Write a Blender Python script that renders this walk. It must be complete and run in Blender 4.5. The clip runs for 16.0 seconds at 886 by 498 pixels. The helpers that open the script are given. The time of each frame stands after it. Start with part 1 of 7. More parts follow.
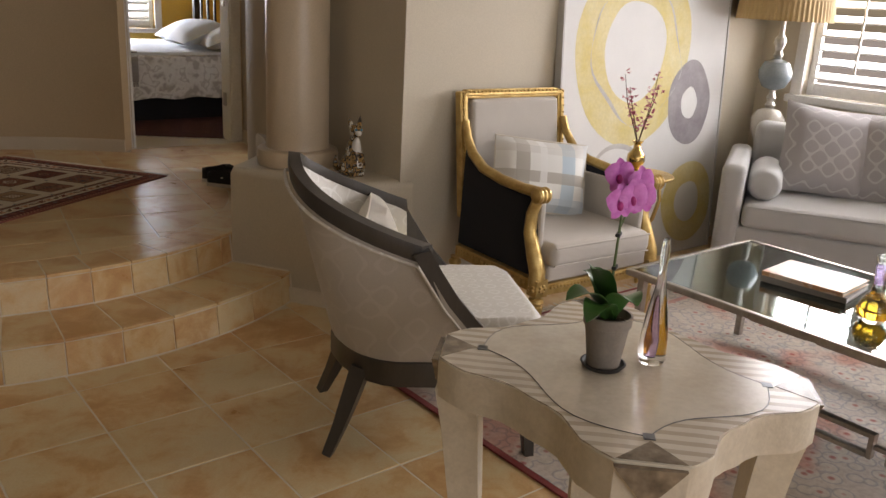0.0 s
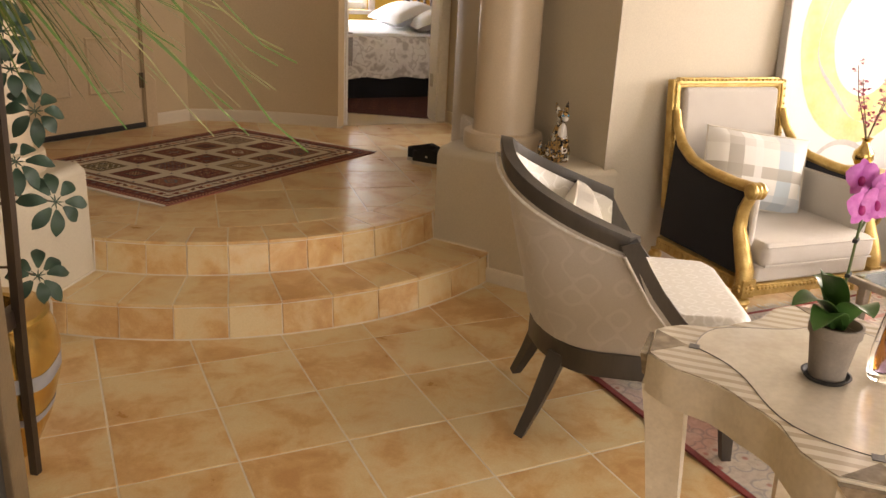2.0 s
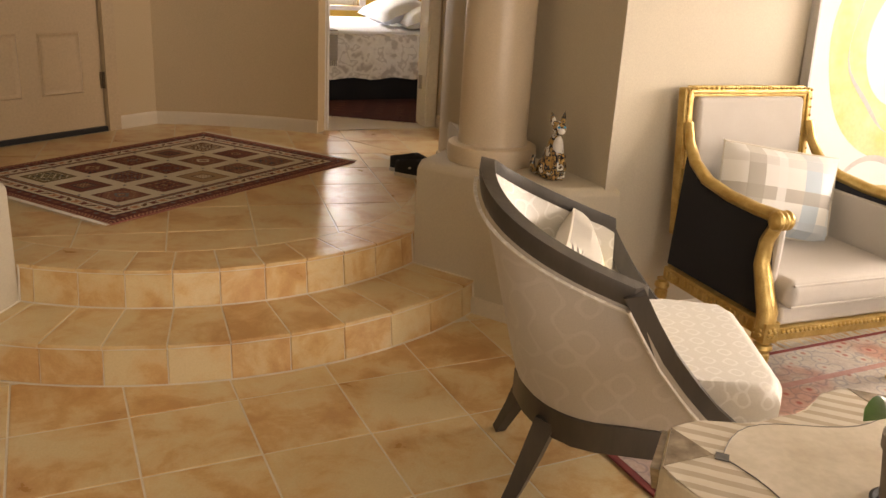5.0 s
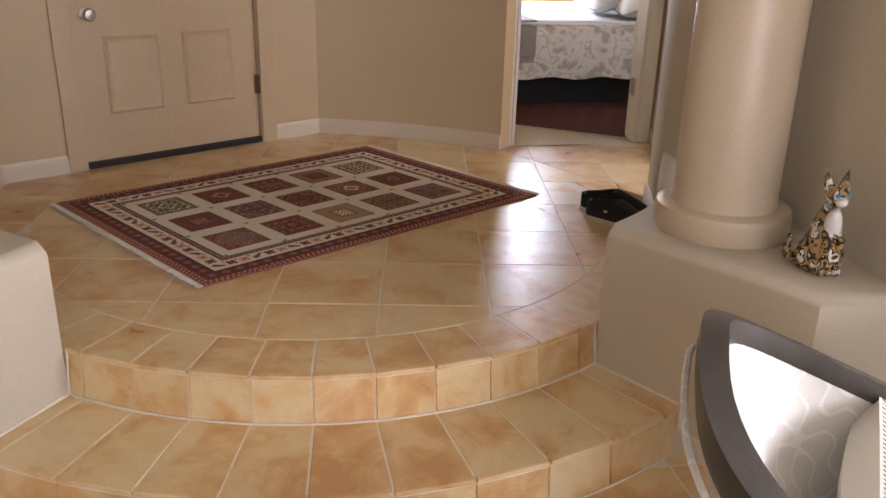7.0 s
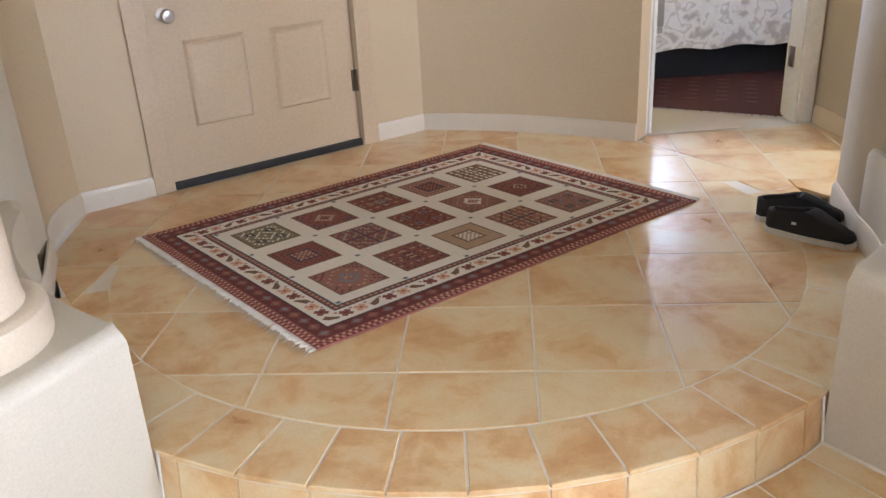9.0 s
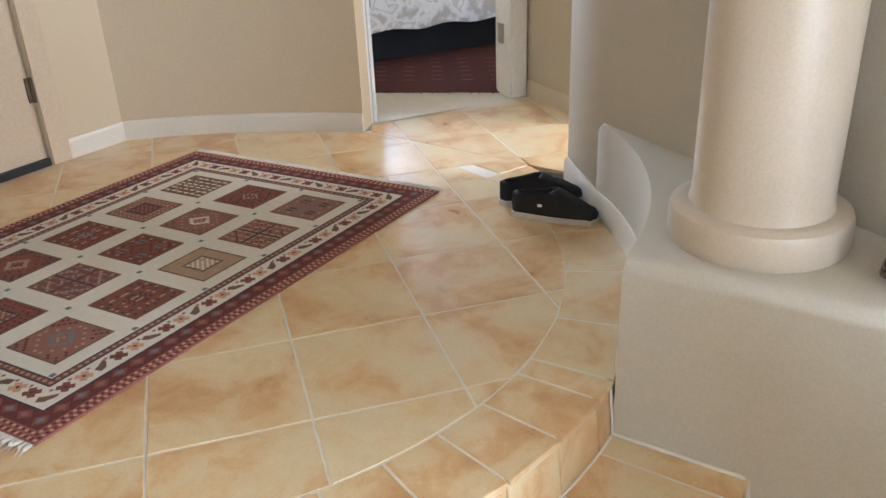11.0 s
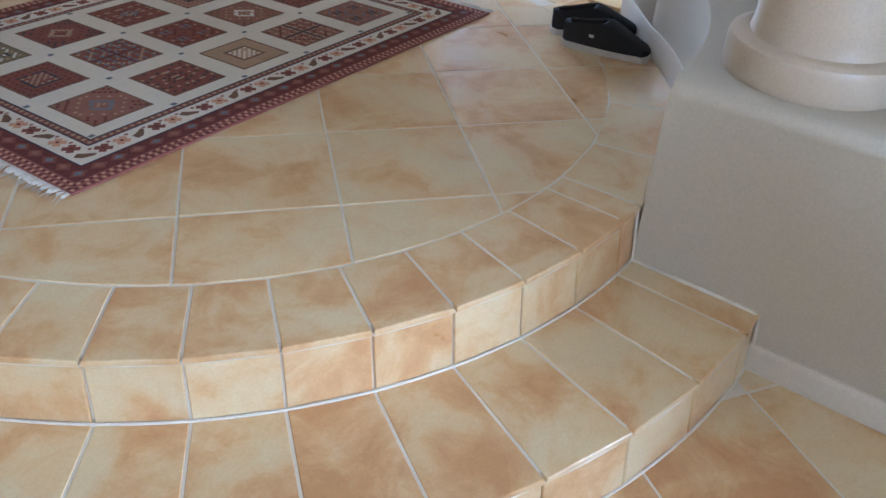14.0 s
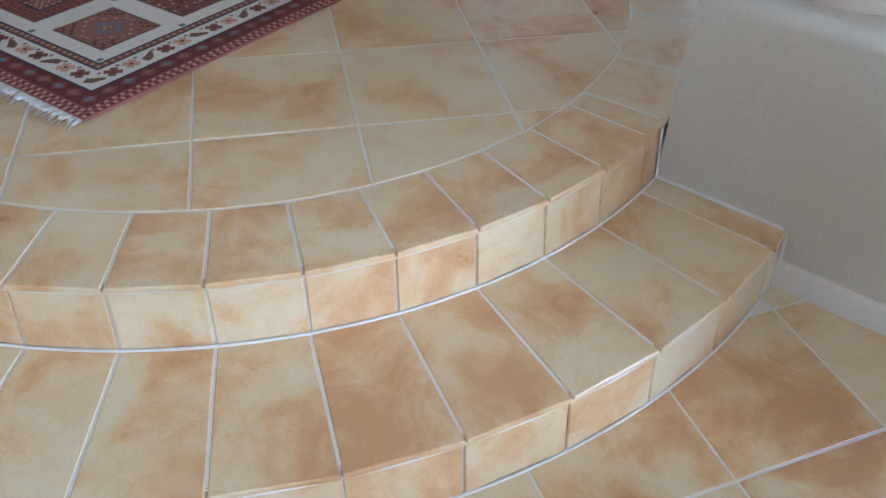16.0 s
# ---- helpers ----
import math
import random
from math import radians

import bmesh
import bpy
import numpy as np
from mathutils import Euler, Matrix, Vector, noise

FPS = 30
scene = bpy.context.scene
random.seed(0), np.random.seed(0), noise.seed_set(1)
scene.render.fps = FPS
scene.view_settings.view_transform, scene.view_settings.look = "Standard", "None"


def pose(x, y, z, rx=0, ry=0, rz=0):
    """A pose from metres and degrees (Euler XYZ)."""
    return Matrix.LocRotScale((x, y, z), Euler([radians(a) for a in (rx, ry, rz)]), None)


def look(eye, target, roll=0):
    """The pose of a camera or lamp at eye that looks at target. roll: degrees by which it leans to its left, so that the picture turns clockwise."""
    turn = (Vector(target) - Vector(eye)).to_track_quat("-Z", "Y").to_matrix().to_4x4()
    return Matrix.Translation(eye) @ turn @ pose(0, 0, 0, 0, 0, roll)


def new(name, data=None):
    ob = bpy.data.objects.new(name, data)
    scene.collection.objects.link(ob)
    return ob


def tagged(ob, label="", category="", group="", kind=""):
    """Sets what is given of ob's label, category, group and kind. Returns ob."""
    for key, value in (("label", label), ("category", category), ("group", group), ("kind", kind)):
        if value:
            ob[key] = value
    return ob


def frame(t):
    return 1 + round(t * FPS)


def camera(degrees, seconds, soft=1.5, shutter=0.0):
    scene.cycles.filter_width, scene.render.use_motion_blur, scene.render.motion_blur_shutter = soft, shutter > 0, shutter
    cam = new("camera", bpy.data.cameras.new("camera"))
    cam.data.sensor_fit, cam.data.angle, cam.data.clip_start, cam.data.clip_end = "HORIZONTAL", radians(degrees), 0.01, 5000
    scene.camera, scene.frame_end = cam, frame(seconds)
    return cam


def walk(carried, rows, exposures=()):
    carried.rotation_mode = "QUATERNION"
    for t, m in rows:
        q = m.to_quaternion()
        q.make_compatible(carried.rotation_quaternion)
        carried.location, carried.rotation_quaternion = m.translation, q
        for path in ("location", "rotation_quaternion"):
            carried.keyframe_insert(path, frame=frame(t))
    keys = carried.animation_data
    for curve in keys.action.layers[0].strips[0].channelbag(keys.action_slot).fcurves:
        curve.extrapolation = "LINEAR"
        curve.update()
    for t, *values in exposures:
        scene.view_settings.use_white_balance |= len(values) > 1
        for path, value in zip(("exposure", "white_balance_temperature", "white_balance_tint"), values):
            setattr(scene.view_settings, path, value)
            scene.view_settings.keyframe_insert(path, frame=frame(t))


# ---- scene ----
cam = camera(56.1, 16.0)
PATH = [
    (0, (-3.219, -2.163, 1.408), (-1.412, -1.539, 0.821), 3.1),
    (0.5, (-3.243, -2.15, 1.411), (-1.531, -1.32, 0.795), 3.0),
    (1, (-3.264, -2.128, 1.417), (-1.641, -1.146, 0.784), 2.8),
    (1.5, (-3.269, -2.118, 1.419), (-1.66, -1.116, 0.782), 2.9),
    (2, (-3.266, -2.11, 1.419), (-1.665, -1.103, 0.771), 2.9),
    (2.5, (-3.269, -2.105, 1.418), (-1.681, -1.08, 0.765), 2.6),
    (3, (-3.277, -2.102, 1.422), (-1.681, -1.089, 0.767), 2.4),
    (3.2, (-3.269, -2.102, 1.418), (-1.674, -1.089, 0.762), 2.7),
    (5.3, (-2.664, -1.887, 1.397), (-1.067, -0.875, 0.742), 3.5),
    (5.5, (-2.538, -1.853, 1.398), (-1.006, -0.751, 0.735), 3.0),
    (6, (-2.282, -1.711, 1.383), (-0.928, -0.414, 0.688), 1.1),
    (6.5, (-2.138, -1.512, 1.397), (-0.814, -0.193, 0.687), 2.3),
    (7, (-1.901, -1.369, 1.396), (-0.646, 0.01, 0.673), 1.5),
    (7.5, (-1.768, -1.27, 1.393), (-0.654, 0.22, 0.657), -0.4),
    (8, (-1.748, -1.112, 1.385), (-0.72, 0.43, 0.633), -1.9),
    (8.2, (-1.748, -1.049, 1.395), (-0.71, 0.483, 0.638), -2.2),
    (10.3, (-1.491, -0.527, 1.391), (-0.238, 0.767, 0.521), -4.9),
    (10.5, (-1.497, -0.521, 1.394), (-0.138, 0.674, 0.542), -4.0),
    (11, (-1.517, -0.542, 1.387), (-0.009, 0.446, 0.521), -2.4),
    (11.5, (-1.538, -0.559, 1.374), (0.008, 0.359, 0.499), -1.3),
    (12, (-1.554, -0.551, 1.337), (-0.011, 0.361, 0.45), 1.2),
    (12.5, (-1.567, -0.529, 1.303), (-0.082, 0.373, 0.313), 5.0),
    (13, (-1.583, -0.53, 1.258), (-0.293, 0.45, 0.085), 4.1),
    (13.5, (-1.579, -0.555, 1.262), (-0.287, 0.392, 0.064), 4.2),
    (14, (-1.576, -0.574, 1.271), (-0.245, 0.376, 0.12), 3.4),
    (14.5, (-1.583, -0.565, 1.268), (-0.254, 0.397, 0.123), 2.9),
    (15, (-1.566, -0.544, 1.233), (-0.334, 0.373, -0.048), 1.8),
    (15.5, (-1.572, -0.546, 1.237), (-0.358, 0.365, -0.065), 1.4),
    (16, (-1.572, -0.547, 1.248), (-0.344, 0.353, -0.049), 1.9),
]
EXPOSURES = [(0.0, -1.15, 7500, 23), (0.5, -0.51, 7900, 25), (1.0, -0.28, 8400, 26), (3.0, -0.19, 9300, 27), (5.5, -0.28, 9800, 27), (6.0, -0.26, 9400, 28), (6.5, 0.09, 7900, 28),
             (7.5, 0.19, 6300, 28), (8.0, 0.49, 5950, 25), (10.5, 1.02, 5650, 15), (12.0, 1.08, 5080, 14), (13.0, 0.69, 4760, 14), (14.5, 0.66, 4780, 15), (15.0, 0.64, 4600, 14), (16.0, 0.64, 4600, 14)]
walk(cam, [(t, look(eye, target, roll)) for t, eye, target, roll in PATH], EXPOSURES)

# ---- world, sun, window light ----
world = bpy.data.worlds.new("sky")
scene.world = world
world.use_nodes = True
wn = world.node_tree.nodes
sky = wn.new("ShaderNodeTexSky")
sky.sky_type, sky.sun_disc = "NISHITA", False
sky.sun_elevation, sky.sun_rotation = radians(48), radians(150)
world.node_tree.links.new(sky.outputs[0], wn["Background"].inputs[0])
wn["Background"].inputs[1].default_value = 0.12
sun = new("sun", bpy.data.lights.new("sun", "SUN"))
sun.data.energy, sun.data.angle, sun.data.color = 3.0, radians(0.5), (1.0, 0.95, 0.88)
sun.matrix_world = look((-6.0, 4.0, 9.0), (0, 0, 0))

ROOM = pose(0.15, -0.78, 0, 0, 0, -31.9)   # living room: x along its front wall, -y into the room
BED = pose(1.24, 1.65, 0.288, 0, 0, -31.7)  # bedroom: x along the doorway wall, y into it
LOW, MID, TOP, CEIL = 0.0, 0.144, 0.288, 3.0
CX, CY, RAD = -0.06, 1.345, 1.345          # the round entry


def area(name, m, sx, sy, watts, color):
    lamp = new(name, bpy.data.lights.new(name, "AREA"))
    lamp.data.shape, lamp.data.size, lamp.data.size_y = "RECTANGLE", sx, sy
    lamp.data.energy, lamp.data.color = watts, color
    lamp.matrix_world = m
    return lamp


DAY = (0.82, 0.92, 1.0)
area("window_daylight", ROOM @ look((3.02, -1.15, 1.6), (0, -1.6, 0.9)), 1.8, 1.4, 385, DAY)
# lamp of the second, unseen window, added for more side light
area("window_daylight", ROOM @ look((3.02, -3.4, 1.6), (0, -3.0, 0.9)), 1.7, 1.4, 330, DAY)
# fill from an assumed opening behind the camera, added to light the room
area("added_rear_daylight", ROOM @ look((-1.2, -5.75, 1.25), (-1.2, 0, 0.7)), 3.4, 2.1, 125, DAY)
area("bedroom_daylight", BED @ look((0.6, 3.5, 1.35), (0.6, 0.5, 0.4)), 1.3, 1.2, 460, (0.70, 0.85, 1.0))
area("hall_daylight", look((2.35, -0.75, 2.0), (1.3, 0.75, 0.3)), 0.5, 0.7, 28, (1.0, 0.98, 0.95))


# ---- materials ----
def nodes_of(name):
    m = bpy.data.materials.new(name)
    m.use_nodes = True
    return m, m.node_tree, m.node_tree.nodes["Principled BSDF"]


def link(tree, a, b):
    tree.links.new(a, b)


def coords(tree, scale=1.0, spread=False):
    tc = tree.nodes.new("ShaderNodeTexCoord")
    mp = tree.nodes.new("ShaderNodeMapping")
    link(tree, tc.outputs["Object"], mp.inputs["Vector"])
    mp.inputs["Scale"].default_value = (scale, scale, scale) if isinstance(scale, (int, float)) else scale
    if spread:
        info = tree.nodes.new("ShaderNodeObjectInfo")
        mul = tree.nodes.new("ShaderNodeMath")
        mul.operation = "MULTIPLY"
        mul.inputs[1].default_value = 61.7
        link(tree, info.outputs["Random"], mul.inputs[0])
        comb = tree.nodes.new("ShaderNodeCombineXYZ")
        link(tree, mul.outputs[0], comb.inputs[0])
        link(tree, mul.outputs[0], comb.inputs[1])
        link(tree, comb.outputs[0], mp.inputs["Location"])
    return mp.outputs["Vector"]


def noise_tex(tree, vec, scale, detail=4.0, rough=0.55, warp=0.0):
    n = tree.nodes.new("ShaderNodeTexNoise")
    n.inputs["Scale"].default_value, n.inputs["Detail"].default_value = scale, detail
    n.inputs["Roughness"].default_value, n.inputs["Distortion"].default_value = rough, warp
    link(tree, vec, n.inputs["Vector"])
    return n.outputs["Fac"]


def ramp(tree, fac, stops, kind="LINEAR"):
    r = tree.nodes.new("ShaderNodeValToRGB")
    r.color_ramp.interpolation = kind
    while len(r.color_ramp.elements) < len(stops):
        r.color_ramp.elements.new(0.5)
    for e, (p, c) in zip(r.color_ramp.elements, stops):
        e.position, e.color = p, (*c, 1)
    link(tree, fac, r.inputs[0])
    return r.outputs[0]


def mix(tree, fac, a, b, kind="MIX"):
    m = tree.nodes.new("ShaderNodeMix")
    m.data_type, m.blend_type = "RGBA", kind
    for sock, val in ((m.inputs[0], fac), (m.inputs[6], a), (m.inputs[7], b)):
        if isinstance(val, bpy.types.NodeSocket):
            link(tree, val, sock)
        elif isinstance(val, (int, float)):
            sock.default_value = val
        else:
            sock.default_value = (*val, 1)
    return m.outputs[2]


def bump(tree, bsdf, fac, strength, dist=0.01):
    b = tree.nodes.new("ShaderNodeBump")
    b.inputs["Strength"].default_value, b.inputs["Distance"].default_value = strength, dist
    link(tree, fac, b.inputs["Height"])
    link(tree, b.outputs[0], bsdf.inputs["Normal"])


def math_node(tree, op, a, b=0.0):
    m = tree.nodes.new("ShaderNodeMath")
    m.operation = op
    for sock, val in zip(m.inputs, (a, b)):
        if isinstance(val, bpy.types.NodeSocket):
            link(tree, val, sock)
        else:
            sock.default_value = val
    return m.outputs[0]


def surface(name, a, b, scale=6.0, rough=0.6, metal=0.0, grain=120.0, relief=0.15, stretch=None, spread=False, sheen=0.0, coat=0.0):
    """A painted, woven, wooden or metal surface: two tones in large patches, a fine grain in colour and relief."""
    m, tree, bsdf = nodes_of(name)
    vec = coords(tree, stretch or 1.0, spread)
    big, fine = noise_tex(tree, vec, scale), noise_tex(tree, vec, grain, 2.0)
    base = ramp(tree, big, [(0.3, a), (0.7, b)])
    tone = ramp(tree, fine, [(0.3, (0.9, 0.9, 0.9)), (0.7, (1.0, 1.0, 1.0))])
    link(tree, mix(tree, 1.0, base, tone, "MULTIPLY"), bsdf.inputs["Base Color"])
    r = tree.nodes.new("ShaderNodeMapRange")
    r.inputs["To Min"].default_value, r.inputs["To Max"].default_value = rough * 0.85, min(1.0, rough * 1.15)
    link(tree, big, r.inputs["Value"])
    link(tree, r.outputs[0], bsdf.inputs["Roughness"])
    bsdf.inputs["Metallic"].default_value = metal
    bsdf.inputs["Sheen Weight"].default_value = sheen
    bsdf.inputs["Coat Weight"].default_value = coat
    if relief:
        bump(tree, bsdf, fine, relief, 0.004)
    return m


def tile_material():
    """Glazed terracotta-look tiles: cream clouds over orange brown, with a darker bloom along some edges."""
    m, tree, bsdf = nodes_of("terracotta_tile")
    vec = coords(tree, 1.0, True)
    info = tree.nodes.new("ShaderNodeObjectInfo")
    cloud, wisp = noise_tex(tree, vec, 5.2, 5.0, 0.58, 0.5), noise_tex(tree, vec, 15.0, 4.0, 0.6, 0.8)
    speck = noise_tex(tree, vec, 140.0, 2.0)
    both = math_node(tree, "ADD", math_node(tree, "MULTIPLY", cloud, 0.78), math_node(tree, "MULTIPLY", wisp, 0.22))
    shift = math_node(tree, "ADD", both, math_node(tree, "MULTIPLY", math_node(tree, "SUBTRACT", info.outputs["Random"], 0.5), 0.11))
    base = ramp(tree, shift, [(0.35, TILE_DARK), (0.44, TILE_MID), (0.50, TILE_PALE), (0.60, TILE_CREAM)])
    tone = ramp(tree, speck, [(0.3, (0.93, 0.92, 0.90)), (0.65, (1.0, 1.0, 1.0))])
    link(tree, mix(tree, 1.0, base, tone, "MULTIPLY"), bsdf.inputs["Base Color"])
    bump(tree, bsdf, both, 0.10, 0.004)
    r = tree.nodes.new("ShaderNodeMapRange")
    r.inputs["To Min"].default_value, r.inputs["To Max"].default_value = 0.25, 0.33
    link(tree, cloud, r.inputs["Value"])
    link(tree, r.outputs[0], bsdf.inputs["Roughness"])
    return m


TILE_DARK, TILE_MID, TILE_PALE, TILE_CREAM = (0.55, 0.305, 0.125), (0.635, 0.395, 0.182), (0.68, 0.485, 0.252), (0.70, 0.555, 0.325)
M_TILE = tile_material()
M_GROUT = surface("grout", (0.70, 0.63, 0.52), (0.78, 0.71, 0.60), 9, 0.85, grain=300)
# entry walls: the tan holds warm light bounced off the tiles
M_WALL = surface("warm_bounce_wall_paint", (0.57, 0.445, 0.285), (0.60, 0.47, 0.305), 1.5, 0.55, grain=140, relief=0.03)
# other walls and pedestals: greyed in colour for the cool window daylight
M_WALL_DAYLIT = surface("daylit_wall_paint", (0.555, 0.490, 0.380), (0.585, 0.520, 0.405), 1.5, 0.62, grain=170, relief=0.03)
M_COLUMN = surface("satin_cream_paint", (0.60, 0.49, 0.355), (0.62, 0.51, 0.375), 1.5, 0.30, grain=160, relief=0.015)
M_TRIM = surface("trim_paint", (0.67, 0.59, 0.47), (0.71, 0.63, 0.51), 3, 0.34, grain=160, relief=0.012)
M_DOOR = surface("door_paint", (0.55, 0.42, 0.275), (0.58, 0.445, 0.295), 3, 0.42, grain=70, relief=0.06)
M_WHITE = surface("white_door_paint", (0.79, 0.78, 0.75), (0.83, 0.82, 0.79), 3, 0.35, grain=60, relief=0.04)
M_CEIL = surface("ceiling_paint", (0.72, 0.69, 0.63), (0.75, 0.72, 0.66), 2, 0.8, grain=90)
M_YELLOW = surface("mustard_wall_paint", (0.62, 0.38, 0.06), (0.66, 0.42, 0.08), 2, 0.6, grain=80)
M_BLACK = surface("black_rubber", (0.012, 0.012, 0.012), (0.022, 0.021, 0.02), 20, 0.6, grain=200)
M_STEEL = surface("brushed_nickel", (0.5, 0.48, 0.45), (0.58, 0.56, 0.52), 20, 0.35, 1.0)


# ---- building helpers ----
def make(name, bm, mat, parent=None, label="", smooth=False):
    me = bpy.data.meshes.new(name)
    bm.normal_update()
    bm.to_mesh(me)
    bm.free()
    for m in (mat if isinstance(mat, (list, tuple)) else (mat,)):
        me.materials.append(m)
    if smooth:
        me.polygons.foreach_set("use_smooth", [True] * len(me.polygons))
        me.set_sharp_from_angle(angle=radians(40))
    ob = new(name, me)
    if smooth:
        ob.modifiers.new("even_shading", "WEIGHTED_NORMAL").keep_sharp = True
    if parent:
        ob.parent = parent
    if label:
        tagged(ob, label)
    return ob


def part(name, bm, mat, parent, label="", smooth=True):
    return make(name, bm, mat, parent, label, smooth)


def thing(name, m, label, category, group=""):
    ob = new(name)
    ob.empty_display_size = 0.05
    ob.matrix_basis = m
    return tagged(ob, label, category, group)


def setting(name, bm, mat, label, category, smooth=False):
    return tagged(make(name, bm, mat, None, "", smooth), label, category, "", "structure")


def box(bm, c, s, rot=None, bevel=0.0, seg=2):
    m = Matrix.Translation(c) @ (rot or Matrix()) @ Matrix.Diagonal((*s, 1))
    vs = bmesh.ops.create_cube(bm, size=1, matrix=m)["verts"]
    if bevel:
        es = list({e for v in vs for e in v.link_edges})
        bmesh.ops.bevel(bm, geom=es, offset=bevel, segments=seg, affect="EDGES", profile=0.5)
    return bm


def boxed(c, s, bevel=0.0, seg=2, rot=None):
    return box(bmesh.new(), c, s, rot, bevel, seg)


def prism(bm, pts, z0, z1, top_round=0.0, side_round=0.0, seg=3):
    lo = [bm.verts.new((x, y, z0)) for x, y in pts]
    hi = [bm.verts.new((x, y, z1)) for x, y in pts]
    n = len(pts)
    faces = [bm.faces.new(hi), bm.faces.new(lo[::-1])]
    for i in range(n):
        faces.append(bm.faces.new((lo[i], lo[(i + 1) % n], hi[(i + 1) % n], hi[i])))
    if side_round:
        es = [e for v in lo for e in v.link_edges if e.other_vert(v) in hi]
        es = [e for e in es if e.calc_face_angle(0) > 0.3]
        bmesh.ops.bevel(bm, geom=es, offset=side_round, segments=seg, affect="EDGES", profile=0.5)
    if top_round:
        top = max(bm.faces, key=lambda f: (round(f.calc_center_median().z, 4), f.calc_area()))
        bmesh.ops.bevel(bm, geom=list(top.edges), offset=top_round, segments=seg, affect="EDGES", profile=0.5)
    bmesh.ops.recalc_face_normals(bm, faces=list(bm.faces))
    return bm


def lathe(bm, profile, seg=24, m=None):
    rings = []
    for r, z in profile:
        rings.append([bm.verts.new((r * math.cos(2 * math.pi * i / seg), r * math.sin(2 * math.pi * i / seg), z)) for i in range(seg)])
    for a, b in zip(rings, rings[1:]):
        for i in range(seg):
            bm.faces.new((a[i], a[(i + 1) % seg], b[(i + 1) % seg], b[i]))
    if profile[0][0] > 1e-5:
        bm.faces.new(rings[0][::-1])
    if profile[-1][0] > 1e-5:
        bm.faces.new(rings[-1])
    if m is not None:
        bmesh.ops.transform(bm, matrix=m, verts=[v for r in rings for v in r])
    return bm


def tube(bm, pts, radii, seg=8, flat=1.0):
    pts = [Vector(p) for p in pts]
    if isinstance(radii, (int, float)):
        radii = [radii] * len(pts)
    rings, up = [], Vector((0, 0, 1))
    for i, p in enumerate(pts):
        d = (pts[min(i + 1, len(pts) - 1)] - pts[max(i - 1, 0)]).normalized()
        side = d.cross(up)
        if side.length < 1e-3:
            side = d.cross(Vector((0, 1, 0)))
        side.normalize()
        if i and side.dot(last) < 0:
            side = -side
        last = side
        nor = side.cross(d)
        rings.append([bm.verts.new(p + radii[i] * (math.cos(a) * side + flat * math.sin(a) * nor)) for a in (2 * math.pi * k / seg for k in range(seg))])
    for a, b in zip(rings, rings[1:]):
        for i in range(seg):
            bm.faces.new((a[i], a[(i + 1) % seg], b[(i + 1) % seg], b[i]))
    bm.faces.new(rings[0][::-1])
    bm.faces.new(rings[-1])
    bmesh.ops.recalc_face_normals(bm, faces=[f for f in bm.faces])
    return bm


def arc(a0, a1, r, n, cx=CX, cy=CY):
    return [(cx + r * math.cos(radians(a0 + (a1 - a0) * i / n)), cy + r * math.sin(radians(a0 + (a1 - a0) * i / n))) for i in range(n + 1)]


def mirrored(pts):
    """Mirror plan points in the axis of the round entry, through the middle of its steps."""
    d, c = Vector((math.cos(radians(237.25)), math.sin(radians(237.25)))), Vector((CX, CY))
    out = []
    for p in pts:
        q = Vector(p) - c
        r = c + 2 * d.dot(q) * d - q
        out.append((r.x, r.y))
    return out[::-1]


def in_room(pts):
    return [tuple((ROOM @ Vector((x, y, 0))).xy) for x, y in pts]


def band(pts, z0, height, thick, side=1):
    """A baseboard along a plan line, with an eased top edge, thick to the line's left (side 1) or right (-1)."""
    bm = bmesh.new()
    pts = [Vector(p) for p in pts]
    prof = [(0, 0), (thick, 0), (thick, height * 0.8), (thick * 0.55, height * 0.93), (thick * 0.5, height), (0, height)]
    rings = []
    for i, p in enumerate(pts):
        d = (pts[min(i + 1, len(pts) - 1)] - pts[max(i - 1, 0)]).normalized()
        n = Vector((-d.y, d.x)) * side
        rings.append([bm.verts.new((p.x + n.x * a, p.y + n.y * a, z0 + b)) for a, b in prof])
    k = len(prof)
    for a, b in zip(rings, rings[1:]):
        for i in range(k):
            bm.faces.new((a[i], a[(i + 1) % k], b[(i + 1) % k], b[i]))
    bm.faces.new(rings[0])
    bm.faces.new(rings[-1][::-1])
    bmesh.ops.recalc_face_normals(bm, faces=list(bm.faces))
    return bm


def wall_run(pts, thick, z0, z1, side=1):
    """A wall of even thickness along a plan line."""
    pts = [Vector(p) for p in pts]
    off = []
    for i, p in enumerate(pts):
        d = (pts[min(i + 1, len(pts) - 1)] - pts[max(i - 1, 0)]).normalized()
        off.append(p + Vector((-d.y, d.x)) * side * thick)
    return prism(bmesh.new(), [tuple(p) for p in pts] + [tuple(p) for p in off[::-1]], z0, z1)


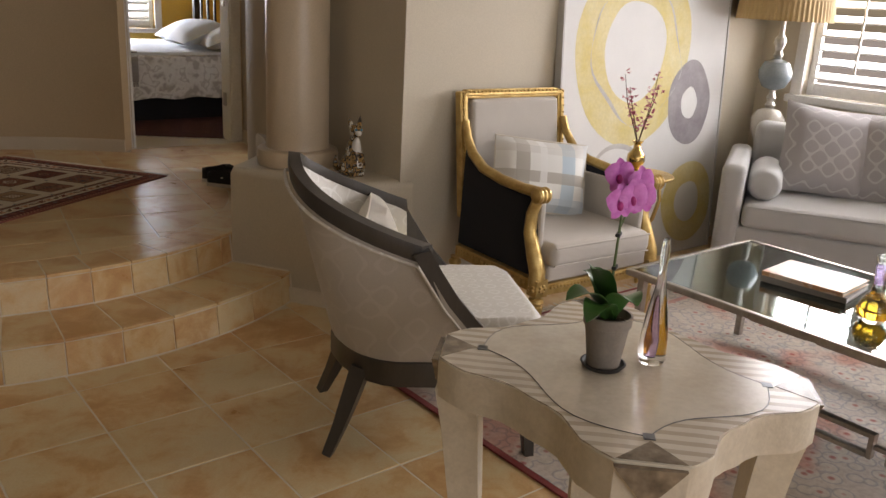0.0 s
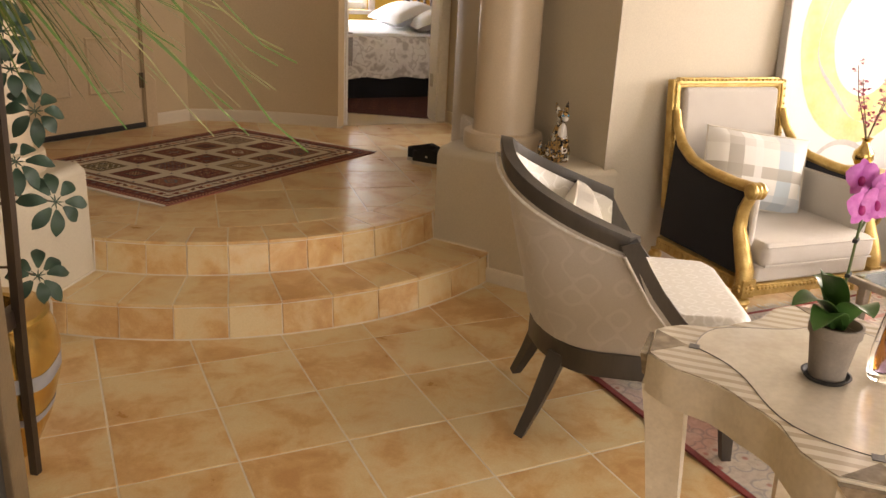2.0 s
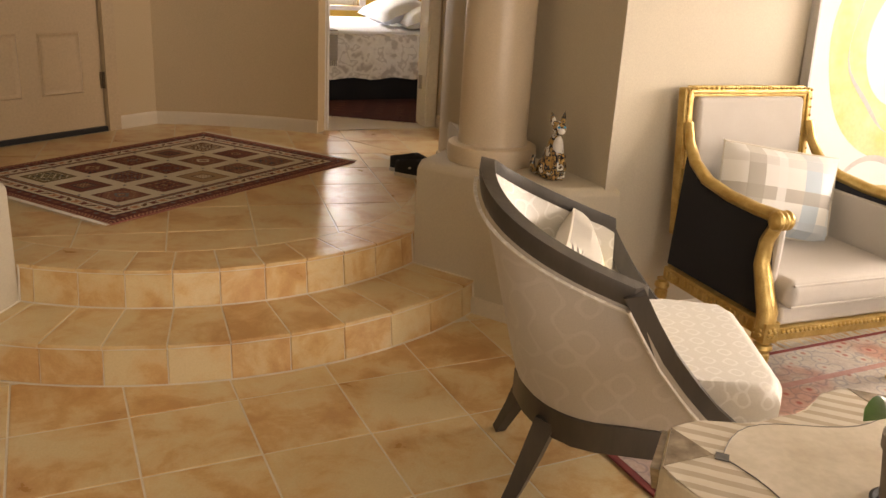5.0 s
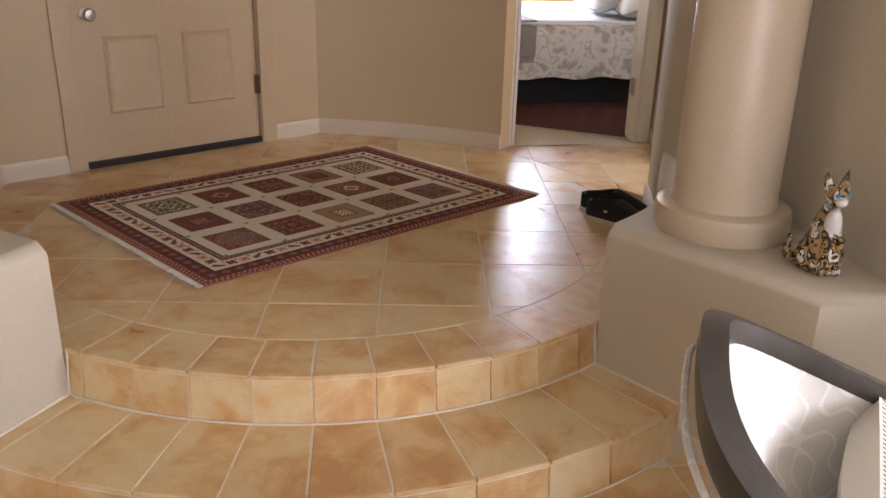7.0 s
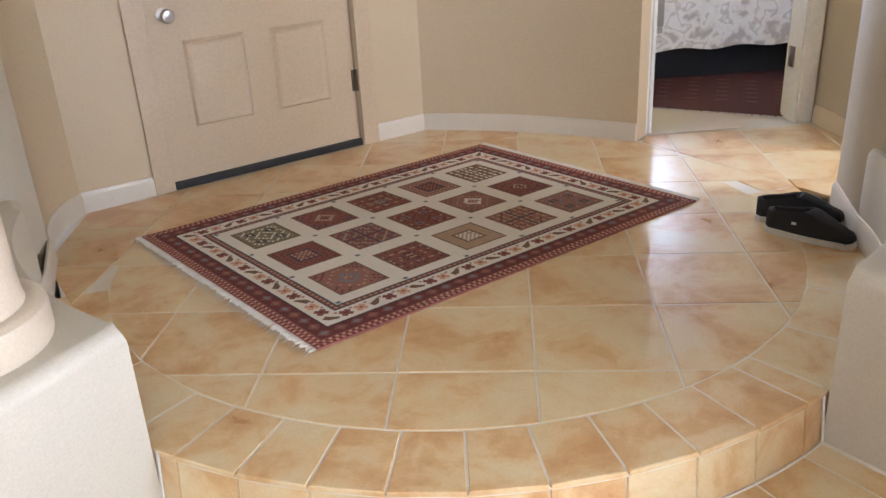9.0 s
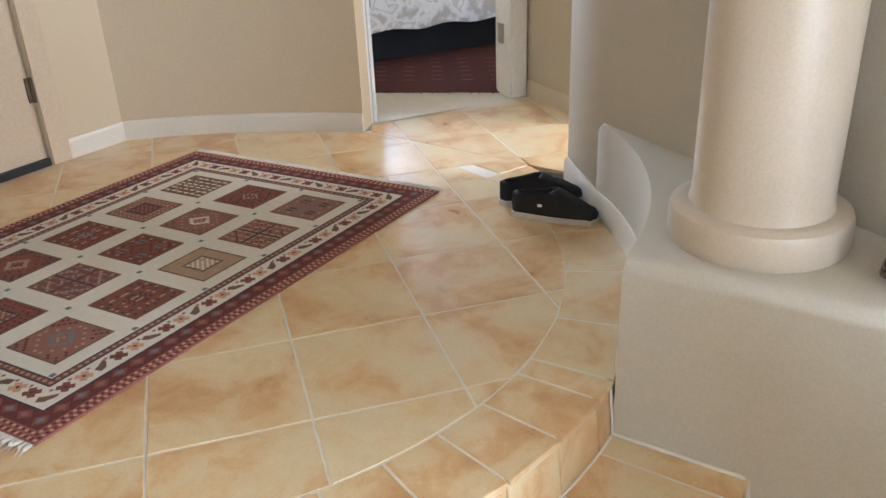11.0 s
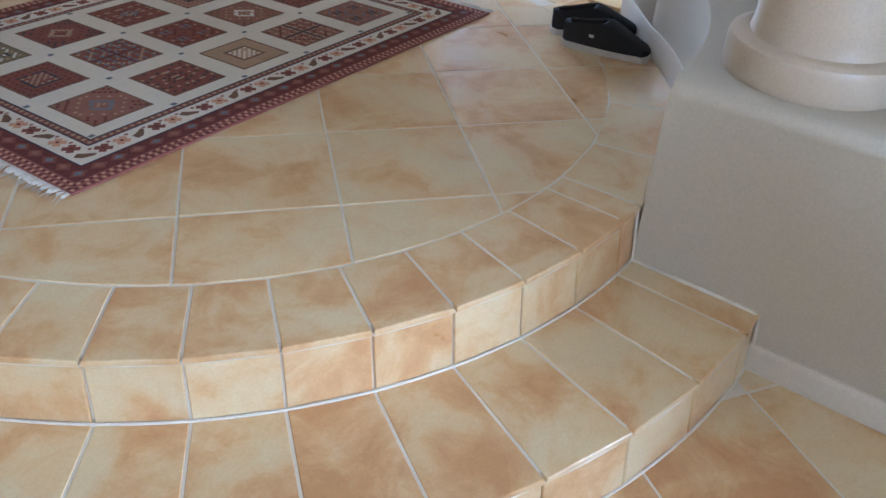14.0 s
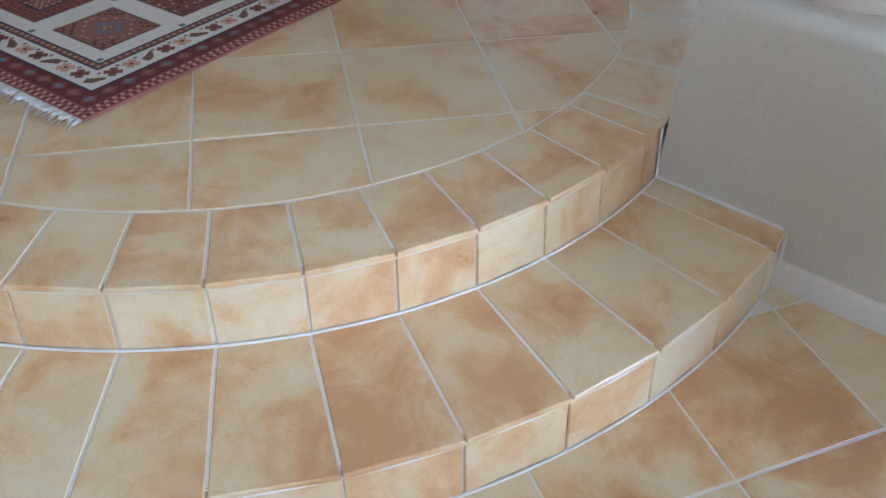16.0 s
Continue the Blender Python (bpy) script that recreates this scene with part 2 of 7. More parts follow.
def three_point_arc(a, b, c, n):
    (ax, ay), (bx, by), (cx, cy) = a, b, c
    d = 2 * (ax * (by - cy) + bx * (cy - ay) + cx * (ay - by))
    ux = ((ax * ax + ay * ay) * (by - cy) + (bx * bx + by * by) * (cy - ay) + (cx * cx + cy * cy) * (ay - by)) / d
    uy = ((ax * ax + ay * ay) * (cx - bx) + (bx * bx + by * by) * (ax - cx) + (cx * cx + cy * cy) * (bx - ax)) / d
    r = math.hypot(ax - ux, ay - uy)
    t0, t1 = math.atan2(ay - uy, ax - ux), math.atan2(cy - uy, cx - ux)
    t1 = t0 + (t1 - t0 + math.pi) % (2 * math.pi) - math.pi
    return [(ux + r * math.cos(t0 + (t1 - t0) * i / n), uy + r * math.sin(t0 + (t1 - t0) * i / n)) for i in range(n + 1)]


# ---- the large structure ----
BEND_R, BEND_L = (0.688, 2.55), (-0.98, 2.55)
JAMB = (1.24, 1.65)
curve_r = three_point_arc(BEND_R, (0.995, 2.16), JAMB, 14)
NICHE_END = (1.12, 0.63)
CORNER = (0.15, -0.78)
DOOR_X0, DOOR_X1, DOOR_H = -0.605, 0.325, 2.06

# front wall with its door opening
for name, x0, x1, z0 in (("wall_front_left", -1.15, DOOR_X0, TOP), ("wall_front_right", DOOR_X1, 0.86, TOP), ("wall_front_head", DOOR_X0, DOOR_X1, TOP + DOOR_H)):
    setting(name, boxed(((x0 + x1) / 2, 2.63, (z0 + CEIL) / 2), (x1 - x0, 0.16, CEIL - z0)), M_WALL, "cream painted front wall round the entry door", "wall")
setting("wall_curve_right", wall_run(curve_r, 0.12, TOP, CEIL), M_WALL, "curved cream painted wall between front door and bedroom", "wall", True)
left_end = mirrored([NICHE_END])[0]
curve_l = three_point_arc(left_end, (-1.16, 2.30), BEND_L, 10)
setting("wall_curve_left", wall_run(curve_l, 0.12, TOP, CEIL), M_WALL, "curved cream painted wall beside the front door", "wall", True)

# niche walls behind the columns, and the living room's front wall
BACK = in_room([(0.0, 0.0), (2.75, 0.0), (2.75, 0.16), (0.30, 0.16)])
niche = [CORNER, BACK[1], BACK[2], BACK[3], (1.34, 0.52), NICHE_END, (0.87, 0.415)]
setting("wall_niche_right", prism(bmesh.new(), niche, 0, CEIL, 0, 0.035, 4), M_WALL_DAYLIT, "cream painted wall with rounded corner behind the column", "wall", True)
lcorner = mirrored([CORNER])[0]
lfar = in_room([(-6.2, 0.0), (-6.2, 0.16)])
lniche = [left_end, (left_end[0] - 0.16, left_end[1] + 0.06), (lcorner[0] - 0.1, lcorner[1] + 0.2), lfar[1], lfar[0], lcorner]
setting("wall_niche_left", prism(bmesh.new(), lniche, 0, CEIL, 0, 0.035, 4), M_WALL_DAYLIT, "cream painted wall behind the other column", "wall", True)

# pedestals in front of the niches, curved along the entry, with a rounded top
tang = three_point_arc((-0.014, -0.006), (0.45, 0.103), (0.865, 0.413), 30)
ped = tang + [(0.96, 0.466), (1.04, 0.42), (0.26, -0.80), (0.19, -0.83), (-0.014, -0.64)]
PED_TOP = 0.60
setting("pedestal_right", prism(bmesh.new(), ped, 0, PED_TOP, 0.036, 0.0, 4), M_WALL_DAYLIT, "cream stucco half-height pedestal ledge with rounded edges", "pedestal", True)
setting("pedestal_left", prism(bmesh.new(), mirrored(ped), 0, PED_TOP, 0.036, 0.0, 4), M_WALL_DAYLIT, "cream stucco half-height pedestal ledge opposite", "pedestal", True)


def column(x, y):
    ob = thing("column", pose(x, y, PED_TOP), "smooth round cream column standing on the pedestal ledge", "column", "entry columns")
    prof = [(0.0, 0.0), (0.186, 0.0), (0.190, 0.012), (0.190, 0.060), (0.186, 0.074), (0.172, 0.080), (0.160, 0.082)]
    part("base_ring", lathe(bmesh.new(), prof, 64), M_COLUMN, ob, "rounded base ring")
    part("shaft", lathe(bmesh.new(), [(0.150, 0.080), (0.147, 0.095), (0.145, 0.12), (0.143, CEIL - PED_TOP)], 64), M_COLUMN, ob)
    return ob


column(0.235, -0.215)
(mx, my), = mirrored([(0.235, -0.215)])
column(mx, my)

# bedroom doorway wall
BW = 0.12
def in_bed(pts):
    return [tuple((BED @ Vector((x, y, 0))).xy) for x, y in pts]
OPEN0, OPEN1, BDOOR_H = 0.09, 0.815, 2.03
for name, x0, x1, z0 in (("wall_bedroom_left", -0.05, OPEN0, TOP), ("wall_bedroom_right", OPEN1, 2.3, TOP), ("wall_bedroom_head", OPEN0, OPEN1, TOP + BDOOR_H)):
    q = in_bed([(x0, 0.11), (x1, 0.11), (x1, 0.11 + BW), (x0, 0.11 + BW)])
    setting(name, prism(bmesh.new(), q, z0, CEIL), M_WALL, "wall between entry and bedroom", "wall")
hall = in_bed([(0.895, 0.105), (0.895, -0.46), (2.1, -0.46), (2.1, -0.34), (1.02, -0.34), (1.02, 0.105)])
setting("wall_hall", prism(bmesh.new(), hall, TOP, CEIL), M_WALL_DAYLIT, "cream hall wall beside the bedroom doorway", "wall")

# bedroom shell
for name, x0, x1, z0, z1 in (("wall_bedroom_far_left", -1.4, 0.155, TOP, CEIL), ("wall_bedroom_far_right", 1.405, 2.3, TOP, CEIL), ("wall_bedroom_far_below", 0.155, 1.405, TOP, TOP + 0.62), ("wall_bedroom_far_above", 0.155, 1.405, TOP + 1.95, CEIL)):
    setting(name, prism(bmesh.new(), in_bed([(x0, 3.2), (x1, 3.2), (x1, 3.35), (x0, 3.35)]), z0, z1), M_YELLOW, "mustard yellow bedroom wall", "wall")
setting("wall_bedroom_side", prism(bmesh.new(), in_bed([(2.2, 0.24), (2.35, 0.24), (2.35, 3.2), (2.2, 3.2)]), TOP, CEIL), M_YELLOW, "mustard yellow bedroom wall behind the headboard", "wall")
setting("wall_bedroom_end", wall_run(in_bed([(-0.06, 0.24), (-0.42, 0.47), (-0.95, 0.70), (-1.3, 1.2), (-1.3, 3.2)]), 0.08, TOP, CEIL, -1), M_YELLOW, "mustard yellow bedroom end wall", "wall")

# hall end and the walls that close the living room
setting("wall_hall_far", prism(bmesh.new(), [(2.95, -1.25), (3.05, -1.1), (2.55, 0.55), (2.40, 0.50)], TOP, CEIL), M_WALL_DAYLIT, "wall closing the hall", "wall")


def window_wall(name, x, y0, y1, opens, z0, z1, label):
    """A wall across the room's x with openings (a, b) along y."""
    edges = [y0]
    for a, b in opens:
        edges += [a, b]
    edges.append(y1)
    for i in range(0, len(edges), 2):
        q = in_room([(x, edges[i]), (x + 0.16, edges[i]), (x + 0.16, edges[i + 1]), (x, edges[i + 1])])
        setting(name, prism(bmesh.new(), q, 0, CEIL), M_WALL_DAYLIT, label, "wall")
    for a, b in opens:
        q = in_room([(x, a), (x + 0.16, a), (x + 0.16, b), (x, b)])
        setting(name + "_below", prism(bmesh.new(), q, 0, z0), M_WALL_DAYLIT, label, "wall")
        setting(name + "_above", prism(bmesh.new(), q, z1, CEIL), M_WALL_DAYLIT, label, "wall")


window_wall("wall_window", 2.75, -5.6, 0.0, [(-4.2, -2.6), (-2.05, -0.30)], 0.93, 2.25, "cream wall with shuttered windows behind the sofa")
q = [(-6.2, 0.16), (-6.36, 0.16), (-6.36, -5.6), (-6.2, -5.6)]
setting("wall_living_far", prism(bmesh.new(), in_room(q), 0, CEIL), M_WALL_DAYLIT, "plain cream living room wall", "wall")
# unseen rear wall, its wide opening assumed to let the added daylight in
for name, x0, x1, z0, z1 in (("wall_rear_left", -6.36, -3.0, 0, CEIL), ("wall_rear_right", 0.6, 2.91, 0, CEIL), ("wall_rear_head", -3.0, 0.6, 2.3, CEIL)):
    q = [(x0, -5.6), (x1, -5.6), (x1, -5.76), (x0, -5.76)]
    setting(name, prism(bmesh.new(), in_room(q), z0, z1), M_WALL_DAYLIT, "unseen cream wall beside an assumed rear opening", "wall")
setting("ceiling", prism(bmesh.new(), in_room([(-6.4, -5.8), (3.6, -5.8), (3.6, 5.6), (-6.4, 5.6)]), CEIL, CEIL + 0.12), M_CEIL, "plain off-white ceiling", "ceiling")
setting("ground", prism(bmesh.new(), in_room([(-60, -60), (60, -60), (60, 60), (-60, 60)]), -0.4, -0.12), M_GROUT, "pale paved ground outside", "ground")

# floors under the tiles
setting("floor_living", prism(bmesh.new(), in_room([(-6.2, -5.6), (2.75, -5.6), (2.75, 0.16), (-0.05, 0.9), (-2.6, 0.9), (-6.2, 0.16)]), -0.12, -0.0015), M_GROUT, "sandy grout bed of the living room floor", "floor")
ent = arc(190, 345, RAD - 0.017, 120) + [(1.3, 0.6), (3.0, -1.0), (3.2, 1.1), (1.95, 1.35), JAMB, BEND_R, BEND_L, (-1.2, 2.14)]
setting("floor_entry", prism(bmesh.new(), ent, -0.1, TOP - 0.0015), M_GROUT, "sandy grout bed of the raised entry", "floor")
setting("step", prism(bmesh.new(), arc(198, 276, 1.662 - 0.018, 90) + arc(276, 198, 1.2, 10), -0.05, MID - 0.0015), M_GROUT, "sandy grout bed of the lower curved step", "step")
setting("floor_bedroom", prism(bmesh.new(), in_bed([(0.0, 0.10), (2.3, 0.10), (2.3, 3.3), (-1.3, 3.3), (-1.3, 1.2), (-0.95, 0.66), (-0.42, 0.43)]), 0.15, TOP - 0.003), M_TRIM, "pale bedroom floor", "floor")

# baseboards
BB = dict(z0=TOP, height=0.082, thick=0.014)
setting("baseboard", band(curve_r, side=-1, **BB), M_TRIM, "painted baseboard along the curved wall", "baseboard", True)
setting("baseboard", band([BEND_R, (DOOR_X1 + 0.085, 2.55)], side=1, **BB), M_TRIM, "painted baseboard beside the front door", "baseboard", True)
setting("baseboard", band([(DOOR_X0 - 0.085, 2.55), BEND_L], side=1, **BB), M_TRIM, "painted baseboard beside the front door", "baseboard", True)
setting("baseboard", band(curve_l, side=-1, **BB), M_TRIM, "painted baseboard along the curved wall", "baseboard", True)
setting("baseboard", band((tang[1:] + [(1.118, 0.628)]), side=1, **BB), M_TRIM, "painted baseboard along the curved pedestal", "baseboard", True)
setting("baseboard", band(mirrored((tang[1:] + [(1.118, 0.628)])), side=1, **BB), M_TRIM, "painted baseboard along the curved pedestal", "baseboard", True)
setting("baseboard", band(in_bed([(0.895, 0.09), (0.895, -0.46)]), side=-1, **BB), M_TRIM, "painted baseboard in the hall", "baseboard", True)
LB = dict(z0=0.0, height=0.07, thick=0.014)
setting("baseboard", band([(-0.014, -0.30), (-0.014, -0.64), (0.150, -0.795)], side=-1, **LB), M_TRIM, "painted baseboard round the pedestal", "baseboard", True)
setting("baseboard", band(mirrored([(-0.014, -0.30), (-0.014, -0.64), (0.150, -0.795)]), side=-1, **LB), M_TRIM, "painted baseboard round the pedestal", "baseboard", True)
setting("baseboard", band(in_room([(0.01, 0.0), (2.75, 0.0)]), side=-1, **LB), M_TRIM, "painted baseboard along the living room wall", "baseboard", True)
setting("baseboard", band(in_room([(2.75, 0.0), (2.75, -5.6)]), side=-1, **LB), M_TRIM, "painted baseboard under the windows", "baseboard", True)


# ---- doors and windows ----
def raised_panel(bm, x0, x1, z0, z1, y, face=-1):
    """A moulded panel: a sunk groove round a bevelled raised field, on a door face at y that looks along face."""
    def ring(inset, out):
        return [bm.verts.new((x, y + face * out, z)) for x, z in ((x0 + inset, z0 + inset), (x1 - inset, z0 + inset), (x1 - inset, z1 - inset), (x0 + inset, z1 - inset))]
    rs = [ring(0, 0.0005), ring(0.010, 0.011), ring(0.024, 0.001), ring(0.036, 0.001), ring(0.068, 0.011)]
    for a, b in zip(rs, rs[1:]):
        for i in range(4):
            bm.faces.new((a[i], a[(i + 1) % 4], b[(i + 1) % 4], b[i]))
    bm.faces.new(rs[-1])
    bmesh.ops.recalc_face_normals(bm, faces=list(bm.faces))
    return bm


def front_door():
    ob = tagged(new("door_1"), "closed taupe six-panel front door with black sweep", "door", "", "structure")
    w = DOOR_X1 - DOOR_X0
    ob.location = ((DOOR_X0 + DOOR_X1) / 2, 2.55, TOP)
    part("leaf", boxed((0, 0.035, 1.035), (w - 0.012, 0.044, 2.03), 0.002), M_DOOR, ob)
    for x0, x1 in ((-0.325, -0.06), (0.06, 0.325)):
        for z0, z1 in ((0.245, 0.60), (0.80, 1.42), (1.56, 1.86)):
            part("panel", raised_panel(bmesh.new(), x0, x1, z0, z1, 0.013), M_DOOR, ob)
    part("sweep", boxed((0, 0.006, 0.016), (w - 0.01, 0.03, 0.031), 0.003), M_BLACK, ob, "black rubber door sweep")
    for x in (-w / 2 - 0.043, w / 2 + 0.043):
        part("casing", boxed((x, -0.009, 1.065), (0.085, 0.018, 2.13), 0.005), M_DOOR, ob)
    part("casing", boxed((0, -0.009, 2.172), (w + 0.172, 0.018, 0.085), 0.005), M_DOOR, ob)
    for z in (0.31, 1.05, 1.75):
        h = lathe(bmesh.new(), [(0.007, -0.05), (0.007, 0.05)], 10, pose(w / 2 - 0.002, 0.004, z))
        part("hinge", box(h, (w / 2 - 0.012, 0.010, z), (0.022, 0.006, 0.098)), M_BRONZE, ob, "aged bronze hinge")
    knob = lathe(bmesh.new(), [(0.0, 0.0), (0.028, 0.0), (0.028, 0.006), (0.011, 0.010), (0.011, 0.03), (0.024, 0.036), (0.029, 0.05), (0.022, 0.063), (0.0, 0.066)], 20)
    bmesh.ops.transform(knob, matrix=pose(-0.385, 0.012, 0.735 - 0.03, 90), verts=knob.verts)
    part("knob", knob, M_STEEL, ob, "brushed nickel door knob")
    dead = lathe(bmesh.new(), [(0.0, 0.0), (0.026, 0.0), (0.026, 0.01), (0.018, 0.016), (0.0, 0.018)], 20)
    bmesh.ops.transform(dead, matrix=pose(-0.385, 0.012, 0.86, 90), verts=dead.verts)
    part("deadbolt", dead, M_STEEL, ob)


M_BRONZE = surface("aged_bronze", (0.12, 0.09, 0.06), (0.20, 0.15, 0.10), 30, 0.4, 0.9)
front_door()


def bedroom_door():
    ob = tagged(new("door_2"), "white bedroom door standing open into the room", "door", "", "structure")
    ob.matrix_basis = BED
    for x in (OPEN0 - 0.045, OPEN1 + 0.030):
        part("casing", boxed((x, 0.100, 1.04), (0.075, 0.018, 2.08), 0.005), M_WHITE, ob)
    part("casing", boxed(((OPEN0 + OPEN1) / 2, 0.100, 2.085), (OPEN1 - OPEN0 + 0.15, 0.018, 0.07), 0.005), M_WHITE, ob)
    for x in (OPEN0 + 0.008, OPEN1 - 0.008):
        part("jamb", boxed((x, 0.17, 1.015), (0.016, 0.135, 2.03), 0.002), M_WHITE, ob)
    leaf = bmesh.new()
    box(leaf, (-0.36, 0.02, 1.015), (0.72, 0.035, 2.0), None, 0.002)
    for z0, z1 in ((0.22, 0.85), (1.0, 1.85)):
        for x0, x1 in ((-0.64, -0.40), (-0.32, -0.08)):
            raised_panel(leaf, x0, x1, z0, z1, 0.0025)
    bmesh.ops.transform(leaf, matrix=pose(OPEN1 - 0.018, 0.245, 0.004, 0, 0, -160), verts=leaf.verts)
    part("leaf", leaf, M_WHITE, ob)
    for z in (0.30, 1.0, 1.75):
        part("hinge", boxed((OPEN1 - 0.020, 0.185, z), (0.006, 0.05, 0.095), 0.001), M_STEEL, ob, "satin nickel hinge")


bedroom_door()

M_SHUTTER = surface("white_shutter", (0.74, 0.73, 0.71), (0.78, 0.77, 0.75), 5, 0.4, grain=60, relief=0.04)


def shuttered_window(name, m, width, z0, z1, tilt, label):
    """A plantation shutter in a wall opening; m's x runs along the wall, its -y looks into the room."""
    ob = tagged(new(name), label, "window", "", "structure")
    ob.matrix_basis = m
    h, mid = z1 - z0, (z0 + z1) / 2
    for x in (-width / 2 - 0.03, width / 2 + 0.03):
        part("window_frame", boxed((x, -0.006, mid), (0.07, 0.024, h + 0.13), 0.004), M_SHUTTER, ob)
    part("window_frame", boxed((0, -0.006, z1 + 0.03), (width - 0.012, 0.024, 0.07), 0.004), M_SHUTTER, ob)
    part("window_sill", boxed((0, -0.022, z0 - 0.02), (width + 0.16, 0.06, 0.045), 0.008), M_SHUTTER, ob)
    n = max(1, round(width / 0.62))
    w = width / n
    for k in range(n):
        x = -width / 2 + w * (k + 0.5)
        for s in (-1, 1):
            part("stile", boxed((x + s * (w / 2 - 0.022), 0.07, mid), (0.042, 0.028, h - 0.004), 0.003), M_SHUTTER, ob)
        for z in (z0 + 0.04, z1 - 0.04):
            part("rail", boxed((x, 0.07, z), (w - 0.09, 0.028, 0.075), 0.003), M_SHUTTER, ob)
        rows = int((h - 0.16) / 0.078)
        for i in range(rows):
            z = z0 + 0.12 + (h - 0.24) * i / max(1, rows - 1)
            part("slat", boxed((x, 0.07, z), (w - 0.09, 0.085, 0.011), 0.004, 2, Matrix.Rotation(radians(tilt), 4, "X")), M_SHUTTER, ob)
        part("tilt_rod", boxed((x, 0.018, mid), (0.012, 0.012, h - 0.3), 0.002), M_SHUTTER, ob)
    return ob


shuttered_window("window_1", ROOM @ pose(2.75, -1.175, 0, 0, 0, -90), 1.75, 0.93, 2.25, 24, "bright window behind white plantation shutters")
# assumed window out of view, modelled on the first one
shuttered_window("window_2_added", ROOM @ pose(2.75, -3.4, 0, 0, 0, -90), 1.6, 0.93, 2.25, 24, "bright window behind white plantation shutters")
shuttered_window("window_3", BED @ pose(0.78, 3.2, 0), 1.25, 0.62, 1.95, 42, "bedroom window behind white plantation shutters")


# ---- fabrics, wood, metal, glass of the things ----
def lattice_fabric(name, a, b, size, rough=0.75):
    """Woven fabric with a tone-on-tone lattice."""
    m, tree, bsdf = nodes_of(name)
    vec = coords(tree, 1.0)
    sep = tree.nodes.new("ShaderNodeSeparateXYZ")
    link(tree, vec, sep.inputs[0])
    waves = [math_node(tree, "COSINE", math_node(tree, "MULTIPLY", sep.outputs[k], size * 2.6)) for k in range(3)]
    net = math_node(tree, "ABSOLUTE", math_node(tree, "ADD", math_node(tree, "ADD", waves[0], waves[1]), waves[2]))
    weave = noise_tex(tree, vec, 420, 2.0)
    lines = ramp(tree, net, [(0.30, b), (0.42, a)])
    tone = ramp(tree, weave, [(0.3, (0.86, 0.86, 0.86)), (0.7, (1, 1, 1))])
    link(tree, mix(tree, 1.0, lines, tone, "MULTIPLY"), bsdf.inputs["Base Color"])
    bsdf.inputs["Roughness"].default_value, bsdf.inputs["Sheen Weight"].default_value = rough, 0.3
    bump(tree, bsdf, weave, 0.3, 0.002)
    return m


def glass(name, color, rough=0.02):
    m, tree, bsdf = nodes_of(name)
    bsdf.inputs["Base Color"].default_value = (*color, 1)
    bsdf.inputs["Transmission Weight"].default_value, bsdf.inputs["Roughness"].default_value = 1.0, rough
    bsdf.inputs["IOR"].default_value = 1.45
    return m


def blotched(name, stops, scale, rough, bump_at=60.0, coat=0.0, kind="CONSTANT"):
    """Patches of several colours, with hard edges unless the kind says otherwise."""
    m, tree, bsdf = nodes_of(name)
    vec = coords(tree, 1.0)
    fac = noise_tex(tree, vec, scale, 2.0, 0.5)
    link(tree, ramp(tree, fac, stops, kind), bsdf.inputs["Base Color"])
    bsdf.inputs["Roughness"].default_value, bsdf.inputs["Coat Weight"].default_value = rough, coat
    bump(tree, bsdf, noise_tex(tree, vec, bump_at, 3.0), 0.2, 0.003)
    return m


def striped(name, a, b, axis, period, duty, rough=0.5, base=None):
    m, tree, bsdf = nodes_of(name)
    vec = coords(tree, 1.0)
    sep = tree.nodes.new("ShaderNodeSeparateXYZ")
    link(tree, vec, sep.inputs[0])
    if axis == "D":
        pos = math_node(tree, "ADD", sep.outputs[0], sep.outputs[1])
    else:
        pos = sep.outputs["XYZ".index(axis)]
    wob = math_node(tree, "MULTIPLY", noise_tex(tree, vec, 9, 2.0), period * 0.25)
    f = math_node(tree, "FRACT", math_node(tree, "DIVIDE", math_node(tree, "ADD", pos, wob), period))
    col = mix(tree, math_node(tree, "LESS_THAN", f, duty), a, b)
    tone = ramp(tree, noise_tex(tree, vec, 14, 4.0), [(0.3, (0.88, 0.86, 0.83)), (0.7, (1, 1, 1))])
    link(tree, mix(tree, 1.0, col, tone, "MULTIPLY"), bsdf.inputs["Base Color"])
    bsdf.inputs["Roughness"].default_value = rough
    return m


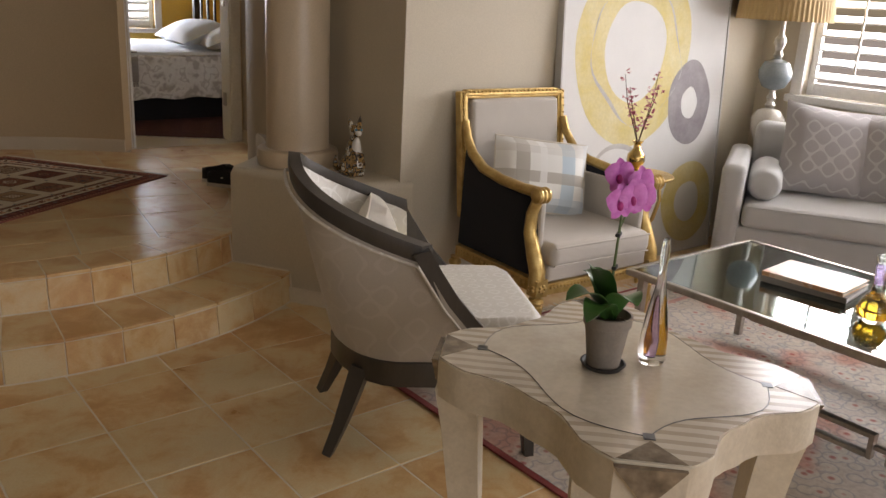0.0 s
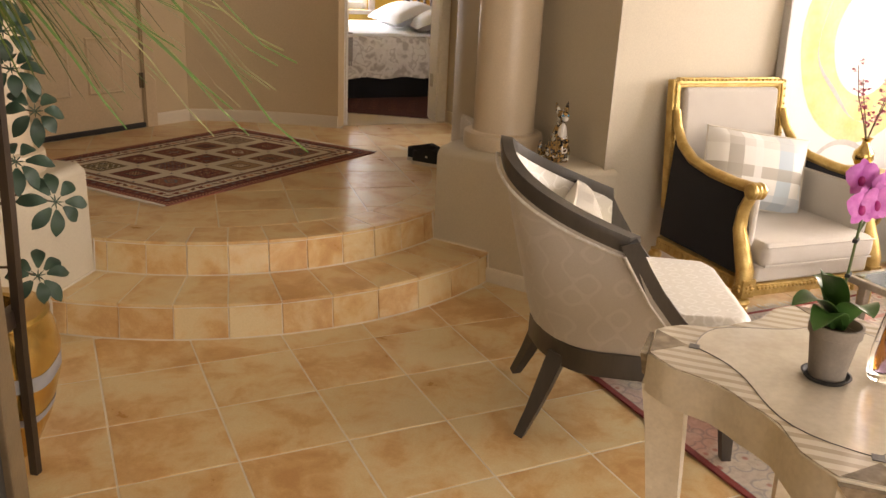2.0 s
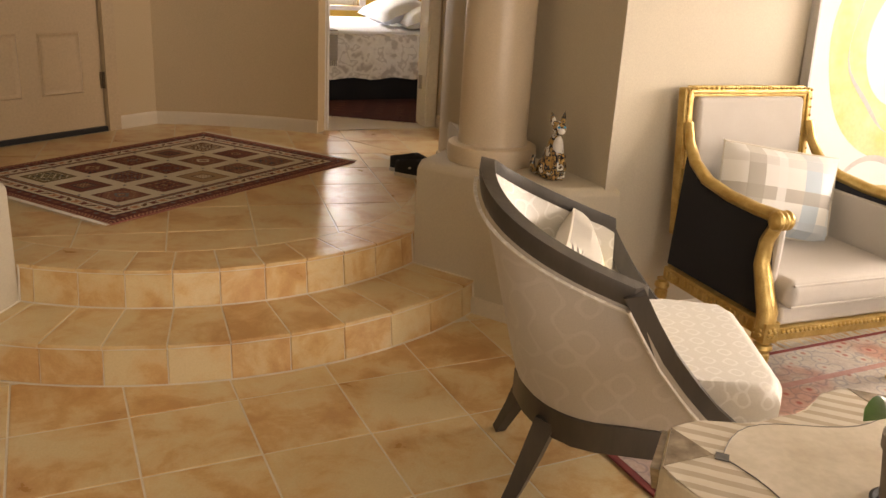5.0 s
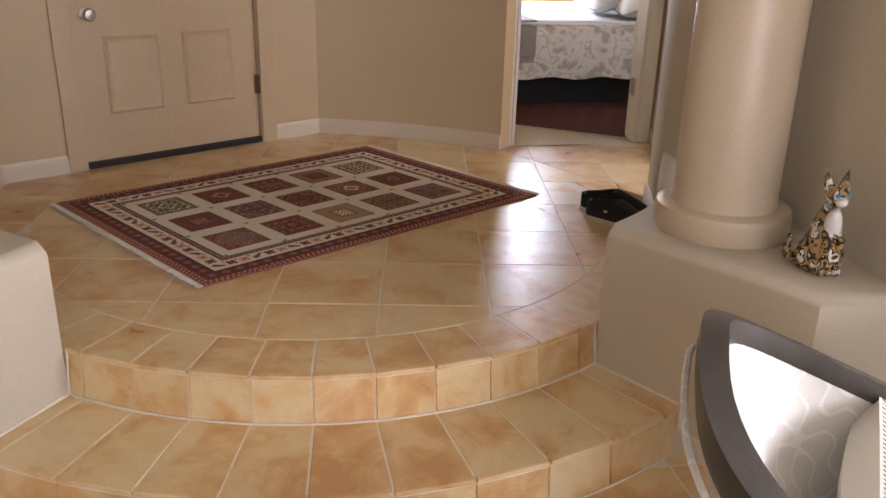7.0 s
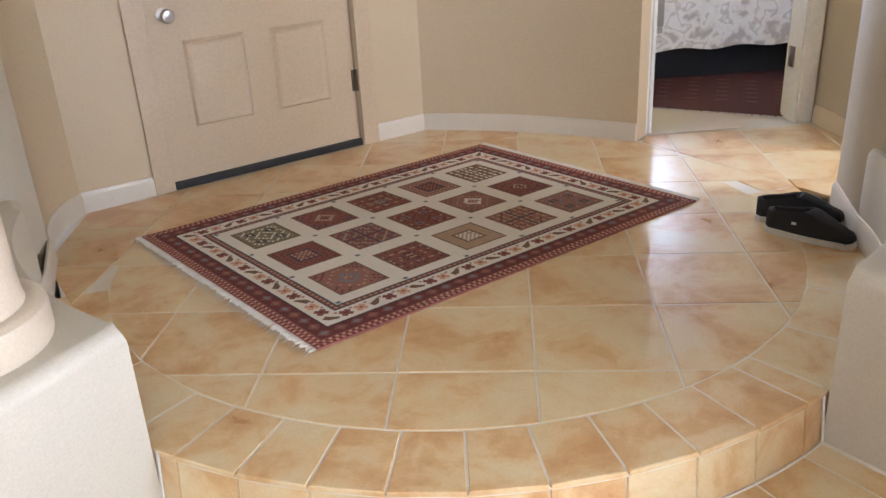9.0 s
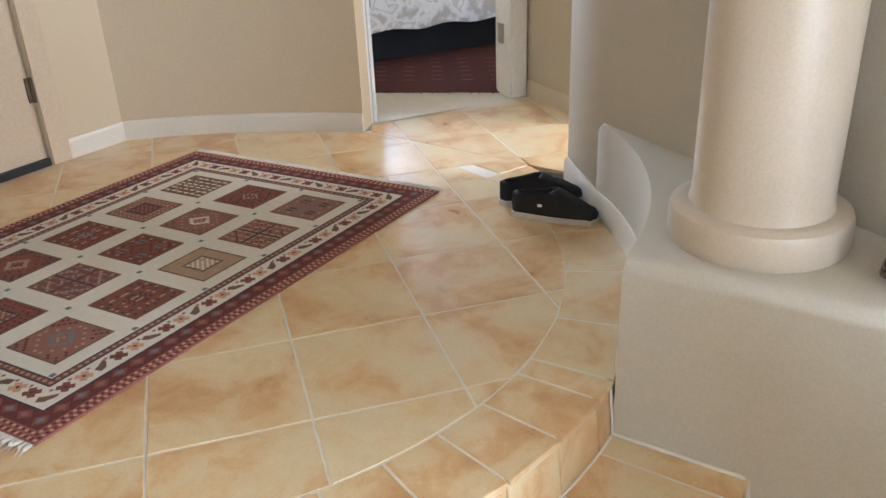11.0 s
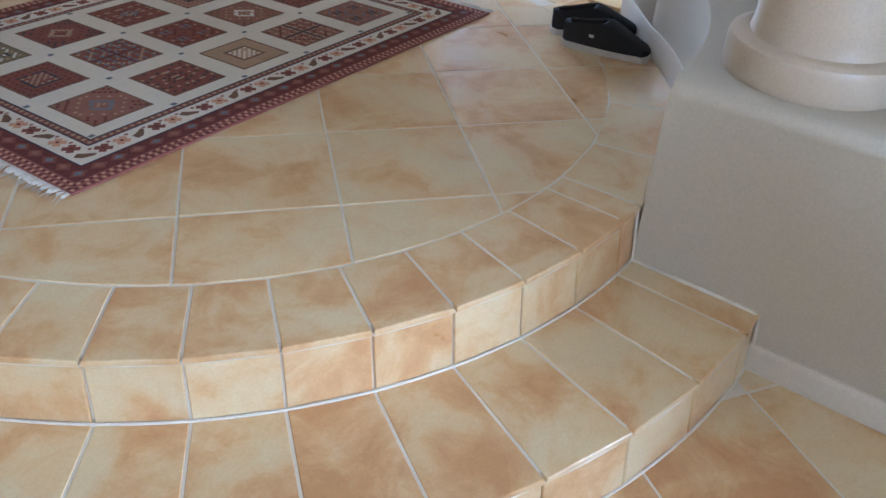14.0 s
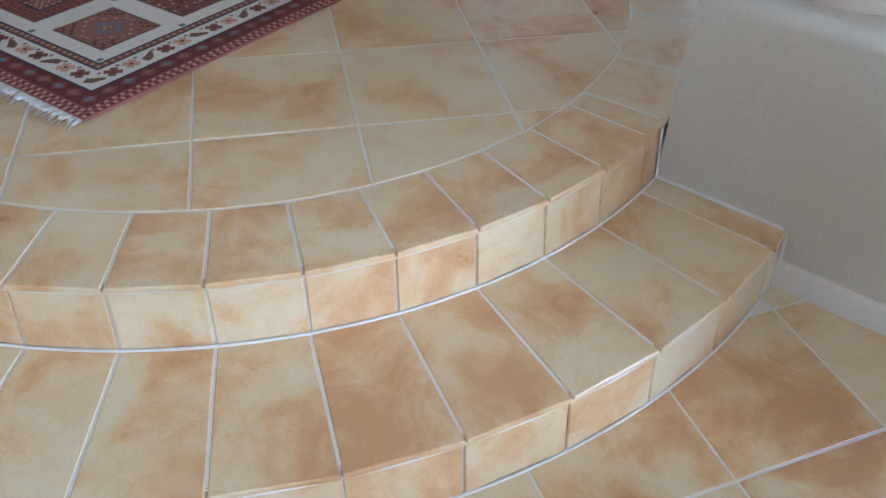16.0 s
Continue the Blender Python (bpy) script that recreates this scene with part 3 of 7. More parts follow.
def plaid(name):
    m, tree, bsdf = nodes_of(name)
    vec = coords(tree, 1.0)
    sep = tree.nodes.new("ShaderNodeSeparateXYZ")
    link(tree, vec, sep.inputs[0])
    def stripe(axis, lo, hi):
        return math_node(tree, "MULTIPLY", math_node(tree, "GREATER_THAN", sep.outputs[axis], lo), math_node(tree, "LESS_THAN", sep.outputs[axis], hi))
    c = (0.76, 0.76, 0.73)
    for axis, lo, hi, tint, k in ((0, -0.15, -0.085, (0.40, 0.37, 0.32), 0.85), (0, 0.075, 0.145, (0.42, 0.54, 0.62), 0.85), (0, 0.20, 0.26, (0.56, 0.62, 0.66), 0.6),
                                  (2, -0.035, 0.015, (0.40, 0.37, 0.32), 0.8), (2, -0.165, -0.10, (0.46, 0.53, 0.58), 0.7), (2, 0.095, 0.165, (0.60, 0.58, 0.54), 0.5), (0, -0.035, 0.0, (0.78, 0.78, 0.76), 0.8)):
        c = mix(tree, math_node(tree, "MULTIPLY", stripe(axis, lo, hi), k), c, tint)
    link(tree, c, bsdf.inputs["Base Color"])
    bsdf.inputs["Roughness"].default_value = 0.85
    bump(tree, bsdf, noise_tex(tree, vec, 380, 2.0), 0.35, 0.002)
    return m


M_LINEN = surface("oatmeal_linen", (0.50, 0.46, 0.41), (0.55, 0.51, 0.46), 5, 0.85, grain=420, relief=0.35, sheen=0.2)
M_CHAIR = lattice_fabric("greige_lattice_fabric", (0.485, 0.445, 0.395), (0.525, 0.485, 0.437), 24)
# paler than the outer fabric: window light on the satin is in its colour
M_CHAIR_IN = lattice_fabric("window_lit_lattice_satin", (0.60, 0.57, 0.51), (0.70, 0.68, 0.63), 42, 0.5)
M_EBONY = surface("dark_grey_stained_wood", (0.038, 0.032, 0.027), (0.064, 0.054, 0.044), 12, 0.38, grain=90, stretch=(1, 1, 0.25))
M_GILT = surface("worn_gilt_wood", (0.46, 0.29, 0.085), (0.66, 0.47, 0.19), 22, 0.36, 0.65, grain=140, relief=0.35)
M_BLACKCLOTH = surface("black_cloth", (0.012, 0.013, 0.018), (0.020, 0.021, 0.028), 8, 0.9, grain=400, relief=0.3)
M_PLAID = plaid("plaid_cotton")
M_MARBLE = surface("cream_travertine", (0.52, 0.45, 0.35), (0.62, 0.56, 0.46), 9, 0.22, grain=70, relief=0.06, coat=0.5)
M_MARBLE_STRIPE = striped("striped_travertine", (0.42, 0.36, 0.28), (0.60, 0.54, 0.45), "D", 0.046, 0.55, 0.22)
M_MARBLE_BROWN = surface("brown_stone_inlay", (0.10, 0.075, 0.05), (0.30, 0.23, 0.16), 30, 0.25, grain=90, relief=0.05)
M_STONE_EDGE = surface("rough_stone_edge", (0.54, 0.47, 0.36), (0.65, 0.58, 0.46), 16, 0.42, grain=90, relief=0.3)
M_SLATE = surface("slate_inlay", (0.06, 0.06, 0.06), (0.10, 0.10, 0.10), 30, 0.35)
M_BRASS = surface("brass", (0.55, 0.38, 0.14), (0.66, 0.47, 0.20), 30, 0.25, 1.0)
M_SILVER = surface("silver_leaf_metal", (0.36, 0.33, 0.29), (0.48, 0.44, 0.39), 20, 0.35, 0.9, grain=90)
M_GLASS, M_AMBER, M_VIOLET = glass("clear_glass", (0.97, 0.98, 0.97)), glass("amber_glass", (0.95, 0.55, 0.06)), glass("violet_glass", (0.62, 0.45, 0.72))
M_TEAL = glass("green_edged_glass", (0.80, 0.93, 0.90))
M_POTCLAY = surface("grey_clay", (0.20, 0.17, 0.14), (0.27, 0.23, 0.19), 14, 0.8, grain=140)
M_SOIL = surface("bark_soil", (0.03, 0.02, 0.014), (0.09, 0.06, 0.04), 60, 0.95, grain=200, relief=0.8)
M_LEAF = surface("orchid_leaf", (0.030, 0.10, 0.022), (0.055, 0.16, 0.035), 12, 0.35, grain=60)
M_STEM = surface("green_stem", (0.06, 0.10, 0.03), (0.10, 0.14, 0.05), 20, 0.5)
M_PETAL = surface("magenta_petal", (0.50, 0.09, 0.42), (0.66, 0.22, 0.58), 40, 0.55, grain=90)
M_LIP = surface("deep_magenta_lip", (0.34, 0.01, 0.16), (0.45, 0.03, 0.22), 40, 0.5)
M_SOFA = surface("grey_blue_upholstery", (0.47, 0.47, 0.46), (0.53, 0.53, 0.52), 4, 0.85, grain=400, relief=0.3, sheen=0.2)
M_SOFA_PIL = lattice_fabric("grey_lattice_velvet", (0.36, 0.34, 0.34), (0.48, 0.46, 0.46), 22)


def tufted(w, d, h, puff=0.6, n=10):
    """A soft cushion: a pillow shape w by d, h thick at its middle, with pinched corners."""
    bm = bmesh.new()
    grid = {}
    for s in (1, -1):
        for i in range(n + 1):
            for j in range(n + 1):
                u, v = 2 * i / n - 1, 2 * j / n - 1
                edge = i in (0, n) or j in (0, n)
                if edge and s < 0:
                    grid[s, i, j] = grid[1, i, j]
                    continue
                k = max(0.0, (1 - u * u) * (1 - v * v)) ** (0.5 * puff)
                pinch = 1 - 0.06 * (1 - u * u if abs(v) > abs(u) else 1 - v * v)
                grid[s, i, j] = bm.verts.new((u * w / 2 * pinch, s * k * h / 2, v * d / 2 * pinch))
    for s in (1, -1):
        for i in range(n):
            for j in range(n):
                q = [grid[s, i, j], grid[s, i + 1, j], grid[s, i + 1, j + 1], grid[s, i, j + 1]]
                bm.faces.new(q if s < 0 else q[::-1])
    bmesh.ops.recalc_face_normals(bm, faces=list(bm.faces))
    return bm


def throw_pillow(m, w, d, h, mat, label, pipe=None):
    ob = thing("throw_pillow", m, label, "pillow")
    part("cover", tufted(w, d, h), mat, ob)
    if pipe:
        k = 0.97
        pts = [(-w / 2 * k, 0, -d / 2 * k), (0, 0, -d / 2 * 0.95), (w / 2 * k, 0, -d / 2 * k), (w / 2 * 0.95, 0, 0), (w / 2 * k, 0, d / 2 * k), (0, 0, d / 2 * 0.95), (-w / 2 * k, 0, d / 2 * k), (-w / 2 * 0.95, 0, 0), (-w / 2 * k, 0, -d / 2 * k)]
        part("piping", tube(bmesh.new(), pts, 0.005, 6), pipe, ob)
    return ob


def loft(rings, closed=False, caps=True):
    bm = bmesh.new()
    rows = [[bm.verts.new(p) for p in r] for r in rings]
    n = len(rows[0])
    for a, b in zip(rows, rows[1:]):
        for i in range(n if closed else n - 1):
            bm.faces.new((a[i], a[(i + 1) % n], b[(i + 1) % n], b[i]))
    if caps and closed:
        bm.faces.new(rows[0][::-1])
        bm.faces.new(rows[-1])
    bmesh.ops.recalc_face_normals(bm, faces=list(bm.faces))
    return bm


# ---- barrel chair at the edge of the living rug ----
def barrel_chair(m):
    """Faces its own +y; the origin is between its rear feet."""
    ob = thing("barrel_chair", m, "greige lattice upholstered barrel chair with dark wood frame", "chair")
    N = 32
    def plan(s, grow=0.0):
        """s from -1 to 1 round the back, arm front to arm front: the top rail's line."""
        a = s * math.pi / 2
        x = (0.305 + grow) * math.copysign(abs(math.sin(a)) ** 0.72, s)
        y = -0.125 - grow + 0.375 * (abs(s) ** 2.2)
        z = 0.917 - 0.207 * abs(s) ** 1.35
        return x, y, z
    rail, outer, inner = [], [], []
    for i in range(N + 1):
        s = 2 * i / N - 1
        x, y, z = plan(s)
        xi, yi, _ = plan(s, -0.034)
        nx, ny = x - xi, y - yi
        rail.append([(x + nx * 0.12, y + ny * 0.12, z - 0.022), (x + nx * 0.05, y + ny * 0.05, z + 0.002), (xi, yi, z - 0.002), (xi - nx * 0.10, yi - ny * 0.10, z - 0.03), (xi, yi, z - 0.045), (x, y, z - 0.05)])
        bx, by = x * (0.74 + 0.13 * abs(s)), y * 0.2 + 0.05 + 0.12 * abs(s)
        outer.append([(x, y, z - 0.04)] + [(x + (bx - x) * k + nx * 0.10 * math.sin(k * 3.1), y + (by - y) * k + ny * 0.10 * math.sin(k * 3.1), (z - 0.04) * (1 - k) + 0.285 * k) for k in (0.2, 0.4, 0.6, 0.8, 1.0)])
        ix, iy = bx * 0.88, by + 0.045
        inner.append([(xi, yi, z - 0.035)] + [(xi + (ix - xi) * k - nx * 0.25 * math.sin(k * 3.1), yi + (iy - yi) * k - ny * 0.3 * math.sin(k * 3.1), (z - 0.035) * (1 - k) + 0.40 * k) for k in (0.15, 0.35, 0.6, 0.8, 1.0)])
    part("top_rail", loft(rail, True), M_EBONY, ob, "dark grey wooden top rail")
    slope = [(0.318, 0.285, 0.610), (0.314, 0.335, 0.530), (0.309, 0.400, 0.450), (0.306, 0.457, 0.390), (0.308, 0.545, 0.325)]
    foot = [(0.268, 0.28), (0.276, 0.34), (0.284, 0.41), (0.290, 0.47), (0.298, 0.555)]
    flank = [[(x + (fx - x) * k, y + (fy - y) * k, z + (0.285 - z) * k) for k in (0, 0.2, 0.4, 0.6, 0.8, 1.0)] for (x, y, z), (fx, fy) in zip(slope, foot)]
    left = [[(-x, y, z) for x, y, z in row] for row in flank[::-1]]
    part("outer_back", loft(left + outer + flank), M_CHAIR, ob)
    part("inner_back", loft(inner), M_CHAIR_IN, ob, "satin lattice inner back, coloured paler for window light")
    for s in (-1, 1):
        pts = [(0.300, 0.250, 0.690), (0.297, 0.290, 0.620), (0.290, 0.342, 0.540), (0.283, 0.408, 0.460), (0.280, 0.465, 0.400), (0.285, 0.550, 0.335)]
        front = []
        for x, y, z in pts:
            front.append([(s * (x + 0.022), y - 0.028, z + 0.0), (s * (x + 0.022), y + 0.022, z + 0.014), (s * (x - 0.03), y + 0.022, z + 0.014), (s * (x - 0.03), y - 0.028, z)])
        part("arm_front", loft(front, True), M_EBONY, ob, "dark grey wooden arm front")
        tubep = [(s * 0.326, 0.235, 0.660), (s * 0.321, 0.275, 0.595), (s * 0.317, 0.325, 0.515), (s * 0.312, 0.390, 0.435), (s * 0.309, 0.447, 0.375), (s * 0.310, 0.535, 0.31)]
        part("welt", tube(bmesh.new(), tubep, 0.005, 6), M_CHAIR_IN, ob)
    welt = [(x + 0.02 * x, y - 0.012, z - 0.058) for x, y, z in (plan(2 * i / N - 1) for i in range(N + 1))]
    part("welt", tube(bmesh.new(), welt, 0.005, 6), M_CHAIR_IN, ob)
    seat = bmesh.new()
    out = [(-0.20, 0.17), (-0.12, 0.09), (0.12, 0.09), (0.20, 0.17), (0.245, 0.30), (0.262, 0.45), (0.290, 0.57), (0.285, 0.635), (0.21, 0.665), (-0.21, 0.665), (-0.285, 0.635), (-0.290, 0.57), (-0.262, 0.45), (-0.245, 0.30)]
    prism(seat, out, 0.335, 0.462, 0.04, 0.0, 4)
    for v in seat.verts:
        if v.co.z > 0.44:
            v.co.z += 0.022 * max(0, 1 - (v.co.x / 0.32) ** 2) * max(0.2, 1 - ((v.co.y - 0.36) / 0.36) ** 2)
    part("seat", seat, M_CHAIR_IN, ob, "satin lattice seat, coloured paler for window light")
    rim = []
    for i in range(11):
        s = 2 * i / 10 - 1
        x, y, _ = plan(s)
        rim.append((x * (0.74 + 0.13 * abs(s)) * 1.05, y * 0.2 + 0.05 + 0.12 * abs(s) - 0.016))
    rim += [(0.292, 0.34), (0.308, 0.56), (0.30, 0.615), (0.26, 0.64)]
    rim += [(-x, y) for x, y in rim[:-5:-1]]
    part("seat_frame", prism(bmesh.new(), rim, 0.255, 0.335, 0.006), M_EBONY, ob)
    for s in (-1, 1):
        rear = [(s * 0.185, 0.095, 0.285), (s * 0.198, 0.060, 0.18), (s * 0.208, 0.028, 0.09), (s * 0.222, -0.010, 0.0)]
        part("leg", tube(bmesh.new(), rear, [0.040, 0.034, 0.027, 0.021], 4, 1.0), M_EBONY, ob)
        fr = [(s * 0.275, 0.60, 0.275), (s * 0.285, 0.612, 0.14), (s * 0.295, 0.625, 0.0)]
        part("leg", tube(bmesh.new(), fr, [0.036, 0.028, 0.020], 4, 1.0), M_EBONY, ob)
    return ob


CHAIR = pose(-0.946, -0.994, 0, 0, 0, 210.2)
barrel_chair(CHAIR)


def print_material():
    """Cream cotton printed on its front: fine black pen stripes above, a pale yellow field below."""
    m, tree, bsdf = nodes_of("striped_print_cotton")
    vec = coords(tree, 1.0)
    sep = tree.nodes.new("ShaderNodeSeparateXYZ")
    link(tree, vec, sep.inputs[0])
    wob = math_node(tree, "MULTIPLY", noise_tex(tree, vec, 12, 2.0), 0.03)
    high = math_node(tree, "ADD", sep.outputs[2], wob)
    front = math_node(tree, "GREATER_THAN", sep.outputs[1], 0.004)
    lines = math_node(tree, "LESS_THAN", math_node(tree, "FRACT", math_node(tree, "DIVIDE", math_node(tree, "ADD", sep.outputs[2], math_node(tree, "MULTIPLY", sep.outputs[0], 0.9)), 0.0105)), 0.40)
    upper = math_node(tree, "MULTIPLY", math_node(tree, "GREATER_THAN", high, 0.075), front)
    lower = math_node(tree, "MULTIPLY", math_node(tree, "LESS_THAN", high, 0.060), front)
    c = mix(tree, math_node(tree, "MULTIPLY", lower, 0.9), (0.66, 0.61, 0.52), (0.74, 0.64, 0.30))
    c = mix(tree, math_node(tree, "MULTIPLY", math_node(tree, "MULTIPLY", lines, upper), 0.9), c, (0.06, 0.055, 0.055))
    link(tree, c, bsdf.inputs["Base Color"])
    bsdf.inputs["Roughness"].default_value = 0.85
    bump(tree, bsdf, noise_tex(tree, vec, 380, 2.0), 0.35, 0.002)
    return m


def graphic_pillow():
    ob = thing("throw_pillow", CHAIR @ pose(-0.09, 0.18, 0.565, 16, 0, -8), "cream pillow with yellow and black striped print", "pillow")
    part("cover", tufted(0.40, 0.36, 0.14), print_material(), ob)


M_CREAMCLOTH = surface("cream_cotton", (0.62, 0.57, 0.48), (0.68, 0.63, 0.54), 6, 0.85, grain=380, relief=0.3)
graphic_pillow()


# ---- gilt armchair against the wall ----
def gilt_armchair(m):
    """Faces its own -y; the origin on the floor under the middle of its seat."""
    ob = thing("gilt_armchair", m, "carved gilt wood armchair with oatmeal linen and black outer sides", "armchair")
    back = bmesh.new()
    lean = pose(0, 0.30, 0.44, -7)
    for x in (-0.287, 0.287):
        box(back, (x, 0, 0.275), (0.045, 0.045, 0.57), None, 0.008)
    box(back, (0, 0, 0.545), (0.545, 0.043, 0.045), None, 0.008)
    for x in (-0.287, 0.287):
        box(back, (x, -0.020, 0.275), (0.018, 0.02, 0.54), None, 0.005)
    box(back, (0, -0.020, 0.545), (0.575, 0.02, 0.018), None, 0.005)
    bmesh.ops.transform(back, matrix=lean, verts=back.verts)
    part("back_frame", back, M_GILT, ob)
    beads = bmesh.new()
    for k in range(26):
        t = k / 25 - 0.5
        bmesh.ops.create_icosphere(beads, subdivisions=1, radius=0.0065, matrix=lean @ pose(t * 0.56, -0.028, 0.556))
    for k in range(14):
        for x in (-0.296, 0.296):
            bmesh.ops.create_icosphere(beads, subdivisions=1, radius=0.0065, matrix=lean @ pose(x, -0.028, 0.12 + 0.43 * k / 13))
    tagged(part("beading", beads, M_GILT, ob), kind="stuff")
    cush = boxed((0, -0.012, 0.275), (0.515, 0.06, 0.50), 0.022, 3)
    bmesh.ops.transform(cush, matrix=lean, verts=cush.verts)
    part("backrest", cush, M_LINEN, ob)
    part("back_panel", boxed((0, 0.335, 0.62), (0.55, 0.02, 0.40), 0.004), M_BLACKCLOTH, ob)
    for s in (-1, 1):
        x = s * 0.315
        arm = [(s * 0.292, 0.318, 0.87), (s * 0.295, 0.290, 0.80), (s * 0.300, 0.235, 0.735), (s * 0.308, 0.14, 0.690), (s * 0.318, 0.0, 0.672), (s * 0.325, -0.15, 0.668), (s * 0.328, -0.255, 0.672)]
        part("arm", tube(bmesh.new(), arm, [0.018, 0.020, 0.024, 0.026, 0.026, 0.026, 0.028], 10, 0.85), M_GILT, ob)
        scroll = lathe(bmesh.new(), [(0.0, -0.036), (0.016, -0.036), (0.030, -0.030), (0.034, -0.02), (0.030, -0.010), (0.034, 0), (0.030, 0.010), (0.034, 0.02), (0.030, 0.030), (0.016, 0.036), (0.0, 0.036)], 16)
        bmesh.ops.transform(scroll, matrix=pose(s * 0.328, -0.270, 0.664, 0, 90), verts=scroll.verts)
        part("scroll", scroll, M_GILT, ob, "carved scroll arm end")
        post = [(s * 0.330, -0.262, 0.660), (s * 0.330, -0.225, 0.58), (s * 0.330, -0.222, 0.50), (s * 0.330, -0.262, 0.41), (s * 0.330, -0.288, 0.35), (s * 0.330, -0.290, 0.27)]
        part("arm_post", tube(bmesh.new(), post, [0.024, 0.026, 0.028, 0.034, 0.036, 0.034], 10, 0.9), M_GILT, ob)
        side = [[(x, 0.27, 0.75), (x, 0.14, 0.675), (x, 0.0, 0.655), (x, -0.12, 0.652), (x, -0.215, 0.652)], [(x, 0.29, 0.315), (x, 0.14, 0.315), (x, 0.0, 0.315), (x, -0.12, 0.315), (x, -0.27, 0.315)]]
        pan = loft(side)
        ex = bmesh.ops.extrude_face_region(pan, geom=list(pan.faces))
        bmesh.ops.translate(pan, vec=(-s * 0.02, 0, 0), verts=[v for v in ex["geom"] if isinstance(v, bmesh.types.BMVert)])
        bmesh.ops.recalc_face_normals(pan, faces=list(pan.faces))
        part("side_panel", pan, M_BLACKCLOTH, ob, "black cloth outer side")
        part("side_lining", boxed((s * 0.288, 0.0, 0.49), (0.03, 0.50, 0.30), 0.012), M_LINEN, ob)
        part("side_rail", boxed((s * 0.322, 0.01, 0.285), (0.04, 0.53, 0.055), 0.008), M_GILT, ob)
        carve = bmesh.new()
        for k in range(22):
            box(carve, (s * 0.344, -0.22 + k * 0.022, 0.285), (0.008, 0.013, 0.028), None, 0.003, 1)
        tagged(part("side_carving", carve, M_GILT, ob), kind="stuff")
        block = boxed((s * 0.325, -0.290, 0.285), (0.062, 0.062, 0.075), 0.005)
        for a in range(5):
            bmesh.ops.create_icosphere(block, subdivisions=1, radius=0.009, matrix=pose(s * 0.325 + 0.014 * math.cos(a * 1.257), -0.322, 0.285 + 0.014 * math.sin(a * 1.257)))
            bmesh.ops.create_icosphere(block, subdivisions=1, radius=0.009, matrix=pose(s * 0.357, -0.290 + 0.014 * math.cos(a * 1.257), 0.285 + 0.014 * math.sin(a * 1.257)))
        part("corner_block", block, M_GILT, ob, "gilt block with a carved rosette")
        for y, r in ((-0.290, 1.0), (0.290, 0.9)):
            leg = lathe(bmesh.new(), [(0.018 * r, 0.0), (0.021 * r, 0.02), (0.017 * r, 0.03), (0.029 * r, 0.20), (0.024 * r, 0.205), (0.034 * r, 0.222), (0.030 * r, 0.235), (0.022 * r, 0.24), (0.026 * r, 0.252)], 18)
            for v in leg.verts:
                if 0.03 < v.co.z < 0.21 and round(math.atan2(v.co.y, v.co.x) / (2 * math.pi) * 18) % 2:
                    v.co.x, v.co.y = v.co.x * 0.84, v.co.y * 0.84
            bmesh.ops.translate(leg, vec=(s * 0.325, y, 0), verts=leg.verts)
            part("leg", leg, M_GILT, ob, "fluted gilt leg")
    part("front_rail", boxed((0, -0.300, 0.275), (0.60, 0.035, 0.05), 0.008), M_GILT, ob)
    rope = bmesh.new()
    for k in range(30):
        bmesh.ops.create_icosphere(rope, subdivisions=1, radius=0.010, matrix=pose(-0.275 + k * 0.019, -0.318, 0.285))
    tagged(part("rope_carving", rope, M_GILT, ob), kind="stuff")
    part("rear_rail", boxed((0, 0.300, 0.285), (0.58, 0.04, 0.055), 0.008), M_GILT, ob)
    part("seat_deck", boxed((0, -0.02, 0.335), (0.575, 0.57, 0.07), 0.015, 3), M_LINEN, ob)
    seat = boxed((0, -0.035, 0.412), (0.570, 0.59, 0.10), 0.035, 4)
    for v in seat.verts:
        if v.co.z > 0.41:
            v.co.z += 0.020 * max(0, 1 - (v.co.x / 0.29) ** 2) * max(0, 1 - ((v.co.y + 0.035) / 0.30) ** 2)
    part("seat_cushion", seat, M_LINEN, ob)
    for z in (0.375, 0.45):
        w = [(-0.272, -0.325, z), (0.272, -0.325, z)]
        part("welt", tube(bmesh.new(), w, 0.004, 6), M_LINEN, ob)
    return ob


ARMCHAIR = ROOM @ pose(0.535, -0.45, 0, 0, 0, -4)
gilt_armchair(ARMCHAIR)
throw_pillow(ARMCHAIR @ pose(0.0, 0.12, 0.635, -17, 7, -16), 0.48, 0.34, 0.15, M_PLAID, "blue, grey and white plaid pillow on the armchair", M_CREAMCLOTH)


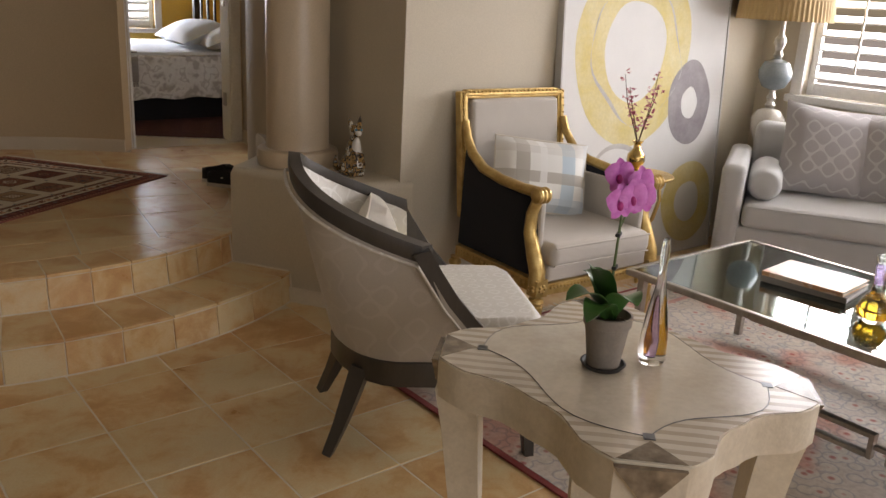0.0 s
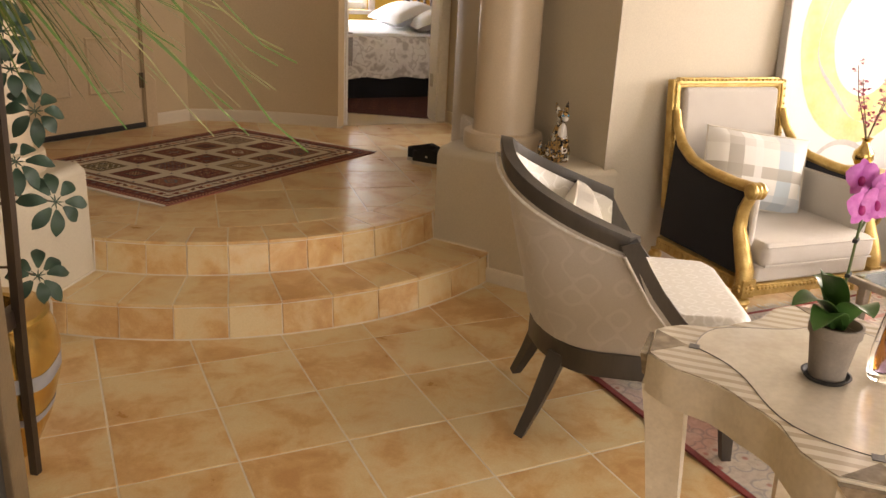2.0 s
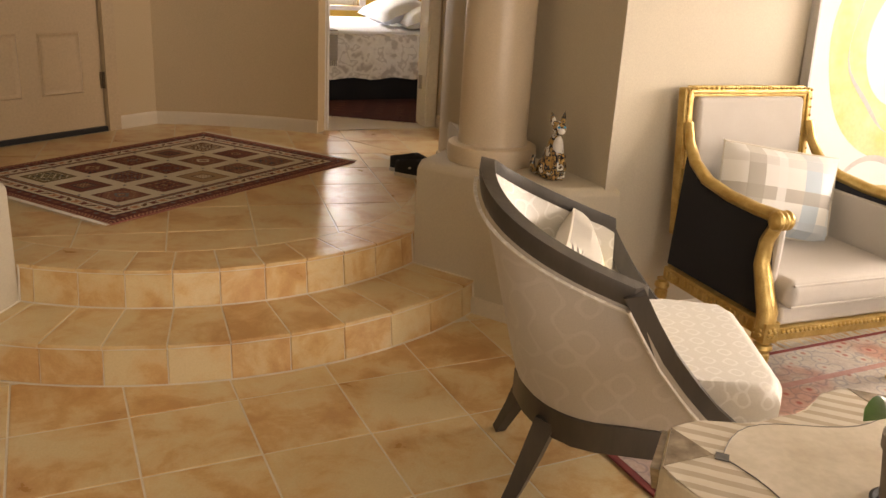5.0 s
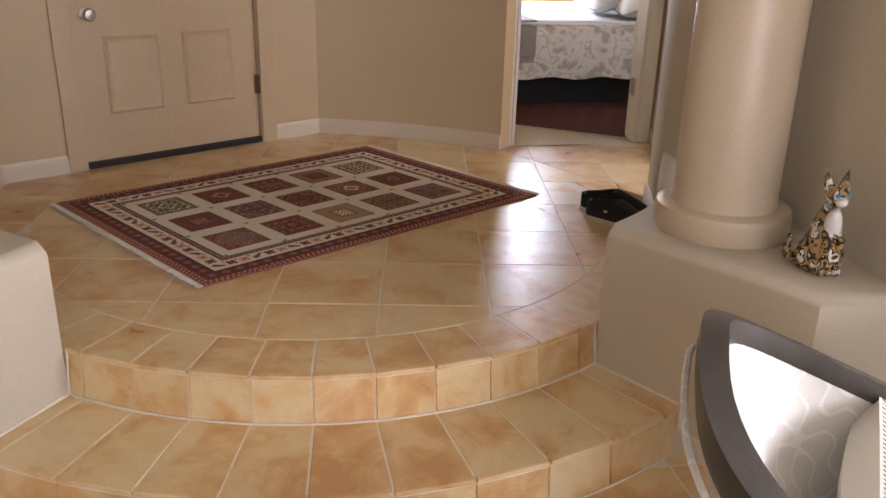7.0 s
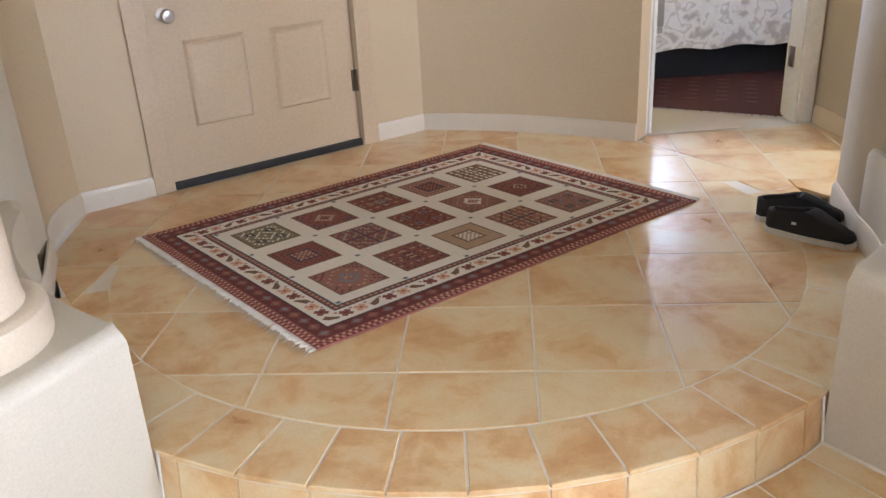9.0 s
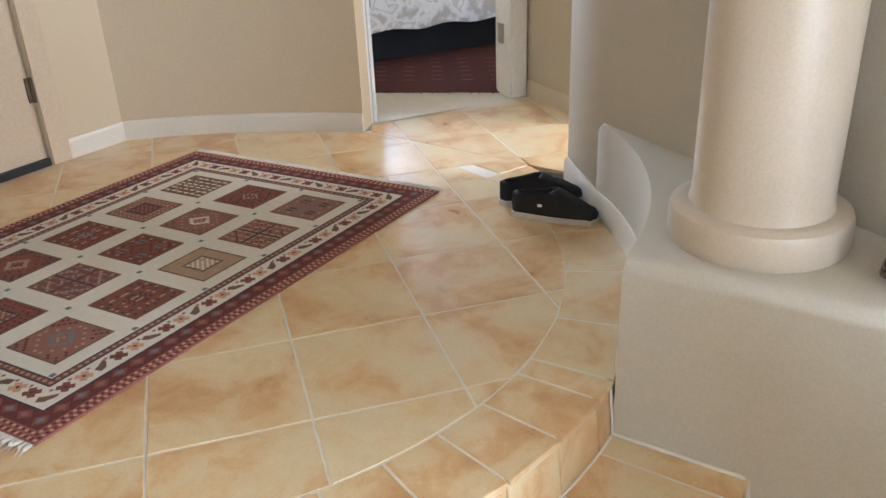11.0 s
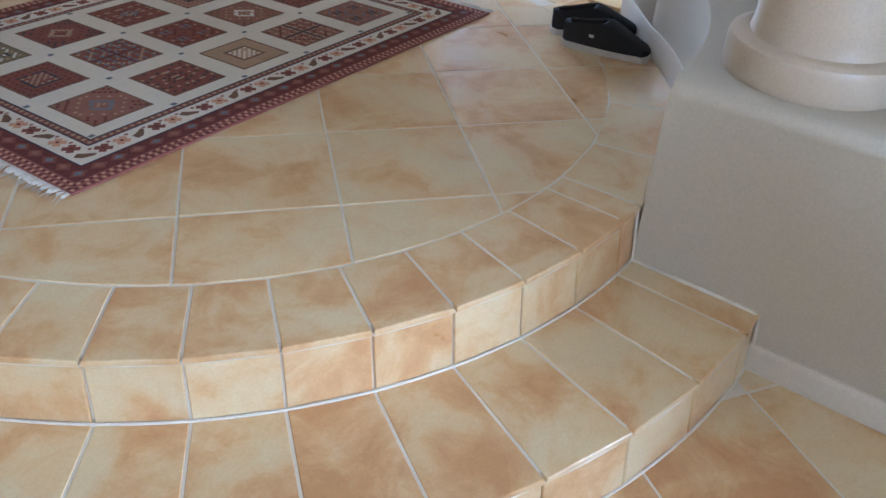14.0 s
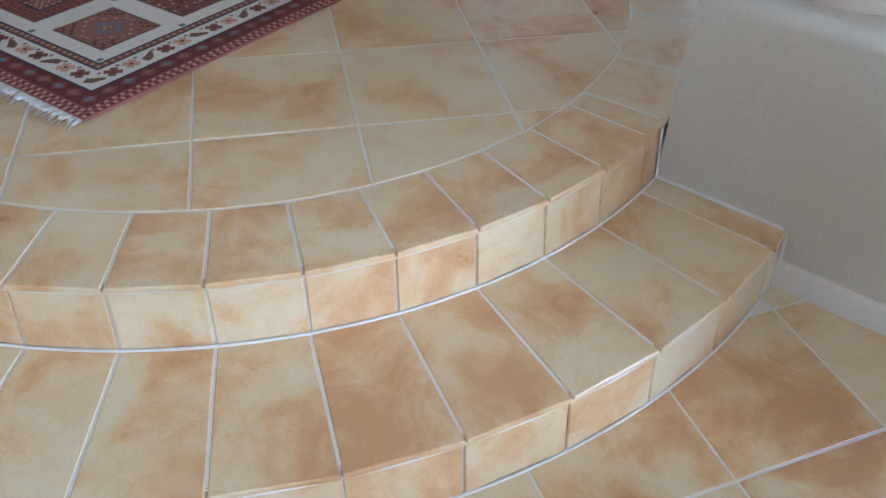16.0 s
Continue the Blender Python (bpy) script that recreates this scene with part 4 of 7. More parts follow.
# ---- stone-topped side table ----
def side_table(m):
    ob = thing("side_table", m, "cream inlaid stone side table with wavy edge", "table")
    A, B, c = 0.300, 0.330, 0.088
    def edge(p, q, dip):
        out = []
        for i in range(1, 12):
            t = i / 12
            x, y = p[0] + (q[0] - p[0]) * t, p[1] + (q[1] - p[1]) * t
            k = dip * math.sin(math.pi * t) ** 2 - 0.012 * math.sin(3 * math.pi * t) ** 2
            d = math.hypot(x, y)
            nx, ny = (-1, 0) if abs(p[0] - q[0]) < 0.01 and p[0] > 0 else (1, 0) if abs(p[0] - q[0]) < 0.01 else (0, -1) if p[1] > 0 else (0, 1)
            out.append((x + nx * k, y + ny * k))
        return out
    P = [(A, -B + c), (A, B - c), (A - c, B), (-A + c, B), (-A, B - c), (-A, -B + c), (-A + c, -B), (A - c, -B)]
    outline = []
    for i in range(0, 8, 2):
        outline += [P[i]] + edge(P[i], P[i + 1], 0.048) + [P[i + 1]]
    part("tabletop", prism(bmesh.new(), outline, 0.585, 0.672, 0.004), M_STONE_EDGE, ob, "thick rough-edged stone slab")
    skin = [(x * 0.992, y * 0.992) for x, y in outline]
    part("stripe_inlay", prism(bmesh.new(), skin, 0.670, 0.6745), M_MARBLE_STRIPE, ob, "striped travertine inlay", False)
    lobes = []
    D = (0.190, 0.226)
    Q = [(D[0], -D[1]), (D[0], D[1]), (-D[0], D[1]), (-D[0], -D[1])]
    for i in range(4):
        p, q = Q[i], Q[(i + 1) % 4]
        for k in range(14):
            t = k / 14
            x, y = p[0] + (q[0] - p[0]) * t, p[1] + (q[1] - p[1]) * t
            bulge = 0.035 * math.sin(math.pi * t) - 0.03 * math.sin(2 * math.pi * t)
            nx, ny = ((1, 0), (0, 1), (-1, 0), (0, -1))[i]
            lobes.append((x + nx * bulge, y + ny * bulge))
    part("centre_inlay", prism(bmesh.new(), lobes, 0.672, 0.6754), M_MARBLE, ob, "polished cream centre", False)
    part("inlay_line", tube(bmesh.new(), [(x, y, 0.6752) for x, y in lobes + lobes[:1]], 0.0010, 6), M_SLATE, ob)
    for sx in (-1, 1):
        for sy in (-1, 1):
            tri = [(sx * D[0] * 1.05, sy * D[1] * 1.05), (sx * (A - 0.004), sy * (B - c - 0.002)), (sx * (A - c - 0.002), sy * (B - 0.004))]
            tri = tri if sx * sy > 0 else tri[::-1]
            part("corner_inlay", prism(bmesh.new(), tri, 0.672, 0.6754), M_MARBLE_BROWN, ob, "brown stone corner", False)
            dia = [(sx * D[0] + dx, sy * D[1] + dy) for dx, dy in ((0.015, 0), (0, 0.015), (-0.015, 0), (0, -0.015))]
            part("diamond_inlay", prism(bmesh.new(), dia, 0.674, 0.6762), M_SLATE, ob, "small dark diamond", False)
            ang = math.atan2(sy * 0.33, sx * 0.30)
            rings = []
            for z, w, d, off in ((0.60, 0.062, 0.055, 0.352), (0.50, 0.050, 0.05, 0.338), (0.30, 0.040, 0.042, 0.318), (0.0, 0.032, 0.034, 0.31)):
                cx, cy = off * math.cos(ang), off * math.sin(ang)
                tx, ty = -math.sin(ang), math.cos(ang)
                rx, ry = math.cos(ang), math.sin(ang)
                rings.append([(cx + tx * w * a + rx * d * b, cy + ty * w * a + ry * d * b, z) for a, b in ((-1, -1), (1, -1), (1, 0.6), (-1, 0.6))])
            part("leg", loft(rings, True), M_STONE_EDGE, ob, "tapered stone-clad leg", False)
            fa = [(0.382 * math.cos(ang) + tx * 0.062, 0.382 * math.sin(ang) + ty * 0.062, 0.668), (0.382 * math.cos(ang) - tx * 0.062, 0.382 * math.sin(ang) - ty * 0.062, 0.668), (0.380 * math.cos(ang), 0.380 * math.sin(ang), 0.592)]
            g = bmesh.new()
            vs = [g.verts.new((x + 0.014 * math.cos(ang), y + 0.014 * math.sin(ang), z)) for x, y, z in fa] + [g.verts.new(p) for p in fa]
            for f in ((0, 1, 2), (5, 4, 3), (0, 3, 4, 1), (1, 4, 5, 2), (2, 5, 3, 0)):
                g.faces.new([vs[k] for k in f])
            bmesh.ops.recalc_face_normals(g, faces=list(g.faces))
            part("corner_facet", g, M_MARBLE_BROWN, ob, "dark brown stone triangle", False)
    return ob


TABLE_U, TABLE_V, TABLE_Z = -0.810, 1.945, 0.6756
side_table(ROOM @ pose(TABLE_U, -TABLE_V, 0))


def leaf_blade(bm, base, tip, width, sag=0.03, n=8, fold=0.15, blunt=1.0, wide=0.8):
    """A long leaf from base to tip, arching, folded a little along its rib."""
    b, t = Vector(base), Vector(tip)
    d = t - b
    side = d.cross(Vector((0, 0, 1)))
    side = side.normalized() if side.length > 1e-4 else Vector((1, 0, 0))
    rows = []
    for i in range(n + 1):
        k = i / n
        p = b + d * k + Vector((0, 0, sag * math.sin(math.pi * k)))
        w = width * (max(0.0, math.sin(math.pi * min(1, 0.12 + 0.88 * k) ** wide)) ** blunt if k < 1 else 0.02)
        w = max(w, width * 0.04)
        up = Vector((0, 0, w * fold))
        rows.append([bm.verts.new(p - side * w / 2 + up), bm.verts.new(p), bm.verts.new(p + side * w / 2 + up)])
    for a, c in zip(rows, rows[1:]):
        bm.faces.new((a[0], a[1], c[1], c[0]))
        bm.faces.new((a[1], a[2], c[2], c[1]))
    return bm


def thick(bm, d=0.0012):
    ex = bmesh.ops.extrude_face_region(bm, geom=list(bm.faces))
    bmesh.ops.translate(bm, vec=(0, 0, d), verts=[v for v in ex["geom"] if isinstance(v, bmesh.types.BMVert)])
    bmesh.ops.recalc_face_normals(bm, faces=list(bm.faces))
    return bm


def orchid(m):
    ob = thing("potted_orchid", m, "magenta orchid in a grey clay pot on a black saucer", "potted plant")
    part("saucer", lathe(bmesh.new(), [(0.0, 0.0), (0.040, 0.0), (0.048, 0.010), (0.044, 0.011), (0.038, 0.005), (0.0, 0.005)], 32), M_BLACK, ob, "black plastic saucer")
    part("pot", lathe(bmesh.new(), [(0.0, 0.006), (0.034, 0.006), (0.046, 0.095), (0.050, 0.097), (0.051, 0.118), (0.046, 0.119), (0.044, 0.100), (0.0, 0.098)], 36), M_POTCLAY, ob, "grey clay pot")
    part("soil", lathe(bmesh.new(), [(0.043, 0.100), (0.03, 0.106), (0.0, 0.108)], 20), M_SOIL, ob)
    for dx, dy, z, w in ((-0.105, 0.02, 0.135, 0.055), (-0.075, -0.06, 0.175, 0.058), (-0.050, 0.03, 0.225, 0.058), (0.03, 0.06, 0.19, 0.05), (-0.085, 0.065, 0.165, 0.055)):
        part("leaf", thick(leaf_blade(bmesh.new(), (0, 0, 0.105), (dx * 1.1, dy * 1.1, z), w * 1.12, 0.035, 10, 0.15, 0.6, 0.95)), M_LEAF, ob)
    for k, (ex, ey) in enumerate(((0.02, 0.0), (0.035, -0.02))):
        pts = [(0.006 * k, 0, 0.105), (0.008 + 0.004 * k, 0.002, 0.20), (0.012 + 0.006 * k, 0, 0.30), (ex + 0.02, ey, 0.37), (ex + 0.045, ey, 0.40)]
        part("stem", tube(bmesh.new(), pts, 0.0026, 6), M_STEM, ob)
    for z in (0.215, 0.285):
        for k in (0, 1):
            part("clip", boxed((0.011 + 0.008 * k, 0.001, z), (0.016, 0.010, 0.008), 0.002), M_BLACK, ob, "black plant clip")
    rnd = random.Random(4)
    for (x, y, z) in ((-0.02, -0.02, 0.372), (0.025, -0.03, 0.365), (0.065, -0.02, 0.385), (0.075, 0.0, 0.345), (0.04, 0.02, 0.40), (-0.045, 0.0, 0.365)):
        fl = bmesh.new()
        face = Vector((-0.55 + rnd.uniform(-0.3, 0.3), -0.8, 0.1)).normalized()
        q = face.to_track_quat("Z", "Y").to_matrix().to_4x4()
        for a in range(5):
            r, w = (0.037, 0.046) if a in (1, 4) else (0.036, 0.027)
            ang = math.pi / 2 + a * 2 * math.pi / 5 + 0.05
            leaf_blade(fl, (0, 0, 0.002 * (a in (1, 4))), (r * math.cos(ang), r * math.sin(ang), 0.005), w, 0.004, 9, 0.08, 0.55, 1.0)
        bmesh.ops.transform(fl, matrix=Matrix.Translation((x, y, z)) @ q, verts=fl.verts)
        fo = part("flower", thick(fl, 0.0008), M_PETAL, ob, "open magenta orchid bloom")
        lip = bmesh.new()
        bmesh.ops.create_icosphere(lip, subdivisions=2, radius=0.008, matrix=Matrix.Translation((x, y, z)) @ q @ pose(0, -0.007, 0.006) @ Matrix.Diagonal((0.9, 1.3, 0.9, 1)))
        part("lip", lip, M_LIP, fo)


orchid(ROOM @ pose(TABLE_U - 0.035, -1.925, TABLE_Z, 0, 0, 30))


def swirl_vase(m, h, label):
    ob = thing("glass_vase", m, label, "vase")
    k = h / 0.28
    out = [(0.0, 0.0), (0.026, 0.0), (0.030, 0.012), (0.029, 0.06), (0.022, 0.12), (0.012, 0.17), (0.008, 0.21), (0.010, 0.25), (0.007, 0.28), (0.0, 0.281)]
    part("body", lathe(bmesh.new(), [(r * k, z * k) for r, z in out], 28), M_GLASS, ob)
    for s, mat, l in ((1, M_AMBER, "amber glass core"), (-1, M_VIOLET, "violet glass core")):
        prof = [(0.0, 0.014), (0.011, 0.018), (0.014, 0.05), (0.010, 0.10), (0.005, 0.15), (0.0, 0.16)]
        core = lathe(bmesh.new(), [(r * k, z * k) for r, z in prof], 16)
        bmesh.ops.translate(core, vec=(s * 0.0135 * k, -0.004, 0), verts=core.verts)
        for v in core.verts:
            v.co.x *= 0.9 - 1.2 * max(0, v.co.z - 0.06)
        part("core", core, mat, ob, l)


swirl_vase(ROOM @ pose(-0.735, -1.965, TABLE_Z), 0.275, "slender amber and violet glass bud vase")


# ---- living rug ----
def persian_material():
    m, tree, bsdf = nodes_of("faded_floral_wool")
    vec = coords(tree, 1.0)
    v = tree.nodes.new("ShaderNodeTexVoronoi")
    v.inputs["Scale"].default_value = 17
    link(tree, vec, v.inputs["Vector"])
    flower = ramp(tree, v.outputs["Distance"], [(0.0, (0.42, 0.12, 0.12)), (0.16, (0.50, 0.28, 0.24)), (0.24, (0.62, 0.55, 0.48)), (0.46, (0.60, 0.54, 0.47)), (0.55, (0.38, 0.36, 0.36)), (0.62, (0.58, 0.51, 0.45))])
    patch = ramp(tree, noise_tex(tree, vec, 2.2, 2.0), [(0.50, (1, 1, 1)), (0.58, (0.95, 0.62, 0.56))])
    worn = ramp(tree, noise_tex(tree, vec, 60, 4.0), [(0.3, (0.80, 0.78, 0.76)), (0.65, (1, 1, 1))])
    link(tree, mix(tree, 1.0, mix(tree, 1.0, flower, patch, "MULTIPLY"), worn, "MULTIPLY"), bsdf.inputs["Base Color"])
    bsdf.inputs["Roughness"].default_value = 0.95
    bump(tree, bsdf, noise_tex(tree, vec, 300, 2.0), 0.5, 0.004)
    return m


M_PERSIAN = persian_material()
M_REDWOOL = surface("dark_red_wool", (0.22, 0.035, 0.035), (0.30, 0.06, 0.05), 14, 0.95, grain=300, relief=0.5)
M_PINKWOOL = surface("rose_wool", (0.48, 0.24, 0.21), (0.58, 0.34, 0.29), 18, 0.95, grain=300, relief=0.5)
M_FRINGE = surface("cotton_fringe", (0.66, 0.61, 0.52), (0.74, 0.69, 0.60), 30, 0.95, grain=300, relief=0.4)


def fringe(bm, p, q, out, length, n, seed, z=0.004):
    """Knotted strands along an edge from p to q, lying outwards."""
    rnd = random.Random(seed)
    p, q, out = Vector(p), Vector(q), Vector(out)
    for i in range(n):
        b = p + (q - p) * ((i + 0.5) / n)
        d = (out + (q - p).normalized() * rnd.uniform(-0.45, 0.45)).normalized()
        l = length * rnd.uniform(0.75, 1.1)
        w = (q - p).length / n * 0.75
        s = Vector((-d.y, d.x)) * w / 2
        vs = [(b - s, z), (b + s, z), (b + d * l * 0.6 + s, z * 0.7), (b + d * l * 0.6 - s, z * 0.7), (b + d * l + s * 0.4, 0.001), (b + d * l - s * 0.4, 0.001), (b + d * l * 0.5, z * 1.5)]
        k = [bm.verts.new((v.x, v.y, h)) for v, h in vs]
        for f in ((0, 1, 6), (1, 2, 6), (2, 3, 6), (3, 0, 6), (3, 2, 4, 5)):
            bm.faces.new([k[j] for j in f])
    return bm


def living_rug():
    ob = thing("area_rug", ROOM @ pose(0.86, -1.88, 0.001), "faded pink and cream floral rug with dark red edge", "rug")
    w, d = 1.34, 1.45
    part("edge", boxed((0, 0, 0.004), (2 * w, 2 * d, 0.008), 0.002), M_REDWOOL, ob, "dark red bound edge")
    part("border", boxed((0, 0, 0.0055), (2 * w - 0.045, 2 * d - 0.045, 0.008), 0.002), M_PERSIAN, ob)
    part("guard_stripe", boxed((0, 0, 0.0062), (2 * w - 0.44, 2 * d - 0.44, 0.008), 0.002), M_PINKWOOL, ob, "rose guard stripe")
    part("field", boxed((0, 0, 0.0069), (2 * w - 0.50, 2 * d - 0.50, 0.008), 0.002), M_PERSIAN, ob)
    tagged(part("fringe", fringe(bmesh.new(), (-w, d), (w, d), (0, 1), 0.07, 150, 3), M_FRINGE, ob, "cream cotton fringe", False), kind="stuff")
    tagged(part("fringe", fringe(bmesh.new(), (w, -d), (-w, -d), (0, -1), 0.07, 150, 4), M_FRINGE, ob, "cream cotton fringe", False), kind="stuff")


living_rug()


# ---- coffee table and what stands on it ----
def coffee_table(m, w, d, h):
    ob = thing("coffee_table", m, "glass coffee table on a silver metal frame", "table")
    part("glass_top", boxed((0, 0, h - 0.006), (w - 0.03, d - 0.03, 0.012), 0.003), M_TEAL, ob, "thick green-edged glass")
    part("smoked_underside", boxed((0, 0, h - 0.017), (w - 0.04, d - 0.04, 0.006)), M_SMOKE, ob, "dark mirrored underside", False)
    for s in (-1, 1):
        part("top_rail", boxed((s * (w / 2 - 0.011), 0, h - 0.012), (0.022, d, 0.026), 0.004), M_SILVER, ob)
        part("top_rail", boxed((0, s * (d / 2 - 0.011), h - 0.012), (w - 0.046, 0.022, 0.026), 0.004), M_SILVER, ob)
        for sy in (-1, 1):
            part("leg", boxed((s * (w / 2 - 0.05), sy * (d / 2 - 0.05), (h - 0.026) / 2), (0.03, 0.03, h - 0.027), 0.004), M_SILVER, ob)
        n = 4
        step = (d - 0.16) / n
        for k in range(n):
            y = -d / 2 + 0.08 + step * (k + 0.5)
            b = bmesh.new()
            for dy in (-1, 1):
                box(b, (s * (w / 2 - 0.05), y + dy * (step / 2 - 0.03), 0.13), (0.03, 0.018, 0.085), None, 0.003)
            for dz in (-1, 1):
                box(b, (s * (w / 2 - 0.05), y, 0.13 + dz * 0.034), (0.03, step - 0.078, 0.017), None, 0.003)
            part("fretwork_link", b, M_SILVER, ob, "open rectangular metal link")
            if k:
                part("link_joint", boxed((s * (w / 2 - 0.05), y - step / 2, 0.13), (0.02, 0.05, 0.016), 0.003), M_SILVER, ob)
    return ob


M_SMOKE = surface("dark_mirror", (0.03, 0.045, 0.045), (0.04, 0.055, 0.055), 3, 0.06, 0.6, grain=40, relief=0.0)
COFFEE = ROOM @ pose(0.75, -1.74, 0.0085)
coffee_table(COFFEE, 0.84, 1.40, 0.43)


def book(m, w, d, h, cover, label):
    ob = thing("book", m, label, "book", "books on the coffee table")
    part("pages", boxed((0.004, 0, h / 2), (w - 0.010, d - 0.010, h - 0.007)), M_PAPER, ob, "white page block", False)
    for z in (0.0015, h - 0.0015):
        part("cover", boxed((0, 0, z), (w, d, 0.003), 0.001), cover, ob)
    part("spine", boxed((-w / 2 + 0.0015, 0, h / 2), (0.003, d, h - 0.0062), 0.001), cover, ob)


M_PAPER = surface("book_paper", (0.66, 0.63, 0.57), (0.72, 0.69, 0.63), 60, 0.9, grain=400)
M_COVER1 = blotched("peach_printed_cover", [(0.0, (0.60, 0.33, 0.17)), (0.45, (0.66, 0.47, 0.33)), (0.60, (0.70, 0.58, 0.44))], 9, 0.4)
M_COVER2 = surface("grey_cover", (0.22, 0.20, 0.18), (0.27, 0.25, 0.23), 8, 0.5)
book(COFFEE @ pose(0.06, 0.20, 0.4305, 0, 0, 8), 0.24, 0.31, 0.022, M_COVER2, "grey hardback book under another book")
book(COFFEE @ pose(0.055, 0.20, 0.4530, 0, 0, 5), 0.235, 0.30, 0.018, M_COVER1, "peach and gold covered hardback book")


def globe_vase(m):
    ob = thing("glass_vase", m, "amber and violet blown glass vase with tall neck", "vase")
    part("body", lathe(bmesh.new(), [(0.0, 0.0), (0.035, 0.0), (0.052, 0.02), (0.055, 0.045), (0.042, 0.075), (0.022, 0.10), (0.016, 0.15), (0.020, 0.20), (0.026, 0.225), (0.022, 0.225), (0.016, 0.20), (0.012, 0.15), (0.0, 0.11)], 32), M_GLASS, ob)
    part("core", lathe(bmesh.new(), [(0.0, 0.012), (0.034, 0.018), (0.044, 0.042), (0.032, 0.068), (0.0, 0.085)], 24), M_AMBER, ob, "amber glass core")
    part("neck_band", lathe(bmesh.new(), [(0.0165, 0.13), (0.020, 0.15), (0.022, 0.19), (0.019, 0.20)], 24), M_VIOLET, ob, "violet glass neck")


globe_vase(COFFEE @ pose(-0.12, -0.10, 0.4305))


def canister(m):
    ob = thing("candle_jar", m, "black and white striped jar with gold rim", "jar")
    part("body", lathe(bmesh.new(), [(0.0, 0.0), (0.045, 0.0), (0.047, 0.004), (0.047, 0.055)], 32), M_BLACK, ob)
    part("upper_body", lathe(bmesh.new(), [(0.047, 0.0555), (0.047, 0.098)], 32), M_CERAMIC, ob, "white glazed upper half")
    part("rim", lathe(bmesh.new(), [(0.047, 0.0985), (0.0485, 0.101), (0.047, 0.106), (0.041, 0.106), (0.041, 0.09), (0.0, 0.085)], 32), M_BRASS, ob, "gold rim")


M_CERAMIC = surface("white_glaze", (0.66, 0.63, 0.57), (0.72, 0.69, 0.63), 6, 0.15, relief=0.02)
canister(COFFEE @ pose(-0.13, -0.27, 0.4305))


# ---- sofa under the window ----
def sofa(m, w):
    """Faces its own -y; origin at the front corner of its arm with +x along the seat."""
    ob = thing("sofa", m, "grey-blue upholstered sofa with slim arms", "sofa")
    def soft(c, s, r=0.03):
        return boxed(c, s, r, 4)
    part("base", soft((w / 2, 0.40, 0.20), (w - 0.02, 0.78, 0.26), 0.02), M_SOFA, ob)
    for x in (0.06, w - 0.06):
        part("arm", soft((x, 0.39, 0.375), (0.12, 0.80, 0.55), 0.04), M_SOFA, ob)
    part("back", soft((w / 2, 0.735, 0.47), (w - 0.24, 0.15, 0.66), 0.05), M_SOFA, ob)
    n = 2
    cw = (w - 0.25) / n
    for k in range(n):
        x = 0.125 + cw * (k + 0.5)
        part("seat_cushion", soft((x, 0.33, 0.395), (cw - 0.006, 0.70, 0.13), 0.035), M_SOFA, ob)
        part("welt", tube(bmesh.new(), [(x - cw / 2 + 0.03, -0.018, 0.445), (x + cw / 2 - 0.03, -0.018, 0.445)], 0.004, 6), M_SOFA, ob)
    for x in (0.07, w - 0.07):
        for y in (0.06, 0.80):
            part("foot", lathe(bmesh.new(), [(0.018, 0.0), (0.025, 0.09)], 12, pose(x, y, 0)), M_EBONY, ob)
    return ob


SOFA = ROOM @ pose(1.63, -0.56, 0.0, 0, 0, -60)
sofa(SOFA, 2.0)
roll = thing("bolster", SOFA @ pose(0.215, 0.32, 0.545), "pale grey-blue bolster cushion on the sofa", "cushion")
part("cover", lathe(bmesh.new(), [(0.0, -0.25), (0.06, -0.25), (0.078, -0.235), (0.085, -0.2), (0.085, 0.2), (0.078, 0.235), (0.06, 0.25), (0.0, 0.25)], 28, pose(0, 0, 0, 90)), M_SOFA, roll)
throw_pillow(SOFA @ pose(0.50, 0.50, 0.69, -20, 6, 14), 0.50, 0.50, 0.17, M_SOFA_PIL, "grey lattice velvet pillow on the sofa")
throw_pillow(SOFA @ pose(0.86, 0.53, 0.69, -20, -8, -6), 0.50, 0.50, 0.17, M_SOFA_PIL, "grey lattice velvet pillow on the sofa")


# ---- corner lamp on its table ----
def corner_table(m):
    ob = thing("end_table", m, "small dark end table behind the sofa arm", "table")
    part("tabletop", lathe(bmesh.new(), [(0.0, 0.55), (0.094, 0.55), (0.10, 0.56), (0.10, 0.572), (0.094, 0.58), (0.0, 0.58)], 36), M_EBONY, ob)
    part("pedestal", lathe(bmesh.new(), [(0.09, 0.0), (0.09, 0.015), (0.03, 0.04), (0.022, 0.25), (0.03, 0.48), (0.06, 0.5495)], 24), M_EBONY, ob)


